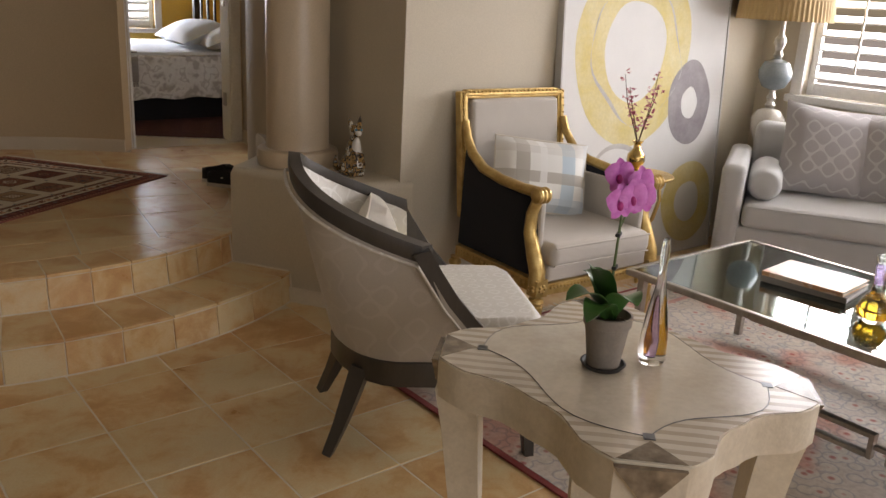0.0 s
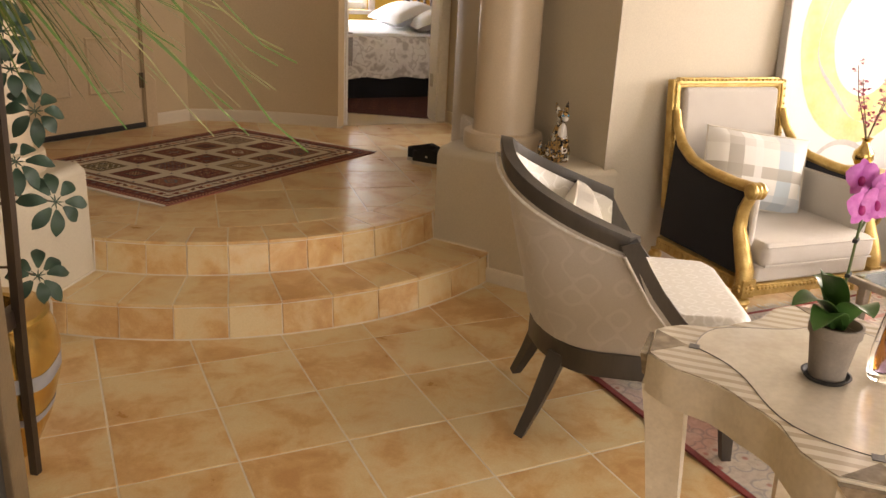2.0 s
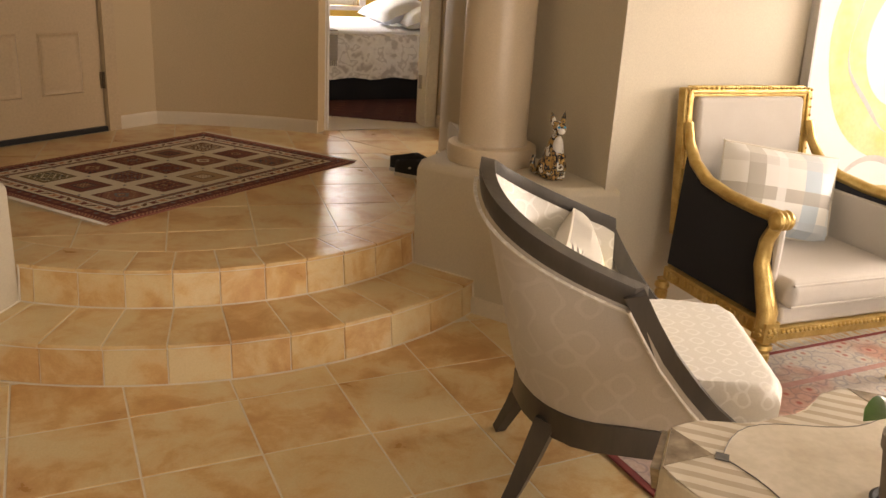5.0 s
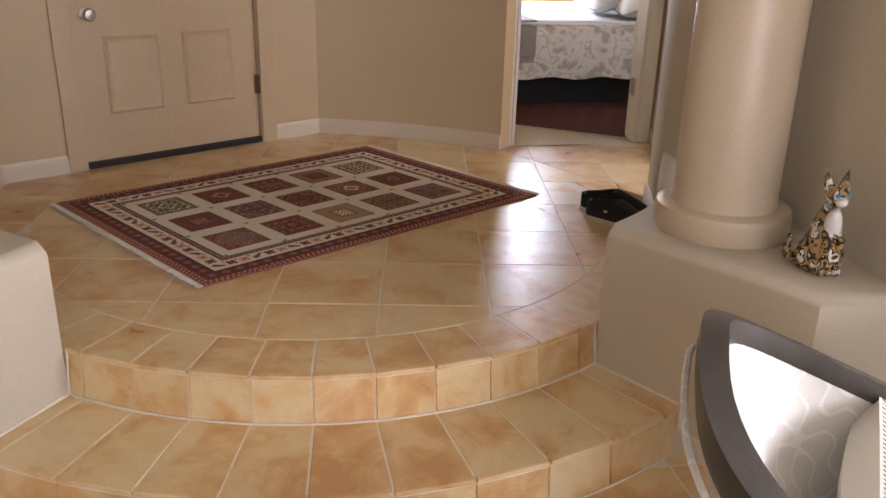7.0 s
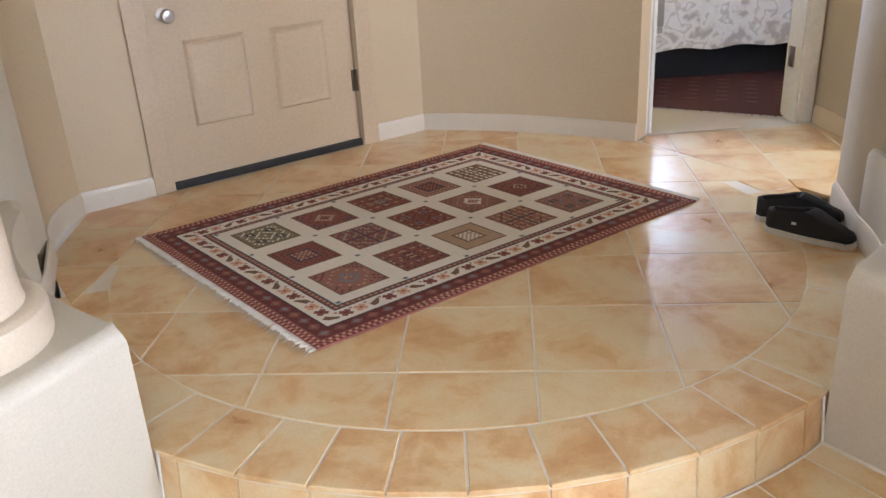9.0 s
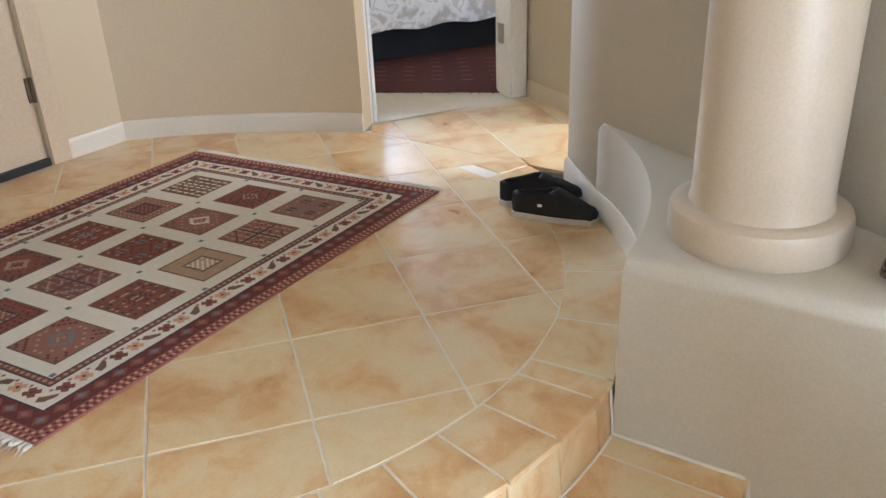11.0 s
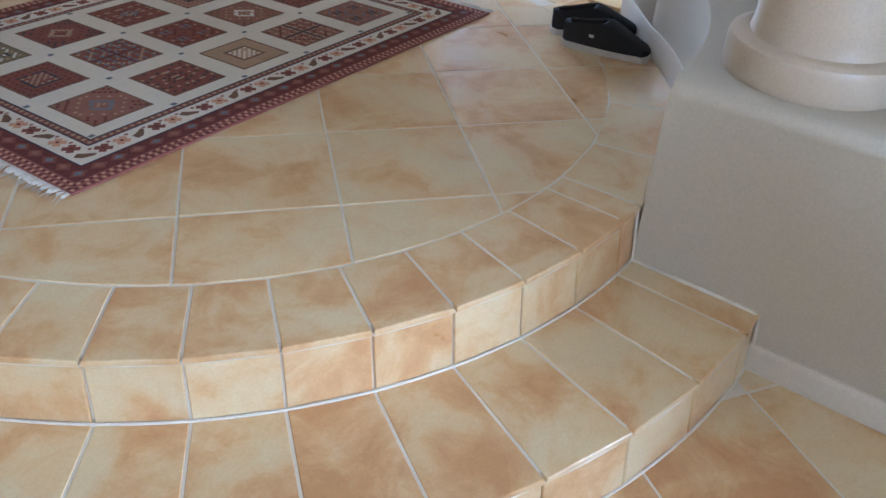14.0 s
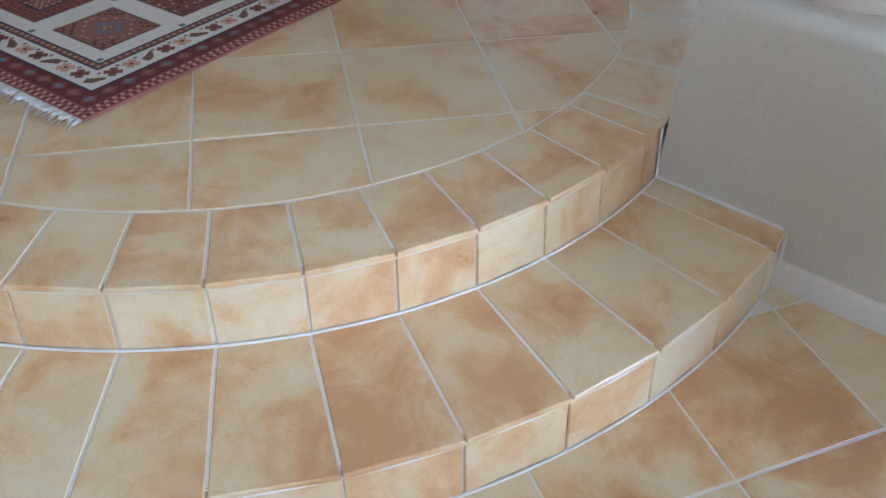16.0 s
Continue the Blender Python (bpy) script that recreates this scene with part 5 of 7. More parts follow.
def table_lamp(m):
    ob = thing("table_lamp", m, "tall stacked ceramic lamp with a pleated shade", "lamp")
    part("base", lathe(bmesh.new(), [(0.0, 0.0), (0.055, 0.0), (0.055, 0.012), (0.03, 0.016), (0.0, 0.017)], 24), M_BRASS, ob)
    part("lower_gourd", lathe(bmesh.new(), [(0.03, 0.0165), (0.045, 0.05), (0.072, 0.13), (0.074, 0.17), (0.05, 0.205), (0.018, 0.215)], 32), M_CERAMIC, ob, "ivory glazed gourd")
    part("spacer", lathe(bmesh.new(), [(0.018, 0.216), (0.024, 0.23), (0.015, 0.245), (0.022, 0.262), (0.014, 0.28), (0.014, 0.295)], 20), M_STEEL, ob)
    part("middle_ball", lathe(bmesh.new(), [(0.015, 0.296), (0.05, 0.31), (0.072, 0.35), (0.074, 0.38), (0.055, 0.42), (0.016, 0.435)], 32), M_BLUEGREY, ob, "blue-grey glazed ball")
    part("spacer", lathe(bmesh.new(), [(0.016, 0.436), (0.022, 0.45), (0.014, 0.47), (0.026, 0.50), (0.026, 0.52), (0.012, 0.54), (0.010, 0.66)], 20), M_STEEL, ob)
    sh = bmesh.new()
    rows = []
    for r, z in ((0.205, 0.60), (0.175, 0.92)):
        for dr in (0.0,):
            rows.append([sh.verts.new(((r + 0.004 * (k % 2)) * math.cos(k * math.pi / 60), (r + 0.004 * (k % 2)) * math.sin(k * math.pi / 60), z)) for k in range(120)])
    for k in range(120):
        sh.faces.new((rows[0][k], rows[0][(k + 1) % 120], rows[1][(k + 1) % 120], rows[1][k]))
    ex = bmesh.ops.extrude_face_region(sh, geom=list(sh.faces))
    for v in [v for v in ex["geom"] if isinstance(v, bmesh.types.BMVert)]:
        v.co.x, v.co.y = v.co.x * 0.985, v.co.y * 0.985
    bmesh.ops.recalc_face_normals(sh, faces=list(sh.faces))
    part("shade", sh, M_SHADE, ob, "amber silk pleated shade", False)


M_BLUEGREY = surface("blue_grey_glaze", (0.20, 0.24, 0.26), (0.30, 0.34, 0.35), 12, 0.12, relief=0.02)
M_SHADE = surface("amber_silk", (0.46, 0.31, 0.13), (0.55, 0.39, 0.18), 20, 0.6, grain=200, stretch=(1, 1, 0.2))
corner_table(ROOM @ pose(2.47, -0.275, 0))
table_lamp(ROOM @ pose(2.47, -0.275, 0.5805) @ Matrix.Diagonal((1.28, 1.28, 1.30, 1)))


# ---- leaning painting ----
def ring_paint(bm, x, z, r, inner, sx=1.0, sz=1.0, n=44, wob=0.05, seed=1):
    rnd = random.Random(seed)
    ph = [rnd.uniform(0, 6.28) for _ in range(4)]
    rows = []
    for rr, k in ((inner, 1.7), (r, 1.0)):
        rows.append([bm.verts.new((x + sx * rr * (1 + k * wob * math.sin(2 * a + ph[0]) * 0.6 + wob * 0.4 * math.sin(5 * a + ph[1])) * math.cos(a), 0, z + sz * rr * (1 + k * wob * math.sin(3 * a + ph[2]) * 0.5) * math.sin(a))) for a in (2 * math.pi * i / n for i in range(n))])
    for i in range(n):
        bm.faces.new((rows[0][i], rows[0][(i + 1) % n], rows[1][(i + 1) % n], rows[1][i]))
    return bm


def painting():
    W, H = 1.36, 1.75
    ob = thing("painting", ROOM @ pose(1.60, -0.115, 0.002, -3.2), "large white abstract canvas with yellow rings, leaning", "painting")
    part("canvas", boxed((0, 0.02, H / 2), (W, 0.034, H), 0.003), M_CANVAS, ob)
    for s in (-1, 1):
        part("frame", boxed((s * (W / 2 + 0.008), 0.02, H / 2), (0.012, 0.044, H + 0.03), 0.002), M_CANVASEDGE, ob, "thin pale grey frame")
    part("frame", boxed((0, 0.02, H + 0.009), (W, 0.044, 0.012), 0.002), M_CANVASEDGE, ob)
    part("frame", boxed((0, 0.02, -0.0005), (W, 0.044, 0.003)), M_CANVASEDGE, ob)
    def paint(y, *a, mat, label, **k):
        bm = ring_paint(bmesh.new(), *a, **k)
        bmesh.ops.translate(bm, vec=(0, y, 0), verts=bm.verts)
        part("painted_ring", bm, mat, ob, label, False)
    paint(0.0024, -0.13, 1.17, 0.47, 0.25, mat=M_YPAINT, label="broad yellow brushed ring", sx=1.0, sz=1.05, seed=2)
    paint(0.0018, 0.43, 0.30, 0.24, 0.12, mat=M_YPAINT, label="smaller yellow brushed ring", seed=5)
    paint(0.0012, 0.37, 0.88, 0.20, 0.075, mat=M_PPAINT, label="plum grey brushed ring", sx=0.95, sz=1.2, seed=7)
    paint(0.0020, -0.22, 0.45, 0.24, 0.215, mat=M_GPAINT, label="fine grey circle", seed=9)
    paint(0.0010, -0.11, 1.15, 0.36, 0.352, mat=M_GPAINT, label="fine grey circle", seed=11, wob=0.12)


M_CANVASEDGE = surface("pale_grey_frame_paint", (0.50, 0.49, 0.47), (0.56, 0.55, 0.53), 6, 0.5)
M_CANVAS = surface("white_canvas", (0.72, 0.715, 0.70), (0.77, 0.765, 0.75), 3, 0.7, grain=300, relief=0.2)
M_BLACKPAINT = surface("black_frame_paint", (0.02, 0.018, 0.016), (0.03, 0.028, 0.026), 10, 0.5)
M_YPAINT = surface("yellow_brushed_paint", (0.66, 0.52, 0.16), (0.72, 0.64, 0.38), 5, 0.6, grain=60)
M_PPAINT = surface("plum_grey_paint", (0.20, 0.17, 0.19), (0.36, 0.33, 0.34), 6, 0.6, grain=60)
M_GPAINT = surface("grey_wash_paint", (0.45, 0.43, 0.42), (0.60, 0.58, 0.55), 6, 0.7, grain=60)
painting()


# ---- gilt scroll table with a brass vase of blossom ----
def scroll_table(m):
    ob = thing("scroll_table", m, "small round gilt iron table with scrolled legs", "table")
    part("tabletop", lathe(bmesh.new(), [(0.0, 0.60), (0.15, 0.60), (0.158, 0.607), (0.158, 0.614), (0.15, 0.62), (0.0, 0.62)], 40), M_GILT, ob)
    for k in range(3):
        a = k * 2.094 + 0.4
        pts = [(r * math.cos(a), r * math.sin(a), z) for r, z in ((0.12, 0.60), (0.14, 0.52), (0.11, 0.42), (0.04, 0.33), (0.03, 0.26), (0.09, 0.14), (0.14, 0.06), (0.16, 0.012))]
        part("leg", tube(bmesh.new(), pts, 0.010, 8), M_GILT, ob)
    part("collar", lathe(bmesh.new(), [(0.0, 0.285), (0.036, 0.29), (0.04, 0.30), (0.036, 0.31), (0.0, 0.315)], 20), M_GILT, ob)


SCROLL = ROOM @ pose(1.13, -0.44, 0.0)
scroll_table(SCROLL)


def blossom_vase(m):
    ob = thing("flower_vase", m, "brass vase with sprays of pink artificial blossom", "vase")
    part("body", lathe(bmesh.new(), [(0.0, 0.0), (0.03, 0.0), (0.032, 0.008), (0.022, 0.02), (0.045, 0.06), (0.042, 0.09), (0.018, 0.12), (0.016, 0.14), (0.028, 0.155), (0.022, 0.155), (0.010, 0.14), (0.0, 0.135)], 28), M_BRASS, ob)
    rnd = random.Random(12)
    for k, (dx, dy) in enumerate(((-0.13, -0.02), (-0.10, 0.04), (0.07, -0.03), (0.12, 0.02))):
        top = (dx, dy, 0.42 + 0.05 * (k % 2))
        pts = [(0, 0, 0.14), (dx * 0.35, dy * 0.35, 0.24), (dx * 0.75, dy * 0.75, 0.34), top]
        part("twig", tube(bmesh.new(), pts, [0.003, 0.0026, 0.002, 0.0012], 5), M_TWIG, ob)
        bl = bmesh.new()
        for i in range(26):
            t = rnd.uniform(0.25, 1.0)
            p = Vector((dx * t, dy * t, 0.14 + (top[2] - 0.14) * t)) + Vector([rnd.uniform(-0.022, 0.022) for _ in range(3)])
            for j in range(4):
                a = rnd.uniform(0, 6.28)
                q = p + Vector((math.cos(a) * 0.012, math.sin(a) * 0.012, rnd.uniform(-0.006, 0.012)))
                leaf_blade(bl, p, q, 0.011, 0.002, 3)
        part("blossom", thick(bl, 0.0006), M_ROSE if k % 2 else M_CRIMSON, ob, "small pink blossoms", False)


M_TWIG = surface("brown_twig", (0.10, 0.06, 0.035), (0.16, 0.10, 0.06), 40, 0.8)
M_ROSE = surface("pink_blossom", (0.60, 0.22, 0.26), (0.68, 0.36, 0.36), 60, 0.7)
M_CRIMSON = surface("crimson_blossom", (0.38, 0.05, 0.11), (0.52, 0.12, 0.18), 60, 0.7)
blossom_vase(SCROLL @ pose(-0.03, 0.02, 0.6205))


# ---- entry rug ----
def wool(name, a, b=None):
    b = b or tuple(min(1, c * 1.25) for c in a)
    return surface(name, a, b, 60, 0.95, grain=420, relief=0.6)


W_PINK = wool("salmon_wool", (0.26, 0.088, 0.068))
W_BURG = wool("burgundy_wool", (0.12, 0.024, 0.022))
W_CREAM = wool("cream_wool", (0.71, 0.645, 0.53), (0.76, 0.695, 0.58))
W_NAVY = wool("navy_wool", (0.030, 0.035, 0.05))
W_BRICK = wool("brick_wool", (0.20, 0.062, 0.042))
W_ROSE = wool("dusty_rose_wool", (0.26, 0.11, 0.075))
W_BROWN = wool("brown_wool", (0.16, 0.085, 0.045))
W_SALMON = wool("orange_wool", (0.55, 0.30, 0.18))
W_BLUE = wool("slate_blue_wool", (0.15, 0.165, 0.18))
W_OLIVE = wool("olive_wool", (0.18, 0.14, 0.07))
W_TAN = wool("tan_wool", (0.38, 0.25, 0.15))


def flat(bm, pts, z):
    """A tuft of pile: a thin raised patch."""
    lo, hi = [bm.verts.new((x, y, z - 0.0006)) for x, y in pts], [bm.verts.new((x, y, z)) for x, y in pts]
    bm.faces.new(hi)
    for i in range(len(pts)):
        j = (i + 1) % len(pts)
        bm.faces.new((lo[i], lo[j], hi[j], hi[i]))


def rect(bm, x, y, w, d, z):
    flat(bm, [(x - w / 2, y - d / 2), (x + w / 2, y - d / 2), (x + w / 2, y + d / 2), (x - w / 2, y + d / 2)], z)


def lozenge(bm, x, y, w, d, z):
    flat(bm, [(x - w / 2, y), (x, y - d / 2), (x + w / 2, y), (x, y + d / 2)], z)


def entry_rug():
    w, d = 0.800, 0.575
    shear = Matrix(((1, -0.07, 0, 0), (0.006, 1, 0, 0), (0, 0, 1, 0), (0, 0, 0, 1)))
    ob = thing("entry_rug", pose(-0.058, 1.541, TOP + 0.001), "burgundy and cream panelled rug with cream fringe", "rug")
    def lay_part(name, bm, mat, label="", parent=None):
        bmesh.ops.transform(bm, matrix=shear, verts=bm.verts)
        bm.normal_update()
        made = part(name, bm, mat, parent or ob, label, False)
        return tagged(made, kind="stuff") if name.split("_")[-1] in ("motif", "outline", "heart", "centre", "dot") else made
    def sheet(inset, z):
        return boxed((0, 0, z - 0.003), (2 * (w - inset), 2 * (d - inset), 0.006), 0.0006, 1)
    levels = [("selvedge", 0.0, W_PINK, "salmon outer border"), ("dark_band", 0.036, W_BURG, "burgundy band"), ("floral_band", 0.090, W_CREAM, "cream floral band"),
              ("guard_band", 0.160, W_BRICK, "brick red guard band"), ("field", 0.182, W_CREAM, "cream field")]
    for k, (n, inset, mat, label) in enumerate(levels):
        lay_part(n, sheet(inset, 0.0060 + 0.0005 * k), mat, label)
    rnd = random.Random(21)
    def round_border(inset, pitch, paint):
        """Call paint(x, y, along) at even steps round the rug at that inset."""
        for ax in (0, 1):
            a, b = (w - inset, d - inset) if ax == 0 else (d - inset, w - inset)
            n = round(2 * a / pitch)
            for i in range(ax, n + 1 - ax):   # the corners are painted once
                p = -a + 2 * a * i / n
                for s in (-1, 1):
                    paint(*((p, s * b) if ax == 0 else (s * b, p)), ax, i)
    line = bmesh.new()
    for inset, z in ((0.0885, 0.0071), (0.1595, 0.0076), (0.181, 0.0081)):
        for s in (-1, 1):
            rect(line, 0, s * (d - inset), 2 * (w - inset), 0.004, z)
            rect(line, s * (w - inset), 0, 0.004, 2 * (d - inset), z)
    lay_part("outline", line, W_NAVY, "navy outlines")
    dash, dash2 = bmesh.new(), bmesh.new()
    round_border(0.011, 0.010, lambda x, y, ax, i: rect(dash if i % 2 else dash2, x, y, *((0.006, 0.010) if ax == 0 else (0.010, 0.006)), 0.0065))
    round_border(0.027, 0.0105, lambda x, y, ax, i: lozenge(dash2 if i % 2 else dash, x, y, *((0.012, 0.010) if ax == 0 else (0.010, 0.012)), 0.0066))
    lay_part("dash_motif", dash, W_BURG, "burgundy dashes")
    lay_part("dash_motif", dash2, W_SALMON, "orange dashes")
    loz, lozin, lozin2 = bmesh.new(), bmesh.new(), bmesh.new()
    def bud(x, y, ax, i):
        lozenge(loz, x, y, *((0.046, 0.038) if ax == 0 else (0.038, 0.046)), 0.0070)
        lozenge(lozin if i % 2 else lozin2, x, y, *((0.026, 0.019) if ax == 0 else (0.019, 0.026)), 0.0075)
    round_border(0.063, 0.052, bud)
    lay_part("bud_motif", loz, W_BRICK, "brick red buds")
    lay_part("bud_centre", lozin, W_ROSE)
    lay_part("bud_centre", lozin2, W_BLUE)
    leaf, bloom, bloom2, heart, vine = (bmesh.new() for _ in range(5))
    def flower(x, y, ax, i):
        if i % 3 == 0:
            t = 0.6 if i % 2 else -0.6
            c, s = math.cos(t + ax * 1.57), math.sin(t + ax * 1.57)
            pts = [(-0.024, -0.006), (-0.006, -0.013), (0.022, -0.004), (0.026, 0.006), (0.0, 0.008), (-0.016, 0.012)]
            flat(leaf, [(x + a * c - b * s, y + a * s + b * c) for a, b in pts], 0.0076)
        else:
            bm = bloom if i % 3 == 1 else bloom2
            for k in range(4):
                a = k * math.pi / 2 + 0.785
                lozenge(bm, x + 0.012 * math.cos(a), y + 0.012 * math.sin(a), 0.024, 0.024, 0.0076)
            lozenge(heart, x, y, 0.011, 0.011, 0.0081)
        q = (0.026, 0.008) if ax == 0 else (0.008, 0.026)
        lozenge(vine, x + (q[0] if ax == 0 else 0.018), y + (0.018 if ax == 0 else q[1]), 0.013, 0.010, 0.0076)
    round_border(0.125, 0.050, flower)
    lay_part("leaf_motif", leaf, W_BROWN, "brown curled leaves")
    lay_part("bloom_motif", bloom, W_BRICK, "brick red blooms")
    lay_part("bloom_motif", bloom2, W_SALMON, "orange blooms")
    lay_part("bloom_heart", heart, W_BURG)
    lay_part("vine_motif", vine, W_ROSE)
    zig = bmesh.new()
    round_border(0.171, 0.020, lambda x, y, ax, i: lozenge(zig, x, y, 0.013, 0.013, 0.0080))
    lay_part("guard_motif", zig, W_TAN)
    # fifteen panels, each with its own motif
    nx, ny = 5, 3
    fx, fy = 2 * (w - 0.182 - 0.012), 2 * (d - 0.182 - 0.012)
    px, py = fx / nx, fy / ny
    grounds = [W_ROSE, W_BRICK, W_BRICK, W_ROSE, W_BRICK, W_BRICK, W_ROSE, W_BRICK, W_OLIVE, W_TAN, W_ROSE, W_BROWN, W_BRICK, W_BRICK, W_ROSE]
    dots = bmesh.new()
    for i in range(nx + 1):
        for j in range(ny + 1):
            rect(dots, -fx / 2 + i * px, -fy / 2 + j * py, 0.015, 0.013, 0.0086)
    lay_part("knot_dot", dots, W_BLUE, "small blue-grey dots between panels")
    for i in range(nx):
        for j in range(ny):
            x, y = -fx / 2 + (i + 0.5) * px, -fy / 2 + (j + 0.5) * py
            k = i * ny + j
            a, b = px * 0.73, py * 0.72
            pan = bmesh.new()
            rect(pan, x, y, a, b, 0.0085)
            po = lay_part("panel", pan, grounds[(k * 4) % 15], "square woven panel")
            rim = bmesh.new()
            for s in (-1, 1):
                rect(rim, x, y + s * (b / 2 - 0.003), a, 0.005, 0.0090)
                rect(rim, x + s * (a / 2 - 0.003), y, 0.005, b, 0.0090)
            lay_part("panel_edge", rim, W_BROWN, "", po)
            weave = [bmesh.new() for _ in range(4)]
            n = 8
            cw, ch = (a - 0.016) / (2 * n + 1), (b - 0.016) / (2 * n + 1)
            kind = k % 5
            for u in range(-n, n + 1):
                for v in range(-n, n + 1):
                    p, q = abs(u), abs(v)
                    ring = p + q if kind in (0, 3) else max(p, q)
                    if kind == 0:
                        ink = 0 if ring in (3, 4) else 1 if ring == 1 or (ring == 8 and p % 2) else 2 if ring > 10 and (p + v) % 3 == 0 else None
                    elif kind == 1:
                        ink = 0 if ring < 4 and (p + q) % 2 == 0 else 1 if ring in (6, 8) and (p + q) % 2 else 2 if ring == 4 else None
                    elif kind == 2:
                        ink = 3 if p in (3, 5) and q in (3, 4, 5) else 0 if (p + q) % 4 == 0 and ring < 8 else 1 if ring == 7 and (p * q) % 2 else None
                    elif kind == 3:
                        ink = 1 if p % 4 < 2 and q % 4 == 1 else 0 if ring < 5 and ring % 2 else 2 if (p + 2 * q) % 7 == 0 else None
                    else:
                        ink = 2 if p == 0 or q == 0 else 0 if (p % 3 == 1 and q % 3 != 0) else 1 if (p + q) % 5 == 0 else None
                    if ink is not None and rnd.random() > 0.06:
                        rect(weave[ink], x + u * cw, y + v * ch, cw * 0.84, ch * 0.84, 0.0090)
            colours = [[W_BLUE, W_TAN, W_BURG, W_NAVY], [W_TAN, W_BURG, W_NAVY, W_CREAM], [W_CREAM, W_TAN, W_BROWN, W_NAVY], [W_BURG, W_TAN, W_NAVY, W_BLUE]][k % 4]
            for bm, ink in zip(weave, colours):
                if bm.verts:
                    lay_part("panel_motif", bm, ink, "", po)
                else:
                    bm.free()
    for s, seed in ((-1, 5), (1, 6)):
        f = fringe(bmesh.new(), (s * w, -d * s), (s * w, d * s), (s, 0), 0.045, 210, seed, 0.006)
        bmesh.ops.transform(f, matrix=shear, verts=f.verts)
        tagged(part("fringe", f, M_FRINGE, ob, "cream cotton fringe", False), kind="stuff")


entry_rug()


# ---- slip-on shoes beside the pedestal ----
def slip_on(m):
    """A shoe along its own +x, heel at the origin, sole on the floor."""
    ob = thing("slip_on_shoe", m, "black canvas slip-on shoe with white rubber sole", "shoe", "pair of shoes")
    def half(t):
        return 0.034 + 0.014 * math.sin(math.pi * min(1, t * 1.05)) ** 0.8 * (0.6 + 0.6 * t) if t < 0.93 else 0.046 * math.sqrt(max(0.0, 1 - ((t - 0.86) / 0.145) ** 2)) + 0.004
    L, N = 0.288, 18
    outline = [(L * i / N, -half(i / N) * (1 if i else 0.55)) for i in range(N + 1)] + [(L * i / N, half(i / N) * (1 if i else 0.55)) for i in range(N, -1, -1)]
    part("sole", prism(bmesh.new(), outline, 0.0, 0.020, 0.004), M_SOLE, ob, "white rubber sole")
    rings = []
    for i in range(N + 1):
        t = i / N
        w = half(t) * (0.96 if i else 0.5)
        top = 0.076 + 0.04 * t if t < 0.12 else 0.081 + 0.020 * ((t - 0.12) / 0.40) ** 1.5 if t < 0.52 else 0.101 - 0.066 * ((t - 0.52) / 0.48) ** 1.05
        top = max(top, 0.030)
        x = L * (0.012 + 0.976 * t)
        if 0.06 < t < 0.50:
            e, dip = 0.66, 0.040
            rings.append([(x, -w, 0.019), (x, -w * 1.02, 0.045), (x, -w * e, top), (x, -w * (e - 0.14), top - 0.004), (x, -w * 0.42, top - dip), (x, w * 0.42, top - dip), (x, w * (e - 0.14), top - 0.004), (x, w * e, top), (x, w * 1.02, 0.045), (x, w, 0.019)])
        else:
            rings.append([(x, -w, 0.019), (x, -w * 1.0, 0.019 + (top - 0.019) * 0.45), (x, -w * 0.75, top * 0.93), (x, -w * 0.5, top), (x, -w * 0.2, top * 1.02), (x, w * 0.2, top * 1.02), (x, w * 0.5, top), (x, w * 0.75, top * 0.93), (x, w * 1.0, 0.019 + (top - 0.019) * 0.45), (x, w, 0.019)])
    part("upper", loft(rings, True), M_CANVASBLACK, ob, "black canvas upper")
    part("tag", boxed((0.105, -0.044, 0.055), (0.014, 0.003, 0.008)), M_PAPER, ob, "small pale side tag")
    return ob


M_SOLE = surface("off_white_rubber", (0.55, 0.51, 0.44), (0.62, 0.58, 0.51), 20, 0.6, grain=90)
M_CANVASBLACK = surface("black_canvas", (0.010, 0.010, 0.011), (0.018, 0.018, 0.019), 20, 0.9, grain=420, relief=0.4)
slip_on(pose(0.742, 0.655, TOP + 0.0005, 0, 0, -80))
slip_on(pose(0.795, 0.735, TOP + 0.0005, 0, 0, -56))


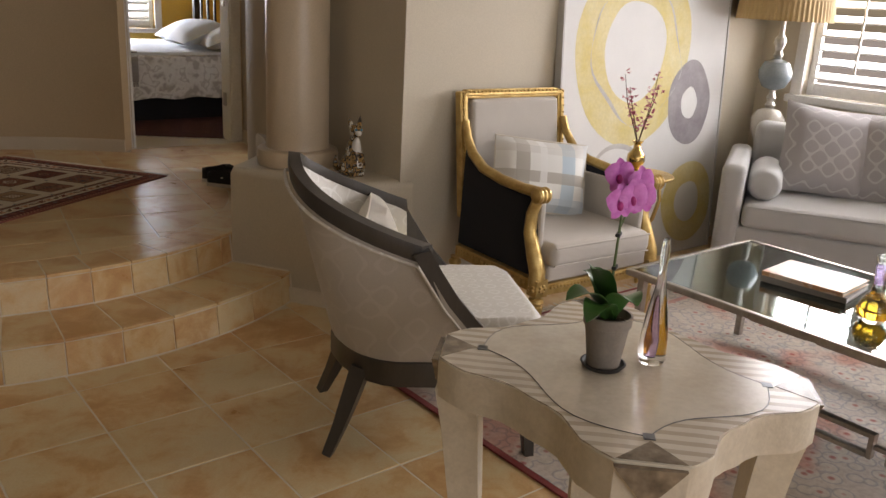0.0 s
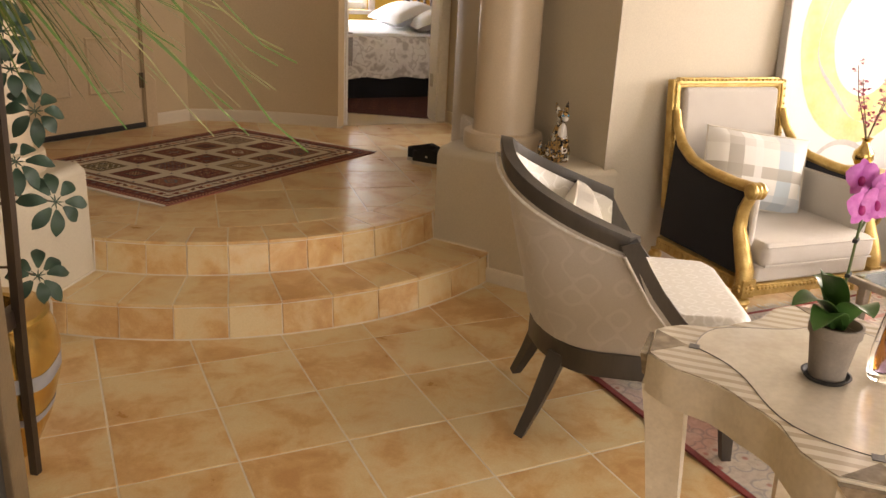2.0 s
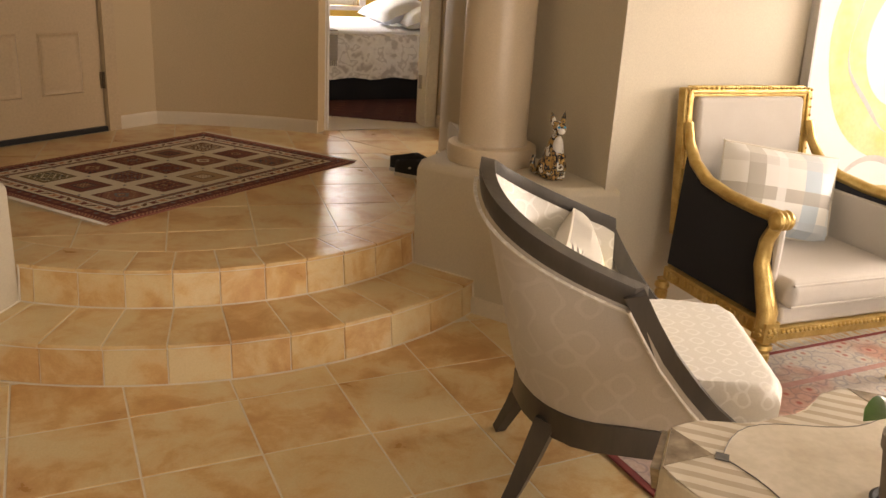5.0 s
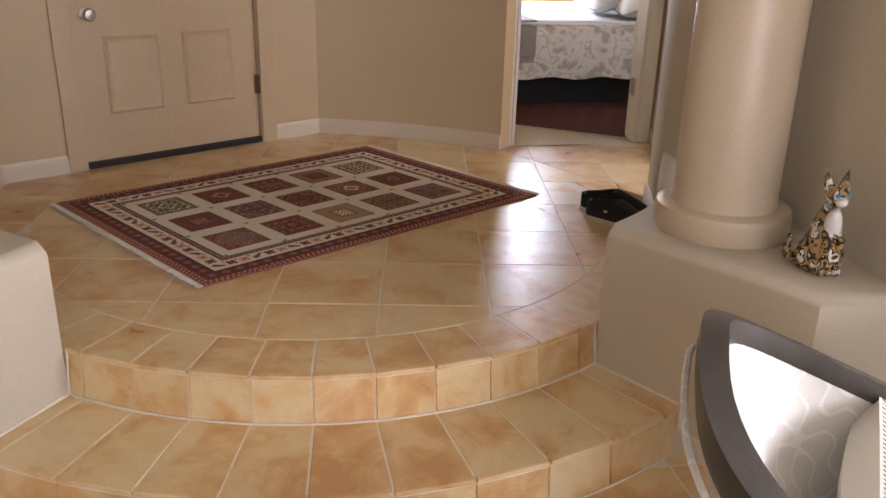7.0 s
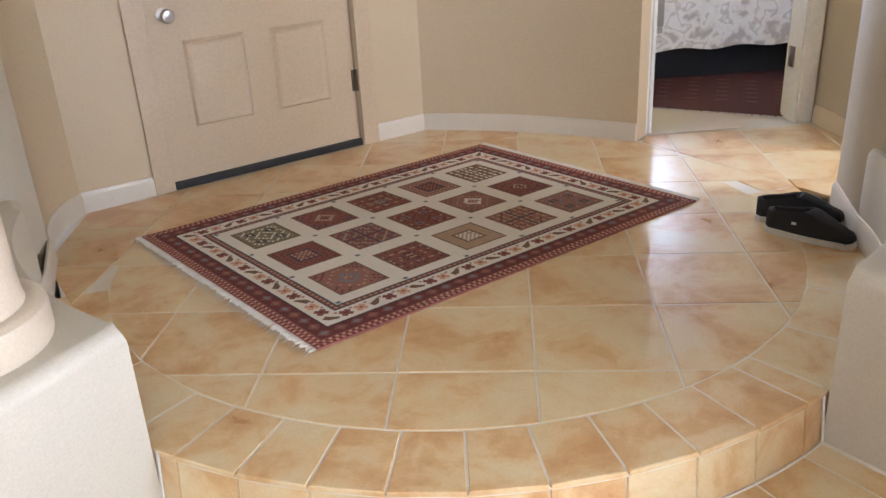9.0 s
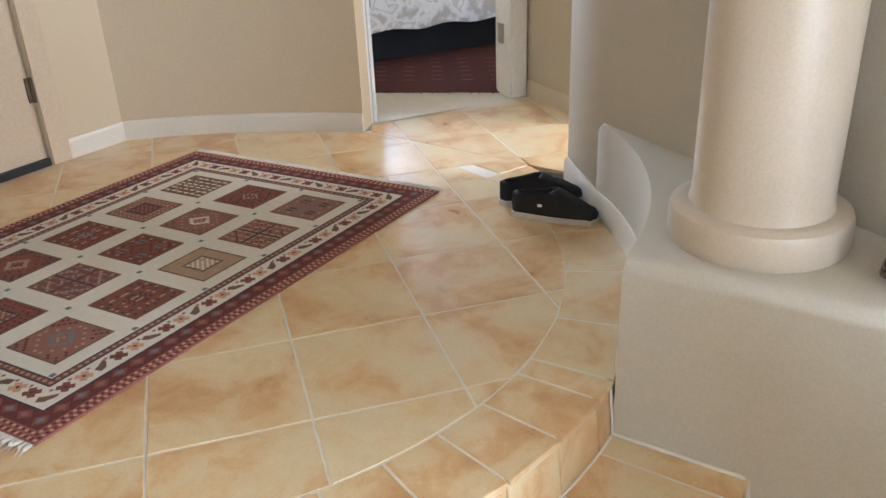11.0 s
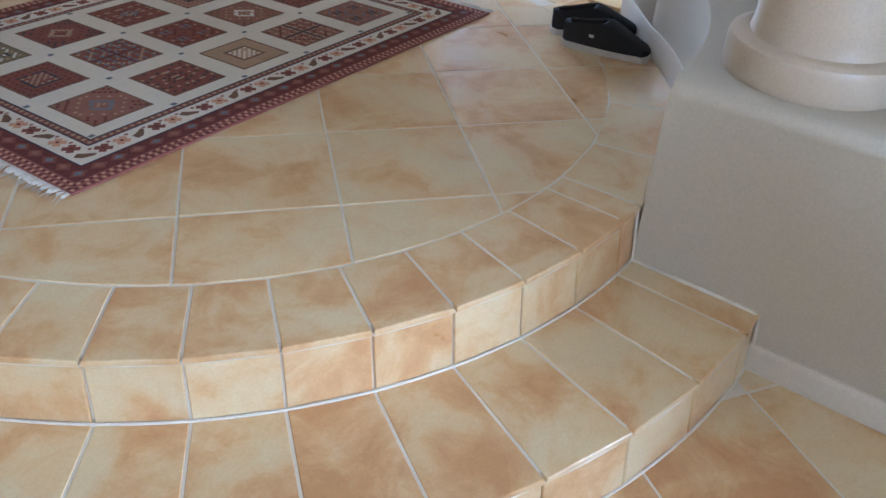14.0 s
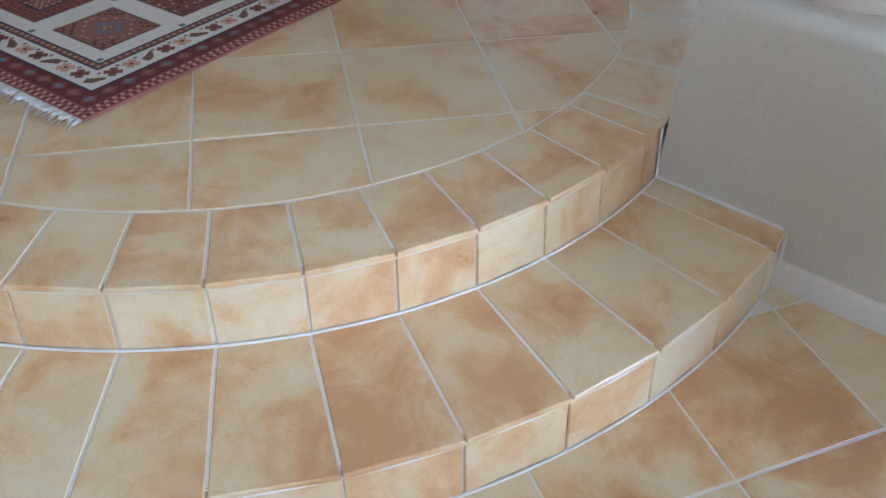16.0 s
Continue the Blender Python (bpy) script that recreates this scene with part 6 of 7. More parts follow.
# ---- painted cat figure on the ledge ----
def cat_figure(m):
    """A seated cat that faces its own -y, its tail curled round its -x side."""
    bm = bmesh.new()
    def blob(c, s, rot=(0, 0, 0), slot=0):
        made = bmesh.ops.create_icosphere(bm, subdivisions=3, radius=1.0, matrix=pose(*c, *rot) @ Matrix.Diagonal((*s, 1)))
        for f in {f for v in made["verts"] for f in v.link_faces}:
            f.material_index = slot
    lathe(bm, [(0.0, 0.0), (0.052, 0.0), (0.062, 0.012), (0.066, 0.04), (0.060, 0.085), (0.047, 0.130), (0.034, 0.165), (0.028, 0.185), (0.0, 0.195)], 32, pose(0, 0.006, 0, 6) @ Matrix.Diagonal((0.85, 1.0, 1, 1)))
    blob((0.0, -0.030, 0.125), (0.028, 0.026, 0.062), (10, 0, 0), 1)
    blob((0.0, -0.028, 0.216), (0.033, 0.036, 0.029), (14, 0, 8))
    blob((-0.004, -0.064, 0.209), (0.017, 0.015, 0.013), (0, 0, 0), 1)
    for s in (-1, 1):
        lathe(bm, [(0.016, 0.0), (0.010, 0.026), (0.0, 0.055)], 10, pose(s * 0.021, -0.014, 0.232, -8, s * 14))
        blob((s * 0.014, -0.0575, 0.224), (0.0070, 0.005, 0.0050), (0, 0, 0), 2)
        blob((s * 0.023, -0.050, 0.018), (0.016, 0.024, 0.018), (0, 0, 0), 0)
        blob((s * 0.046, 0.008, 0.042), (0.024, 0.040, 0.042))
        lathe(bm, [(0.0, 0.012), (0.014, 0.014), (0.013, 0.11), (0.0, 0.118)], 12, pose(s * 0.018, -0.044, 0, 8))
    tube(bm, [(-0.02, 0.058, 0.014), (-0.055, 0.056, 0.018), (-0.082, 0.036, 0.032), (-0.092, 0.022, 0.062), (-0.090, 0.020, 0.095)], [0.015, 0.015, 0.014, 0.012, 0.006], 10)
    return tagged(make("cat_figurine", bm, [M_CALICO, M_CERAMIC, M_EYE], None, "", True), "calico painted ceramic cat figurine on the ledge", "figurine")


M_EYE = surface("turquoise_glaze", (0.02, 0.22, 0.42), (0.03, 0.30, 0.50), 30, 0.1, relief=0.0)
M_CALICO = blotched("calico_glaze", [(0.0, (0.30, 0.16, 0.05)), (0.36, (0.025, 0.022, 0.02)), (0.44, (0.36, 0.22, 0.08)), (0.52, (0.02, 0.018, 0.016)), (0.57, (0.62, 0.58, 0.50)), (0.66, (0.10, 0.06, 0.03))], 26, 0.15, 30, 0.6)
cat_figure(None).matrix_basis = pose(0.14, -0.552, PED_TOP, 0, 0, -40) @ Matrix.Diagonal((0.86, 0.90, 0.95, 1))


# ---- gilded pot with an umbrella plant ----
def umbrella_plant(m):
    ob = thing("umbrella_plant", m, "umbrella plant in a large gold and grey painted pot", "potted plant")
    prof = [(0.0, 0.0), (0.105, 0.0), (0.115, 0.01), (0.165, 0.12), (0.200, 0.25), (0.206, 0.33), (0.196, 0.39), (0.184, 0.425), (0.188, 0.437), (0.180, 0.447), (0.128, 0.452), (0.118, 0.445), (0.118, 0.39), (0.0, 0.385)]
    part("pot", lathe(bmesh.new(), prof, 56), M_GOLDPOT, ob, "cracked gold glazed pot")
    for z0, z1, amp in ((0.255, 0.300, 0.010), (0.14, 0.165, 0.008)):
        b = bmesh.new()
        rows = []
        for dz, off in ((z0, 0), (z1, 0)):
            row = []
            for k in range(72):
                a = 2 * math.pi * k / 72
                z = dz + amp * math.sin(6 * a)
                r = np.interp(z, [0.01, 0.12, 0.25, 0.33, 0.395], [0.115, 0.165, 0.200, 0.205, 0.185]) + 0.0015
                row.append(b.verts.new((r * math.cos(a), r * math.sin(a), z)))
            rows.append(row)
        for k in range(72):
            b.faces.new((rows[0][k], rows[0][(k + 1) % 72], rows[1][(k + 1) % 72], rows[1][k]))
        part("painted_band", b, M_GREYGLAZE, ob, "grey painted band")
    part("soil", lathe(bmesh.new(), [(0.117, 0.392), (0.0, 0.40)], 24), M_SOIL, ob)
    rnd = random.Random(8)
    tips = [(0.046, -0.211, 0.896), (0.115, -0.253, 0.785), (0.063, -0.221, 0.587), (0.118, -0.20, 1.014), (0.05, -0.214, 1.215), (0.08, -0.18, 1.12), (0.047, -0.2, 1.30),
            (-0.1, -0.1, 1.25), (0.0, 0.1, 1.2), (-0.12, 0.12, 1.05), (-0.02, 0.02, 1.40), (-0.14, -0.12, 0.95)]
    tilt = Vector((-0.40, -0.72, 0.55)).to_track_quat("Z", "Y").to_matrix().to_4x4()
    for k, (x, y, z) in enumerate(tips):
        base = (0.02 * math.cos(k), 0.02 * math.sin(k), 0.39)
        mid = (x * 0.15, y * 0.15, 0.45 + (z - 0.4) * 0.7)
        part("stalk", tube(bmesh.new(), [base, mid, (x * 0.6, y * 0.6, z + 0.01), (x, y, z)], [0.006, 0.005, 0.0035, 0.0022], 6), M_TWIG, ob)
        lf = bmesh.new()
        n = 8
        for i in range(n):
            a = 2 * math.pi * i / n + rnd.uniform(-0.15, 0.15)
            l = rnd.uniform(0.070, 0.092)
            q = (0.022 * math.cos(a), 0.022 * math.sin(a), 0.004)
            leaf_blade(lf, (0, 0, 0), q, 0.004, 0.0, 2)
            leaf_blade(lf, q, (l * math.cos(a), l * math.sin(a), -0.012 - 0.026 * rnd.random()), 0.036, 0.012, 8, 0.12, 0.75, 1.5)
        thick(lf, 0.001)
        bmesh.ops.transform(lf, matrix=Matrix.Translation((x, y, z)) @ tilt @ pose(0, 0, 0, rnd.uniform(-14, 14), rnd.uniform(-14, 14)), verts=lf.verts)
        part("leaf_whorl", lf, M_DARKLEAF, ob, "whorl of dark green leaflets")


M_GOLDPOT = surface("cracked_gold_glaze", (0.50, 0.29, 0.07), (0.68, 0.44, 0.13), 9, 0.24, 0.75, grain=50, relief=0.2, coat=0.4)
M_GREYGLAZE = surface("grey_glaze", (0.22, 0.22, 0.23), (0.32, 0.32, 0.33), 14, 0.4)
M_DARKLEAF = surface("dark_leaf", (0.010, 0.034, 0.020), (0.020, 0.056, 0.032), 14, 0.55, grain=80)
POT_X, POT_Y = -2.17, 0.10
umbrella_plant(pose(POT_X, POT_Y, 0.0005))


# ---- ponytail palm near the walker, and the panel on its stand ----
def palm(m):
    ob = thing("ponytail_palm", m, "ponytail palm with long arching grassy green leaves", "potted plant")
    part("pot", lathe(bmesh.new(), [(0.0, 0.0), (0.11, 0.0), (0.14, 0.26), (0.15, 0.27), (0.15, 0.29), (0.135, 0.29), (0.13, 0.25), (0.0, 0.245)], 36), M_POTCLAY, ob, "grey clay pot")
    part("soil", lathe(bmesh.new(), [(0.130, 0.252), (0.0, 0.262)], 24), M_SOIL, ob)
    part("trunk", tube(bmesh.new(), [(0, 0, 0.25), (0.01, 0, 0.55), (0.0, 0.01, 1.0), (0.0, 0.0, 1.42)], [0.05, 0.03, 0.02, 0.022], 12), M_TWIG, ob)
    rnd = random.Random(3)
    for k in range(3):
        bm = bmesh.new()
        for i in range(56):
            a = radians(rnd.uniform(-60, 190))
            reach, drop = rnd.uniform(0.13, 0.28), rnd.uniform(0.04, 0.125)
            rise = rnd.uniform(0.02, 0.05)
            side = Vector((-math.sin(a), math.cos(a), 0))
            rows = []
            for j in range(9):
                t = j / 8
                r = reach * (1 - (1 - t) ** 1.2)
                z = 1.42 + rise * math.sin(math.pi * min(1, t * 1.15)) - drop * t ** 1.3
                w = 0.0045 * (1 - t) ** 0.6 + 0.0006
                p = Vector((r * math.cos(a), r * math.sin(a), z))
                rows.append((bm.verts.new(p - side * w / 2), bm.verts.new(p + side * w / 2 + Vector((0, 0, 0.001)))))
            for u, v in zip(rows, rows[1:]):
                bm.faces.new((u[0], u[1], v[1], v[0]))
        tagged(part("leaf_tuft", bm, (M_GRASS, M_GRASS2, M_GRASS)[k], ob, "tuft of narrow arching leaves"), kind="stuff")


M_GRASS = surface("palm_leaf", (0.055, 0.13, 0.025), (0.10, 0.20, 0.045), 8, 0.45, grain=60)
M_GRASS2 = surface("palm_leaf_dry", (0.16, 0.19, 0.06), (0.26, 0.26, 0.10), 8, 0.5, grain=60)
palm(pose(-3.03, -1.54, 0.0005))


def plant_stand(m):
    ob = thing("plant_pole", m, "dark brown wooden support pole beside the plant pot", "pole")
    part("pole", tube(bmesh.new(), [(0, 0, 0), (-0.012, -0.03, 0.4), (-0.035, -0.095, 0.80), (-0.05, -0.14, 1.35)], 0.016, 4), M_ESPRESSO, ob)
    part("cross_bar", boxed((-0.10, -0.075, 0.50), (0.22, 0.03, 0.05), 0.004, 2, Matrix.Rotation(radians(32), 4, "Z")), M_ESPRESSO, ob)


def fire_screen(m):
    """A framed dark panel on two feet; origin under its right edge, the panel along -x."""
    ob = thing("standing_screen", m, "black panel in a wide bronze-beige frame on feet", "screen")
    for x in (-0.035, -0.665):
        part("frame_side", boxed((x, 0, 0.53), (0.07, 0.035, 0.90), 0.006), M_BEIGEFRAME, ob)
        part("foot", boxed((x, 0, 0.04), (0.05, 0.24, 0.08), 0.01), M_ESPRESSO, ob)
    for z in (0.115, 0.945):
        part("frame_rail", boxed((-0.35, 0, z), (0.558, 0.035, 0.07), 0.006), M_BEIGEFRAME, ob)
    part("panel", boxed((-0.35, 0.004, 0.53), (0.56, 0.012, 0.76)), M_BLACKPAINT, ob, "black glossy panel")


M_ESPRESSO = surface("espresso_wood", (0.022, 0.014, 0.010), (0.045, 0.030, 0.020), 12, 0.4, grain=90, stretch=(1, 1, 0.2))
M_BEIGEFRAME = surface("bronze_beige_frame", (0.11, 0.075, 0.042), (0.17, 0.12, 0.07), 9, 0.4, 0.2)
plant_stand(pose(-2.165, -0.095, 0.0005))
fire_screen(pose(-2.478, -0.602, 0.0005, 0, 0, 38))


# ---- bedroom ----
def bedroom_rug():
    ob = thing("bedroom_rug", BED @ pose(0.0, 0.0, 0.0), "dark maroon patterned rug with pale fringe", "rug")
    pts = [(0.12, 0.66), (0.92, 0.13), (2.05, 0.30), (2.05, 2.9), (-1.0, 2.9), (-1.0, 1.2)]
    part("wool_field", prism(bmesh.new(), pts, -0.001, 0.009, 0.002), M_MAROON, ob)
    row = bmesh.new()
    for i in range(7):
        for j in range(6):
            x, y = 0.10 + i * 0.13 + 0.04 * j, 0.95 - i * 0.085 + 0.09 * j
            flat(row, [(x, y), (x + 0.05, y - 0.032), (x + 0.054, y - 0.026), (x + 0.004, y + 0.006)], 0.0098)
    part("dash_motif", row, W_ROSE, ob, "rows of small rose dashes", False)["kind"] = "stuff"
    tagged(part("fringe", fringe(bmesh.new(), (0.92, 0.13), (0.12, 0.66), (-0.55, -0.83), 0.03, 70, 9, 0.005), M_FRINGE, ob, "pale fringe", False), kind="stuff")


M_MAROON = surface("maroon_wool", (0.055, 0.010, 0.012), (0.085, 0.016, 0.018), 20, 0.95, grain=300, relief=0.5)
bedroom_rug()


def bed():
    ob = thing("bed", BED @ Matrix.Diagonal((1, 1, 0.91, 1)), "made bed with leaf-print comforter and dark base", "bed")
    x0, x1, y0, y1 = -0.55, 1.55, 1.10, 2.65
    part("base", boxed(((x0 + x1) / 2, (y0 + y1) / 2 + 0.03, 0.135), (x1 - x0 - 0.06, y1 - y0 - 0.10, 0.25), 0.01), M_BLACKCLOTH, ob, "black bed base")
    part("mattress", boxed(((x0 + x1) / 2, (y0 + y1) / 2 + 0.02, 0.40), (x1 - x0 - 0.02, y1 - y0 - 0.04, 0.28), 0.05, 3), M_SHEET, ob)
    drop = bmesh.new()
    n = 40
    rows = []
    for z, out in ((0.585, 0.03), (0.57, -0.004), (0.50, -0.018), (0.40, -0.024), (0.30, -0.03), (0.215, -0.035)):
        rows.append([drop.verts.new((x0 - 0.02 + (x1 - x0 - 0.05) * i / n, y0 + out + 0.008 * math.sin(i * 1.3 + z * 9) * (0.6 - z), z + 0.010 * math.sin(i * 0.9) * (z < 0.25))) for i in range(n + 1)])
    for a, b in zip(rows, rows[1:]):
        for i in range(n):
            drop.faces.new((a[i], b[i], b[i + 1], a[i + 1]))
    ex = bmesh.ops.extrude_face_region(drop, geom=list(drop.faces))
    bmesh.ops.translate(drop, vec=(0, 0.02, 0), verts=[v for v in ex["geom"] if isinstance(v, bmesh.types.BMVert)])
    bmesh.ops.recalc_face_normals(drop, faces=list(drop.faces))
    part("comforter_side", drop, M_LEAFPRINT, ob, "grey and cream leaf print comforter")
    top = boxed(((x0 + x1) / 2 - 0.04, (y0 + y1) / 2 + 0.02, 0.575), (x1 - x0 - 0.05, y1 - y0 - 0.03, 0.07), 0.03, 3)
    part("comforter_top", top, M_COMFTOP, ob, "pale folded-back comforter")
    head = bmesh.new()
    for y in (y0 + 0.0, y1 - 0.02):
        box(head, (x1 + 0.06, y, 0.62), (0.06, 0.06, 1.24), None, 0.01)
    for z in (0.62, 1.18):
        box(head, (x1 + 0.06, (y0 + y1) / 2, z), (0.04, y1 - y0 - 0.09, 0.06), None, 0.008)
    part("headboard", head, M_ESPRESSO, ob, "dark slatted headboard")
    for k in range(9):
        part("spindle", boxed((x1 + 0.06, y0 + 0.14 + k * 0.158, 0.90), (0.02, 0.035, 0.50), 0.004), M_ESPRESSO, ob)
    return ob


M_SHEET = surface("white_sheet", (0.66, 0.67, 0.70), (0.72, 0.73, 0.76), 4, 0.85, grain=300)
M_LEAFPRINT = blotched("leaf_print_cotton", [(0.38, (0.46, 0.42, 0.40)), (0.45, (0.70, 0.67, 0.65)), (0.54, (0.76, 0.74, 0.72)), (0.59, (0.52, 0.48, 0.46)), (0.64, (0.74, 0.72, 0.70))], 10, 0.85, 200, 0.0, "LINEAR")
M_COMFTOP = surface("pale_blue_white_cotton", (0.74, 0.76, 0.80), (0.80, 0.82, 0.85), 7, 0.85, grain=300)
M_THROW = striped("grey_woven_throw", (0.30, 0.28, 0.28), (0.36, 0.34, 0.34), "Z", 0.012, 0.5, 0.9)
bed()


def bed_pillow(m, w, d, h):
    ob = thing("bed_pillow", m, "plump white cotton bed pillow", "pillow", "pillows on the bed")
    part("case", tufted(w, d, h, 0.8), M_SHEET, ob)


bed_pillow(BED @ pose(1.30, 1.36, 0.665, 70, 0, 80), 0.60, 0.40, 0.17)
bed_pillow(BED @ pose(1.17, 1.62, 0.685, 66, 0, 84), 0.60, 0.40, 0.17)
bed_pillow(BED @ pose(1.32, 2.2, 0.665, 70, 0, 90), 0.60, 0.40, 0.17)


def throw_blanket():
    ob = thing("throw_blanket", BED @ Matrix.Diagonal((1, 1, 0.912, 1)), "grey woven throw with tassels over the bed edge", "blanket")
    part("cloth", boxed((0.30, 1.045, 0.475), (0.34, 0.016, 0.21), 0.004), M_THROW, ob)
    part("cloth_top", boxed((0.30, 1.42, 0.617), (0.34, 0.76, 0.012), 0.004), M_THROW, ob)
    t = bmesh.new()
    for i in range(24):
        box(t, (0.138 + i * 0.014, 1.045, 0.348), (0.007, 0.008, 0.042))
    tagged(part("tassels", t, M_THROW, ob, "grey tassel fringe", False), kind="stuff")


throw_blanket()


# ---- tiles, piece by piece ----
def clip(poly, px, py, nx, ny):
    """Keep the side of a line through (px, py) to which (nx, ny) points."""
    out = []
    for i, a in enumerate(poly):
        b = poly[(i + 1) % len(poly)]
        da, db = (a[0] - px) * nx + (a[1] - py) * ny, (b[0] - px) * nx + (b[1] - py) * ny
        if da >= 0:
            out.append(a)
        if da * db < 0:
            s = da / (da - db)
            out.append((a[0] + s * (b[0] - a[0]), a[1] + s * (b[1] - a[1])))
    return out


def shrunk(poly, by):
    """A convex polygon with every edge moved inwards."""
    out = list(poly)
    n = len(poly)
    for i in range(n):
        (ax, ay), (bx, by_) = poly[i], poly[(i + 1) % n]
        l = math.hypot(bx - ax, by_ - ay)
        if l < 1e-6:
            continue
        nx, ny = -(by_ - ay) / l, (bx - ax) / l
        out = clip(out, ax + nx * by, ay + ny * by, nx, ny)
        if len(out) < 3:
            return []
    clean = []
    for p in out:
        if not clean or math.hypot(p[0] - clean[-1][0], p[1] - clean[-1][1]) > 1e-4:
            clean.append(p)
    return clean


def size_of(poly):
    return 0.5 * sum(a[0] * b[1] - b[0] * a[1] for a, b in zip(poly, poly[1:] + poly[:1]))


def slab(poly, depth, ease=0.0022):
    """Vertices and faces of a tile with an eased edge, its face at height 0."""
    inner = shrunk(poly, ease)
    n = len(poly)
    if len(inner) != n:
        inner = [(p[0] * 0.985, p[1] * 0.985) for p in poly]
    vs = [(x, y, -depth) for x, y in poly] + [(x, y, -ease) for x, y in poly] + [(x, y, 0) for x, y in inner]
    fs = [tuple(range(2 * n, 3 * n))]
    for i in range(n):
        j = (i + 1) % n
        fs += [(i, j, n + j, n + i), (n + i, n + j, 2 * n + j, 2 * n + i)]
    return vs, fs


def tile_mesh(vs, fs):
    me = bpy.data.meshes.new("tile")
    me.from_pydata(vs, [], fs)
    me.materials.append(M_TILE)
    return me


def piece(me, m, parent):
    ob = new("tile", me)
    ob.parent = parent
    ob.matrix_basis = m
    return ob


def lay(parent, region, angle, pitch, origin, z, keep, grout=0.0045):
    """Square tiles over a convex region; those that keep(x, y) refuses are returned for a joined rest."""
    c, s = math.cos(radians(angle)), math.sin(radians(angle))
    h = pitch / 2
    whole = tile_mesh(*slab(shrunk([(-h, -h), (h, -h), (h, h), (-h, h)], grout / 2), 0.012))
    rest = []
    xs, ys = [p[0] for p in region], [p[1] for p in region]
    reach = int(max(max(xs) - min(xs), max(ys) - min(ys)) * 1.5 / pitch) + 3
    mx, my = sum(xs) / len(xs), sum(ys) / len(ys)
    i0 = round(((mx - origin[0]) * c + (my - origin[1]) * s) / pitch)
    j0 = round((-(mx - origin[0]) * s + (my - origin[1]) * c) / pitch)
    for i in range(i0 - reach, i0 + reach):
        for j in range(j0 - reach, j0 + reach):
            a, b = (i + 0.5) * pitch, (j + 0.5) * pitch
            x, y = origin[0] + a * c - b * s, origin[1] + a * s + b * c
            quad = [(x + u * c - v * s, y + u * s + v * c) for u, v in ((-h, -h), (h, -h), (h, h), (-h, h))]
            cut = quad
            for k, p in enumerate(region):
                q = region[(k + 1) % len(region)]
                cut = clip(cut, p[0], p[1], -(q[1] - p[1]), q[0] - p[0])
                if len(cut) < 3:
                    break
            if len(cut) < 3 or size_of(cut) < 0.0006:
                continue
            turn = random.choice((0, 90, 180, 270))
            if not keep(x, y):
                rest.append((cut, x, y))
            elif size_of(cut) > 0.999 * pitch * pitch:
                piece(whole, pose(x, y, z + random.uniform(-0.0004, 0.0004), 0, 0, angle + turn), parent)
            else:
                small = shrunk(cut, grout / 2)
                if len(small) >= 3 and size_of(small) > 0.0004:
                    gx, gy = sum(p[0] for p in small) / len(small), sum(p[1] for p in small) / len(small)
                    piece(tile_mesh(*slab([(p[0] - gx, p[1] - gy) for p in small], 0.012)), pose(gx, gy, z), parent)
    return rest


def joined(name, rest, z, parent, label):
    vs, fs = [], []
    for cut, x, y in rest:
        small = shrunk(cut, 0.00225)
        if len(small) < 3:
            continue
        v, f = slab([(p[0] - x, p[1] - y) for p in small], 0.012)
        n = len(vs)
        vs += [(a + x, b + y, c + z) for a, b, c in v]
        fs += [tuple(k + n for k in g) for g in f]
    if vs:
        me = tile_mesh(vs, fs)
        ob = new(name, me)
        ob.parent = parent
        tagged(ob, label, "", "", "stuff")


setting_of = {o.name: o for o in scene.objects}
living, entry, step = setting_of["floor_living"], setting_of["floor_entry"], setting_of["step"]

# living room: square to its walls
around = in_room([(-6.15, -5.55), (2.72, -5.55), (2.72, 0.9), (-6.15, 0.9)])
LIVING_ANGLE, LIVING_PITCH, LIVING_ORIGIN = -31.8, 0.3385, (-1.495, -0.685)
to_room = ROOM.inverted()


def open_floor(x, y):
    p = to_room @ Vector((x, y, 0))
    return math.hypot(x - CX, y - CY) > 1.5 and p.y < (0.75 if -2.7 < p.x < 0.1 else 0.2)


near = lambda x, y: open_floor(x, y) and (x + 1.4) ** 2 + (y + 0.9) ** 2 < 2.1 ** 2
rest = lay(living, around, LIVING_ANGLE, LIVING_PITCH, LIVING_ORIGIN, LOW, near)
joined("floor_tiles", [r for r in rest if open_floor(r[1], r[2])], LOW, living, "glazed terracotta floor tiles")

# entry: diagonal field inside a border of small tiles
ENTRY_ANGLE, ENTRY_PITCH, ENTRY_ORIGIN = -40.6, 0.347, (-0.455, 0.507)
BORDER = 1.138
front = lambda x, y: y < (1.75 if x < -0.6 else 0.98 - 0.09 * x)
lay(entry, arc(0, 357, BORDER - 0.0005, 119), ENTRY_ANGLE, ENTRY_PITCH, ENTRY_ORIGIN, TOP, front)
back = [(1.15, 0.40), (1.24, 1.62)] + curve_r[-2:0:-1] + [(0.68, 2.54), (-0.97, 2.54), (-1.23, 2.12), (-1.30, 0.40)]
lay(entry, back, ENTRY_ANGLE, ENTRY_PITCH, ENTRY_ORIGIN, TOP, lambda x, y: not front(x, y))
alcove = [(1.155, 0.50), (1.75, 0.30), (2.0, 1.25), (1.33, 1.68), (1.245, 1.62)]
lay(entry, alcove, ENTRY_ANGLE, ENTRY_PITCH, ENTRY_ORIGIN, TOP, lambda x, y: True)
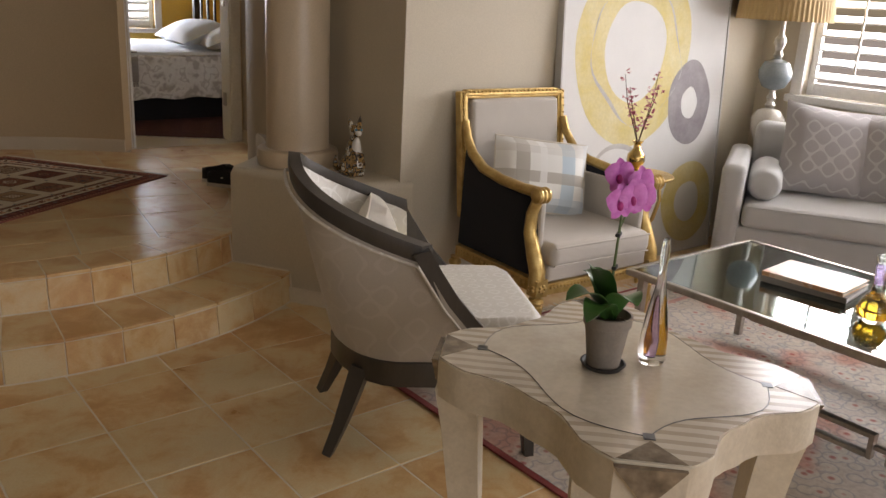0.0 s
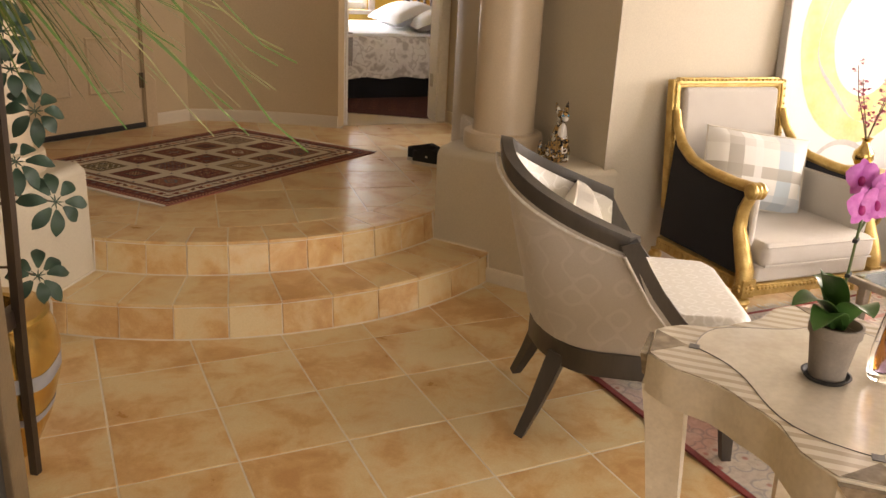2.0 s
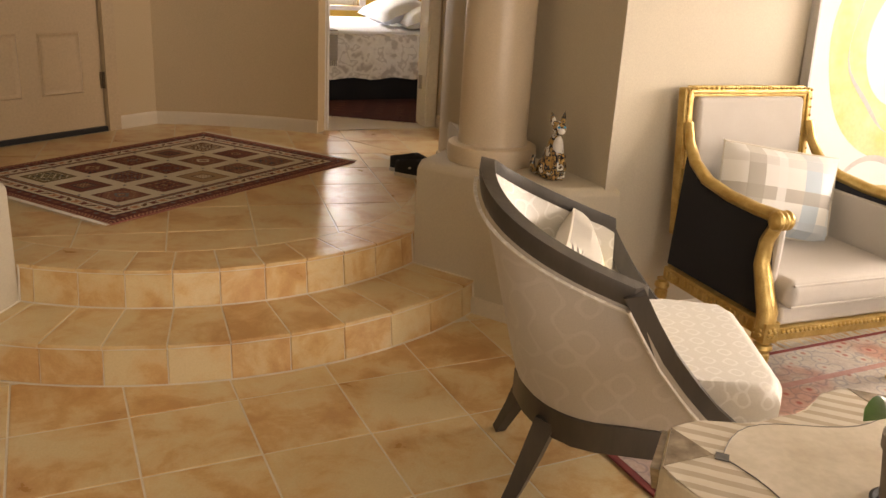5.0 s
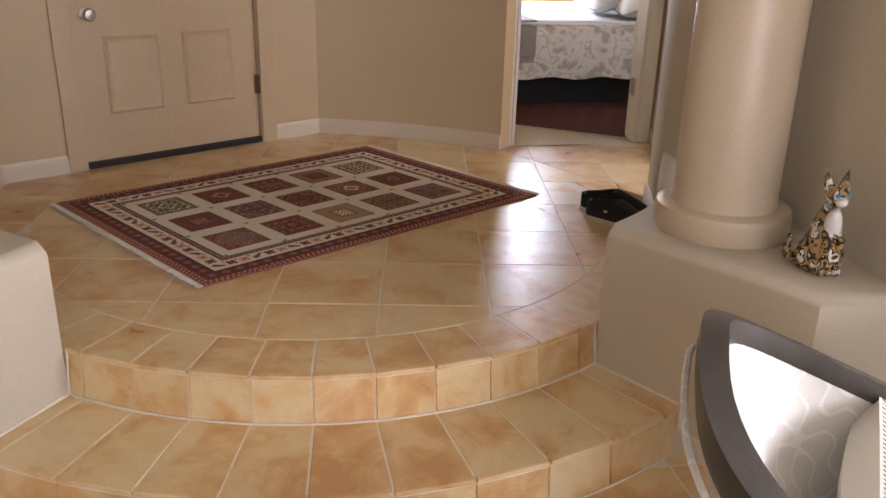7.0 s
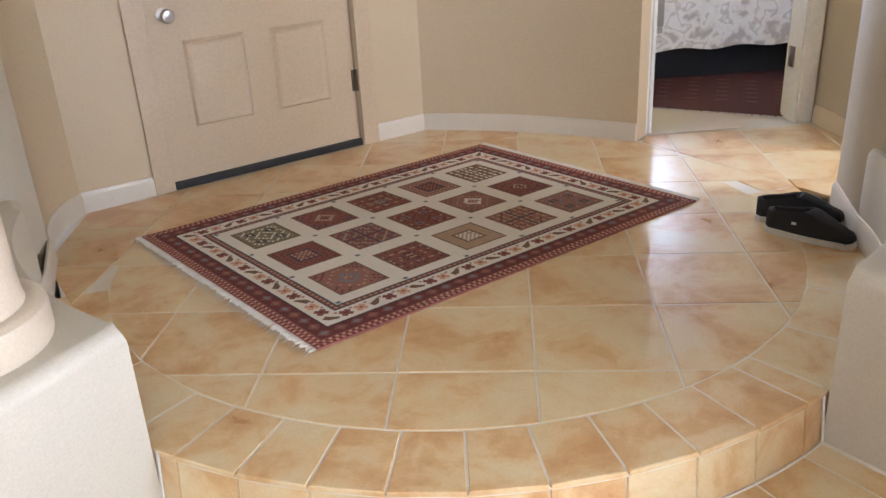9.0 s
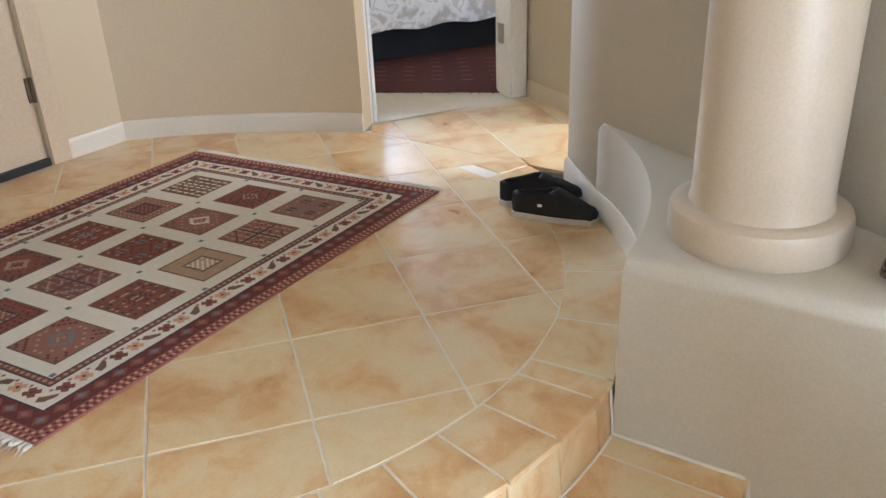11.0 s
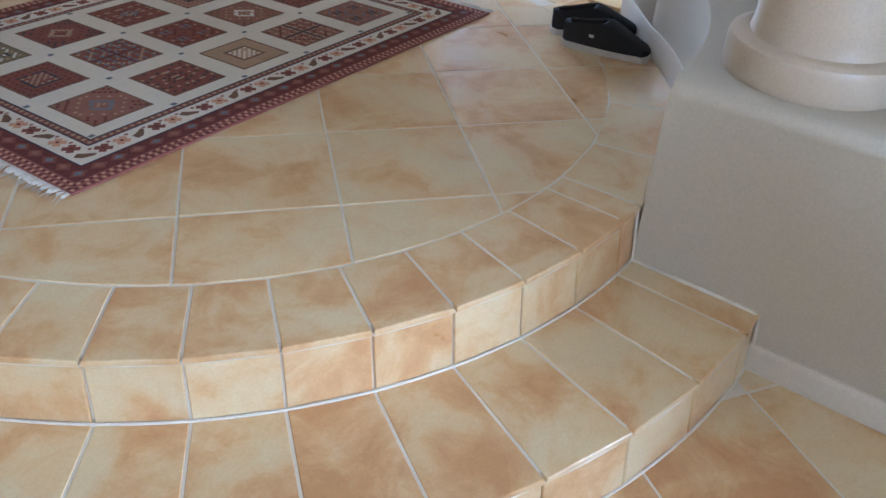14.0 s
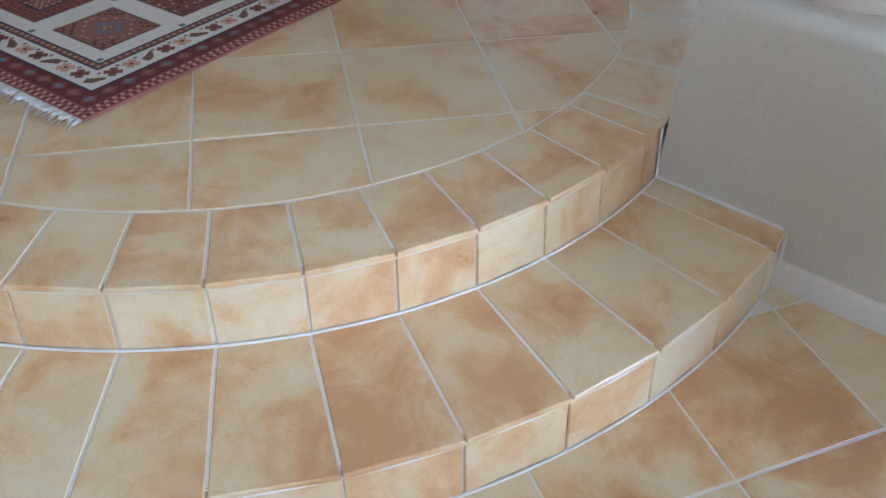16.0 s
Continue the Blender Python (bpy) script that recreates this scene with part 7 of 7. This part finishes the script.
lay(entry, [(1.046, 0.868), (1.178, 0.815), (1.205, 1.16), (1.127, 1.157)], ENTRY_ANGLE, ENTRY_PITCH, ENTRY_ORIGIN, TOP + 0.0009, front)
G = 0.0045


def sector(a0, a1, r0, r1, grout=G):
    """A flat-fronted tile between two joints of an arc."""
    d0, d1 = math.degrees(grout / 2 / r1), math.degrees(grout / 2 / r0)
    pts = [(r1, a0 + d0), (r1, a1 - d0), (r0 + grout / 2, a1 - d1), (r0 + grout / 2, a0 + d1)]
    return [(CX + r * math.cos(radians(a)), CY + r * math.sin(radians(a))) for r, a in pts]


def centred(poly, z, parent, depth=0.012):
    gx, gy = sum(p[0] for p in poly) / len(poly), sum(p[1] for p in poly) / len(poly)
    q = [(p[0] - gx, p[1] - gy) for p in poly]
    piece(tile_mesh(*slab(q if size_of(q) > 0 else q[::-1], depth)), pose(gx, gy, z), parent)


LEAN = 0.014   # the risers stand out a little at their feet


def riser(a0, a1, r, z0, z1, parent):
    """A flat tile standing between two joints of a step."""
    r += LEAN / 2
    p, q = [Vector((CX + r * math.cos(radians(a)), CY + r * math.sin(radians(a)))) for a in (a0, a1)]
    w, mid = (q - p).length, (p + q) / 2
    h = z1 - z0
    vs, fs = slab([(-w / 2 + G / 2, -h / 2 + G / 2), (w / 2 - G / 2, -h / 2 + G / 2), (w / 2 - G / 2, h / 2 - G / 2), (-w / 2 + G / 2, h / 2 - G / 2)], 0.012)
    turn = math.degrees(math.atan2(q.y - p.y, q.x - p.x))
    lean = math.degrees(math.atan2(LEAN, h))
    piece(tile_mesh(vs, fs), pose(mid.x, mid.y, (z0 + z1) / 2, 90 - lean, 0, turn), parent)


def riser_bed(r, z0, z1, a0=199.0, a1=275.0, n=110):
    """Grout behind a course of risers, leaning as they do."""
    lo, li = arc(a0, a1, r + LEAN, n), arc(a0, a1, r - 0.05, n)
    hi = arc(a0, a1, r, n)
    return loft([[(*lo[i], z0), (*hi[i], z1), (*li[i], z1), (*li[i], z0)] for i in range(n + 1)], True)


setting("riser_grout_upper", riser_bed(RAD - 0.0135, MID - 0.004, TOP - 0.004), M_GROUT, "sandy grout behind the upper risers", "step")
setting("riser_grout_lower", riser_bed(1.6485, LOW - 0.004, MID - 0.004), M_GROUT, "sandy grout behind the lower risers", "step")
def bead(pts):
    return tube(bmesh.new(), pts, 0.0045, 6)


for side in (lambda p: p, lambda p: [(*mirrored([(x, y)])[0], z) for x, y, z in p]):
    # along the pedestal's foot and corner
    setting("trim", bead(side([(-0.0165, 0.005, TOP - 0.004), (-0.0165, -0.008, MID + 0.004), (-0.016, -0.300, MID + 0.002), (-0.016, -0.316, MID - 0.008), (-0.016, -0.328, 0.004)])), M_GROUT, "pale grout bead where the steps meet the pedestal", "trim", True)
for r, z in ((RAD - 0.0055, TOP - 0.0130), (RAD + LEAN - 0.0075, MID + 0.001), (1.6580, MID - 0.0130), (1.6555 + LEAN - 0.0005, LOW + 0.001)):
    line = tube(bmesh.new(), [(x, y, z) for x, y in arc(199.5, 271.8, r, 80)], 0.0034, 6)
    setting("trim", line, M_GROUT, "pale grout line along the curved step", "trim", True)
JOINTS = [201.6] + [240.4 + 7.1 * k for k in range(-5, 5)] + [272.9]
for a0, a1 in zip(JOINTS, JOINTS[1:]):
    if 204.0 < a0 < 268.0:
        centred(sector(a0, a1, BORDER, RAD), TOP, entry)
    riser(199.5 if a0 == JOINTS[0] else a0, 275.0 if a1 == JOINTS[-1] else a1, RAD - 0.008, MID, TOP - 0.003, entry)
    centred(sector(a0, a1, RAD - 0.0125, 1.663), MID, step)
    riser(a0, a1, 1.655, LOW, MID - 0.004, step)
edge = [268.8, 272.4, 282.8, 296.1, 309.4, 322.7, 336.8]
left_edge = [159.0, 172.3, 185.6, 198.3, 204.9]
for a0, a1 in list(zip(edge, edge[1:])) + list(zip(left_edge, left_edge[1:])):
    centred(sector(a0, a1, BORDER, RAD), TOP - 0.0008, entry)
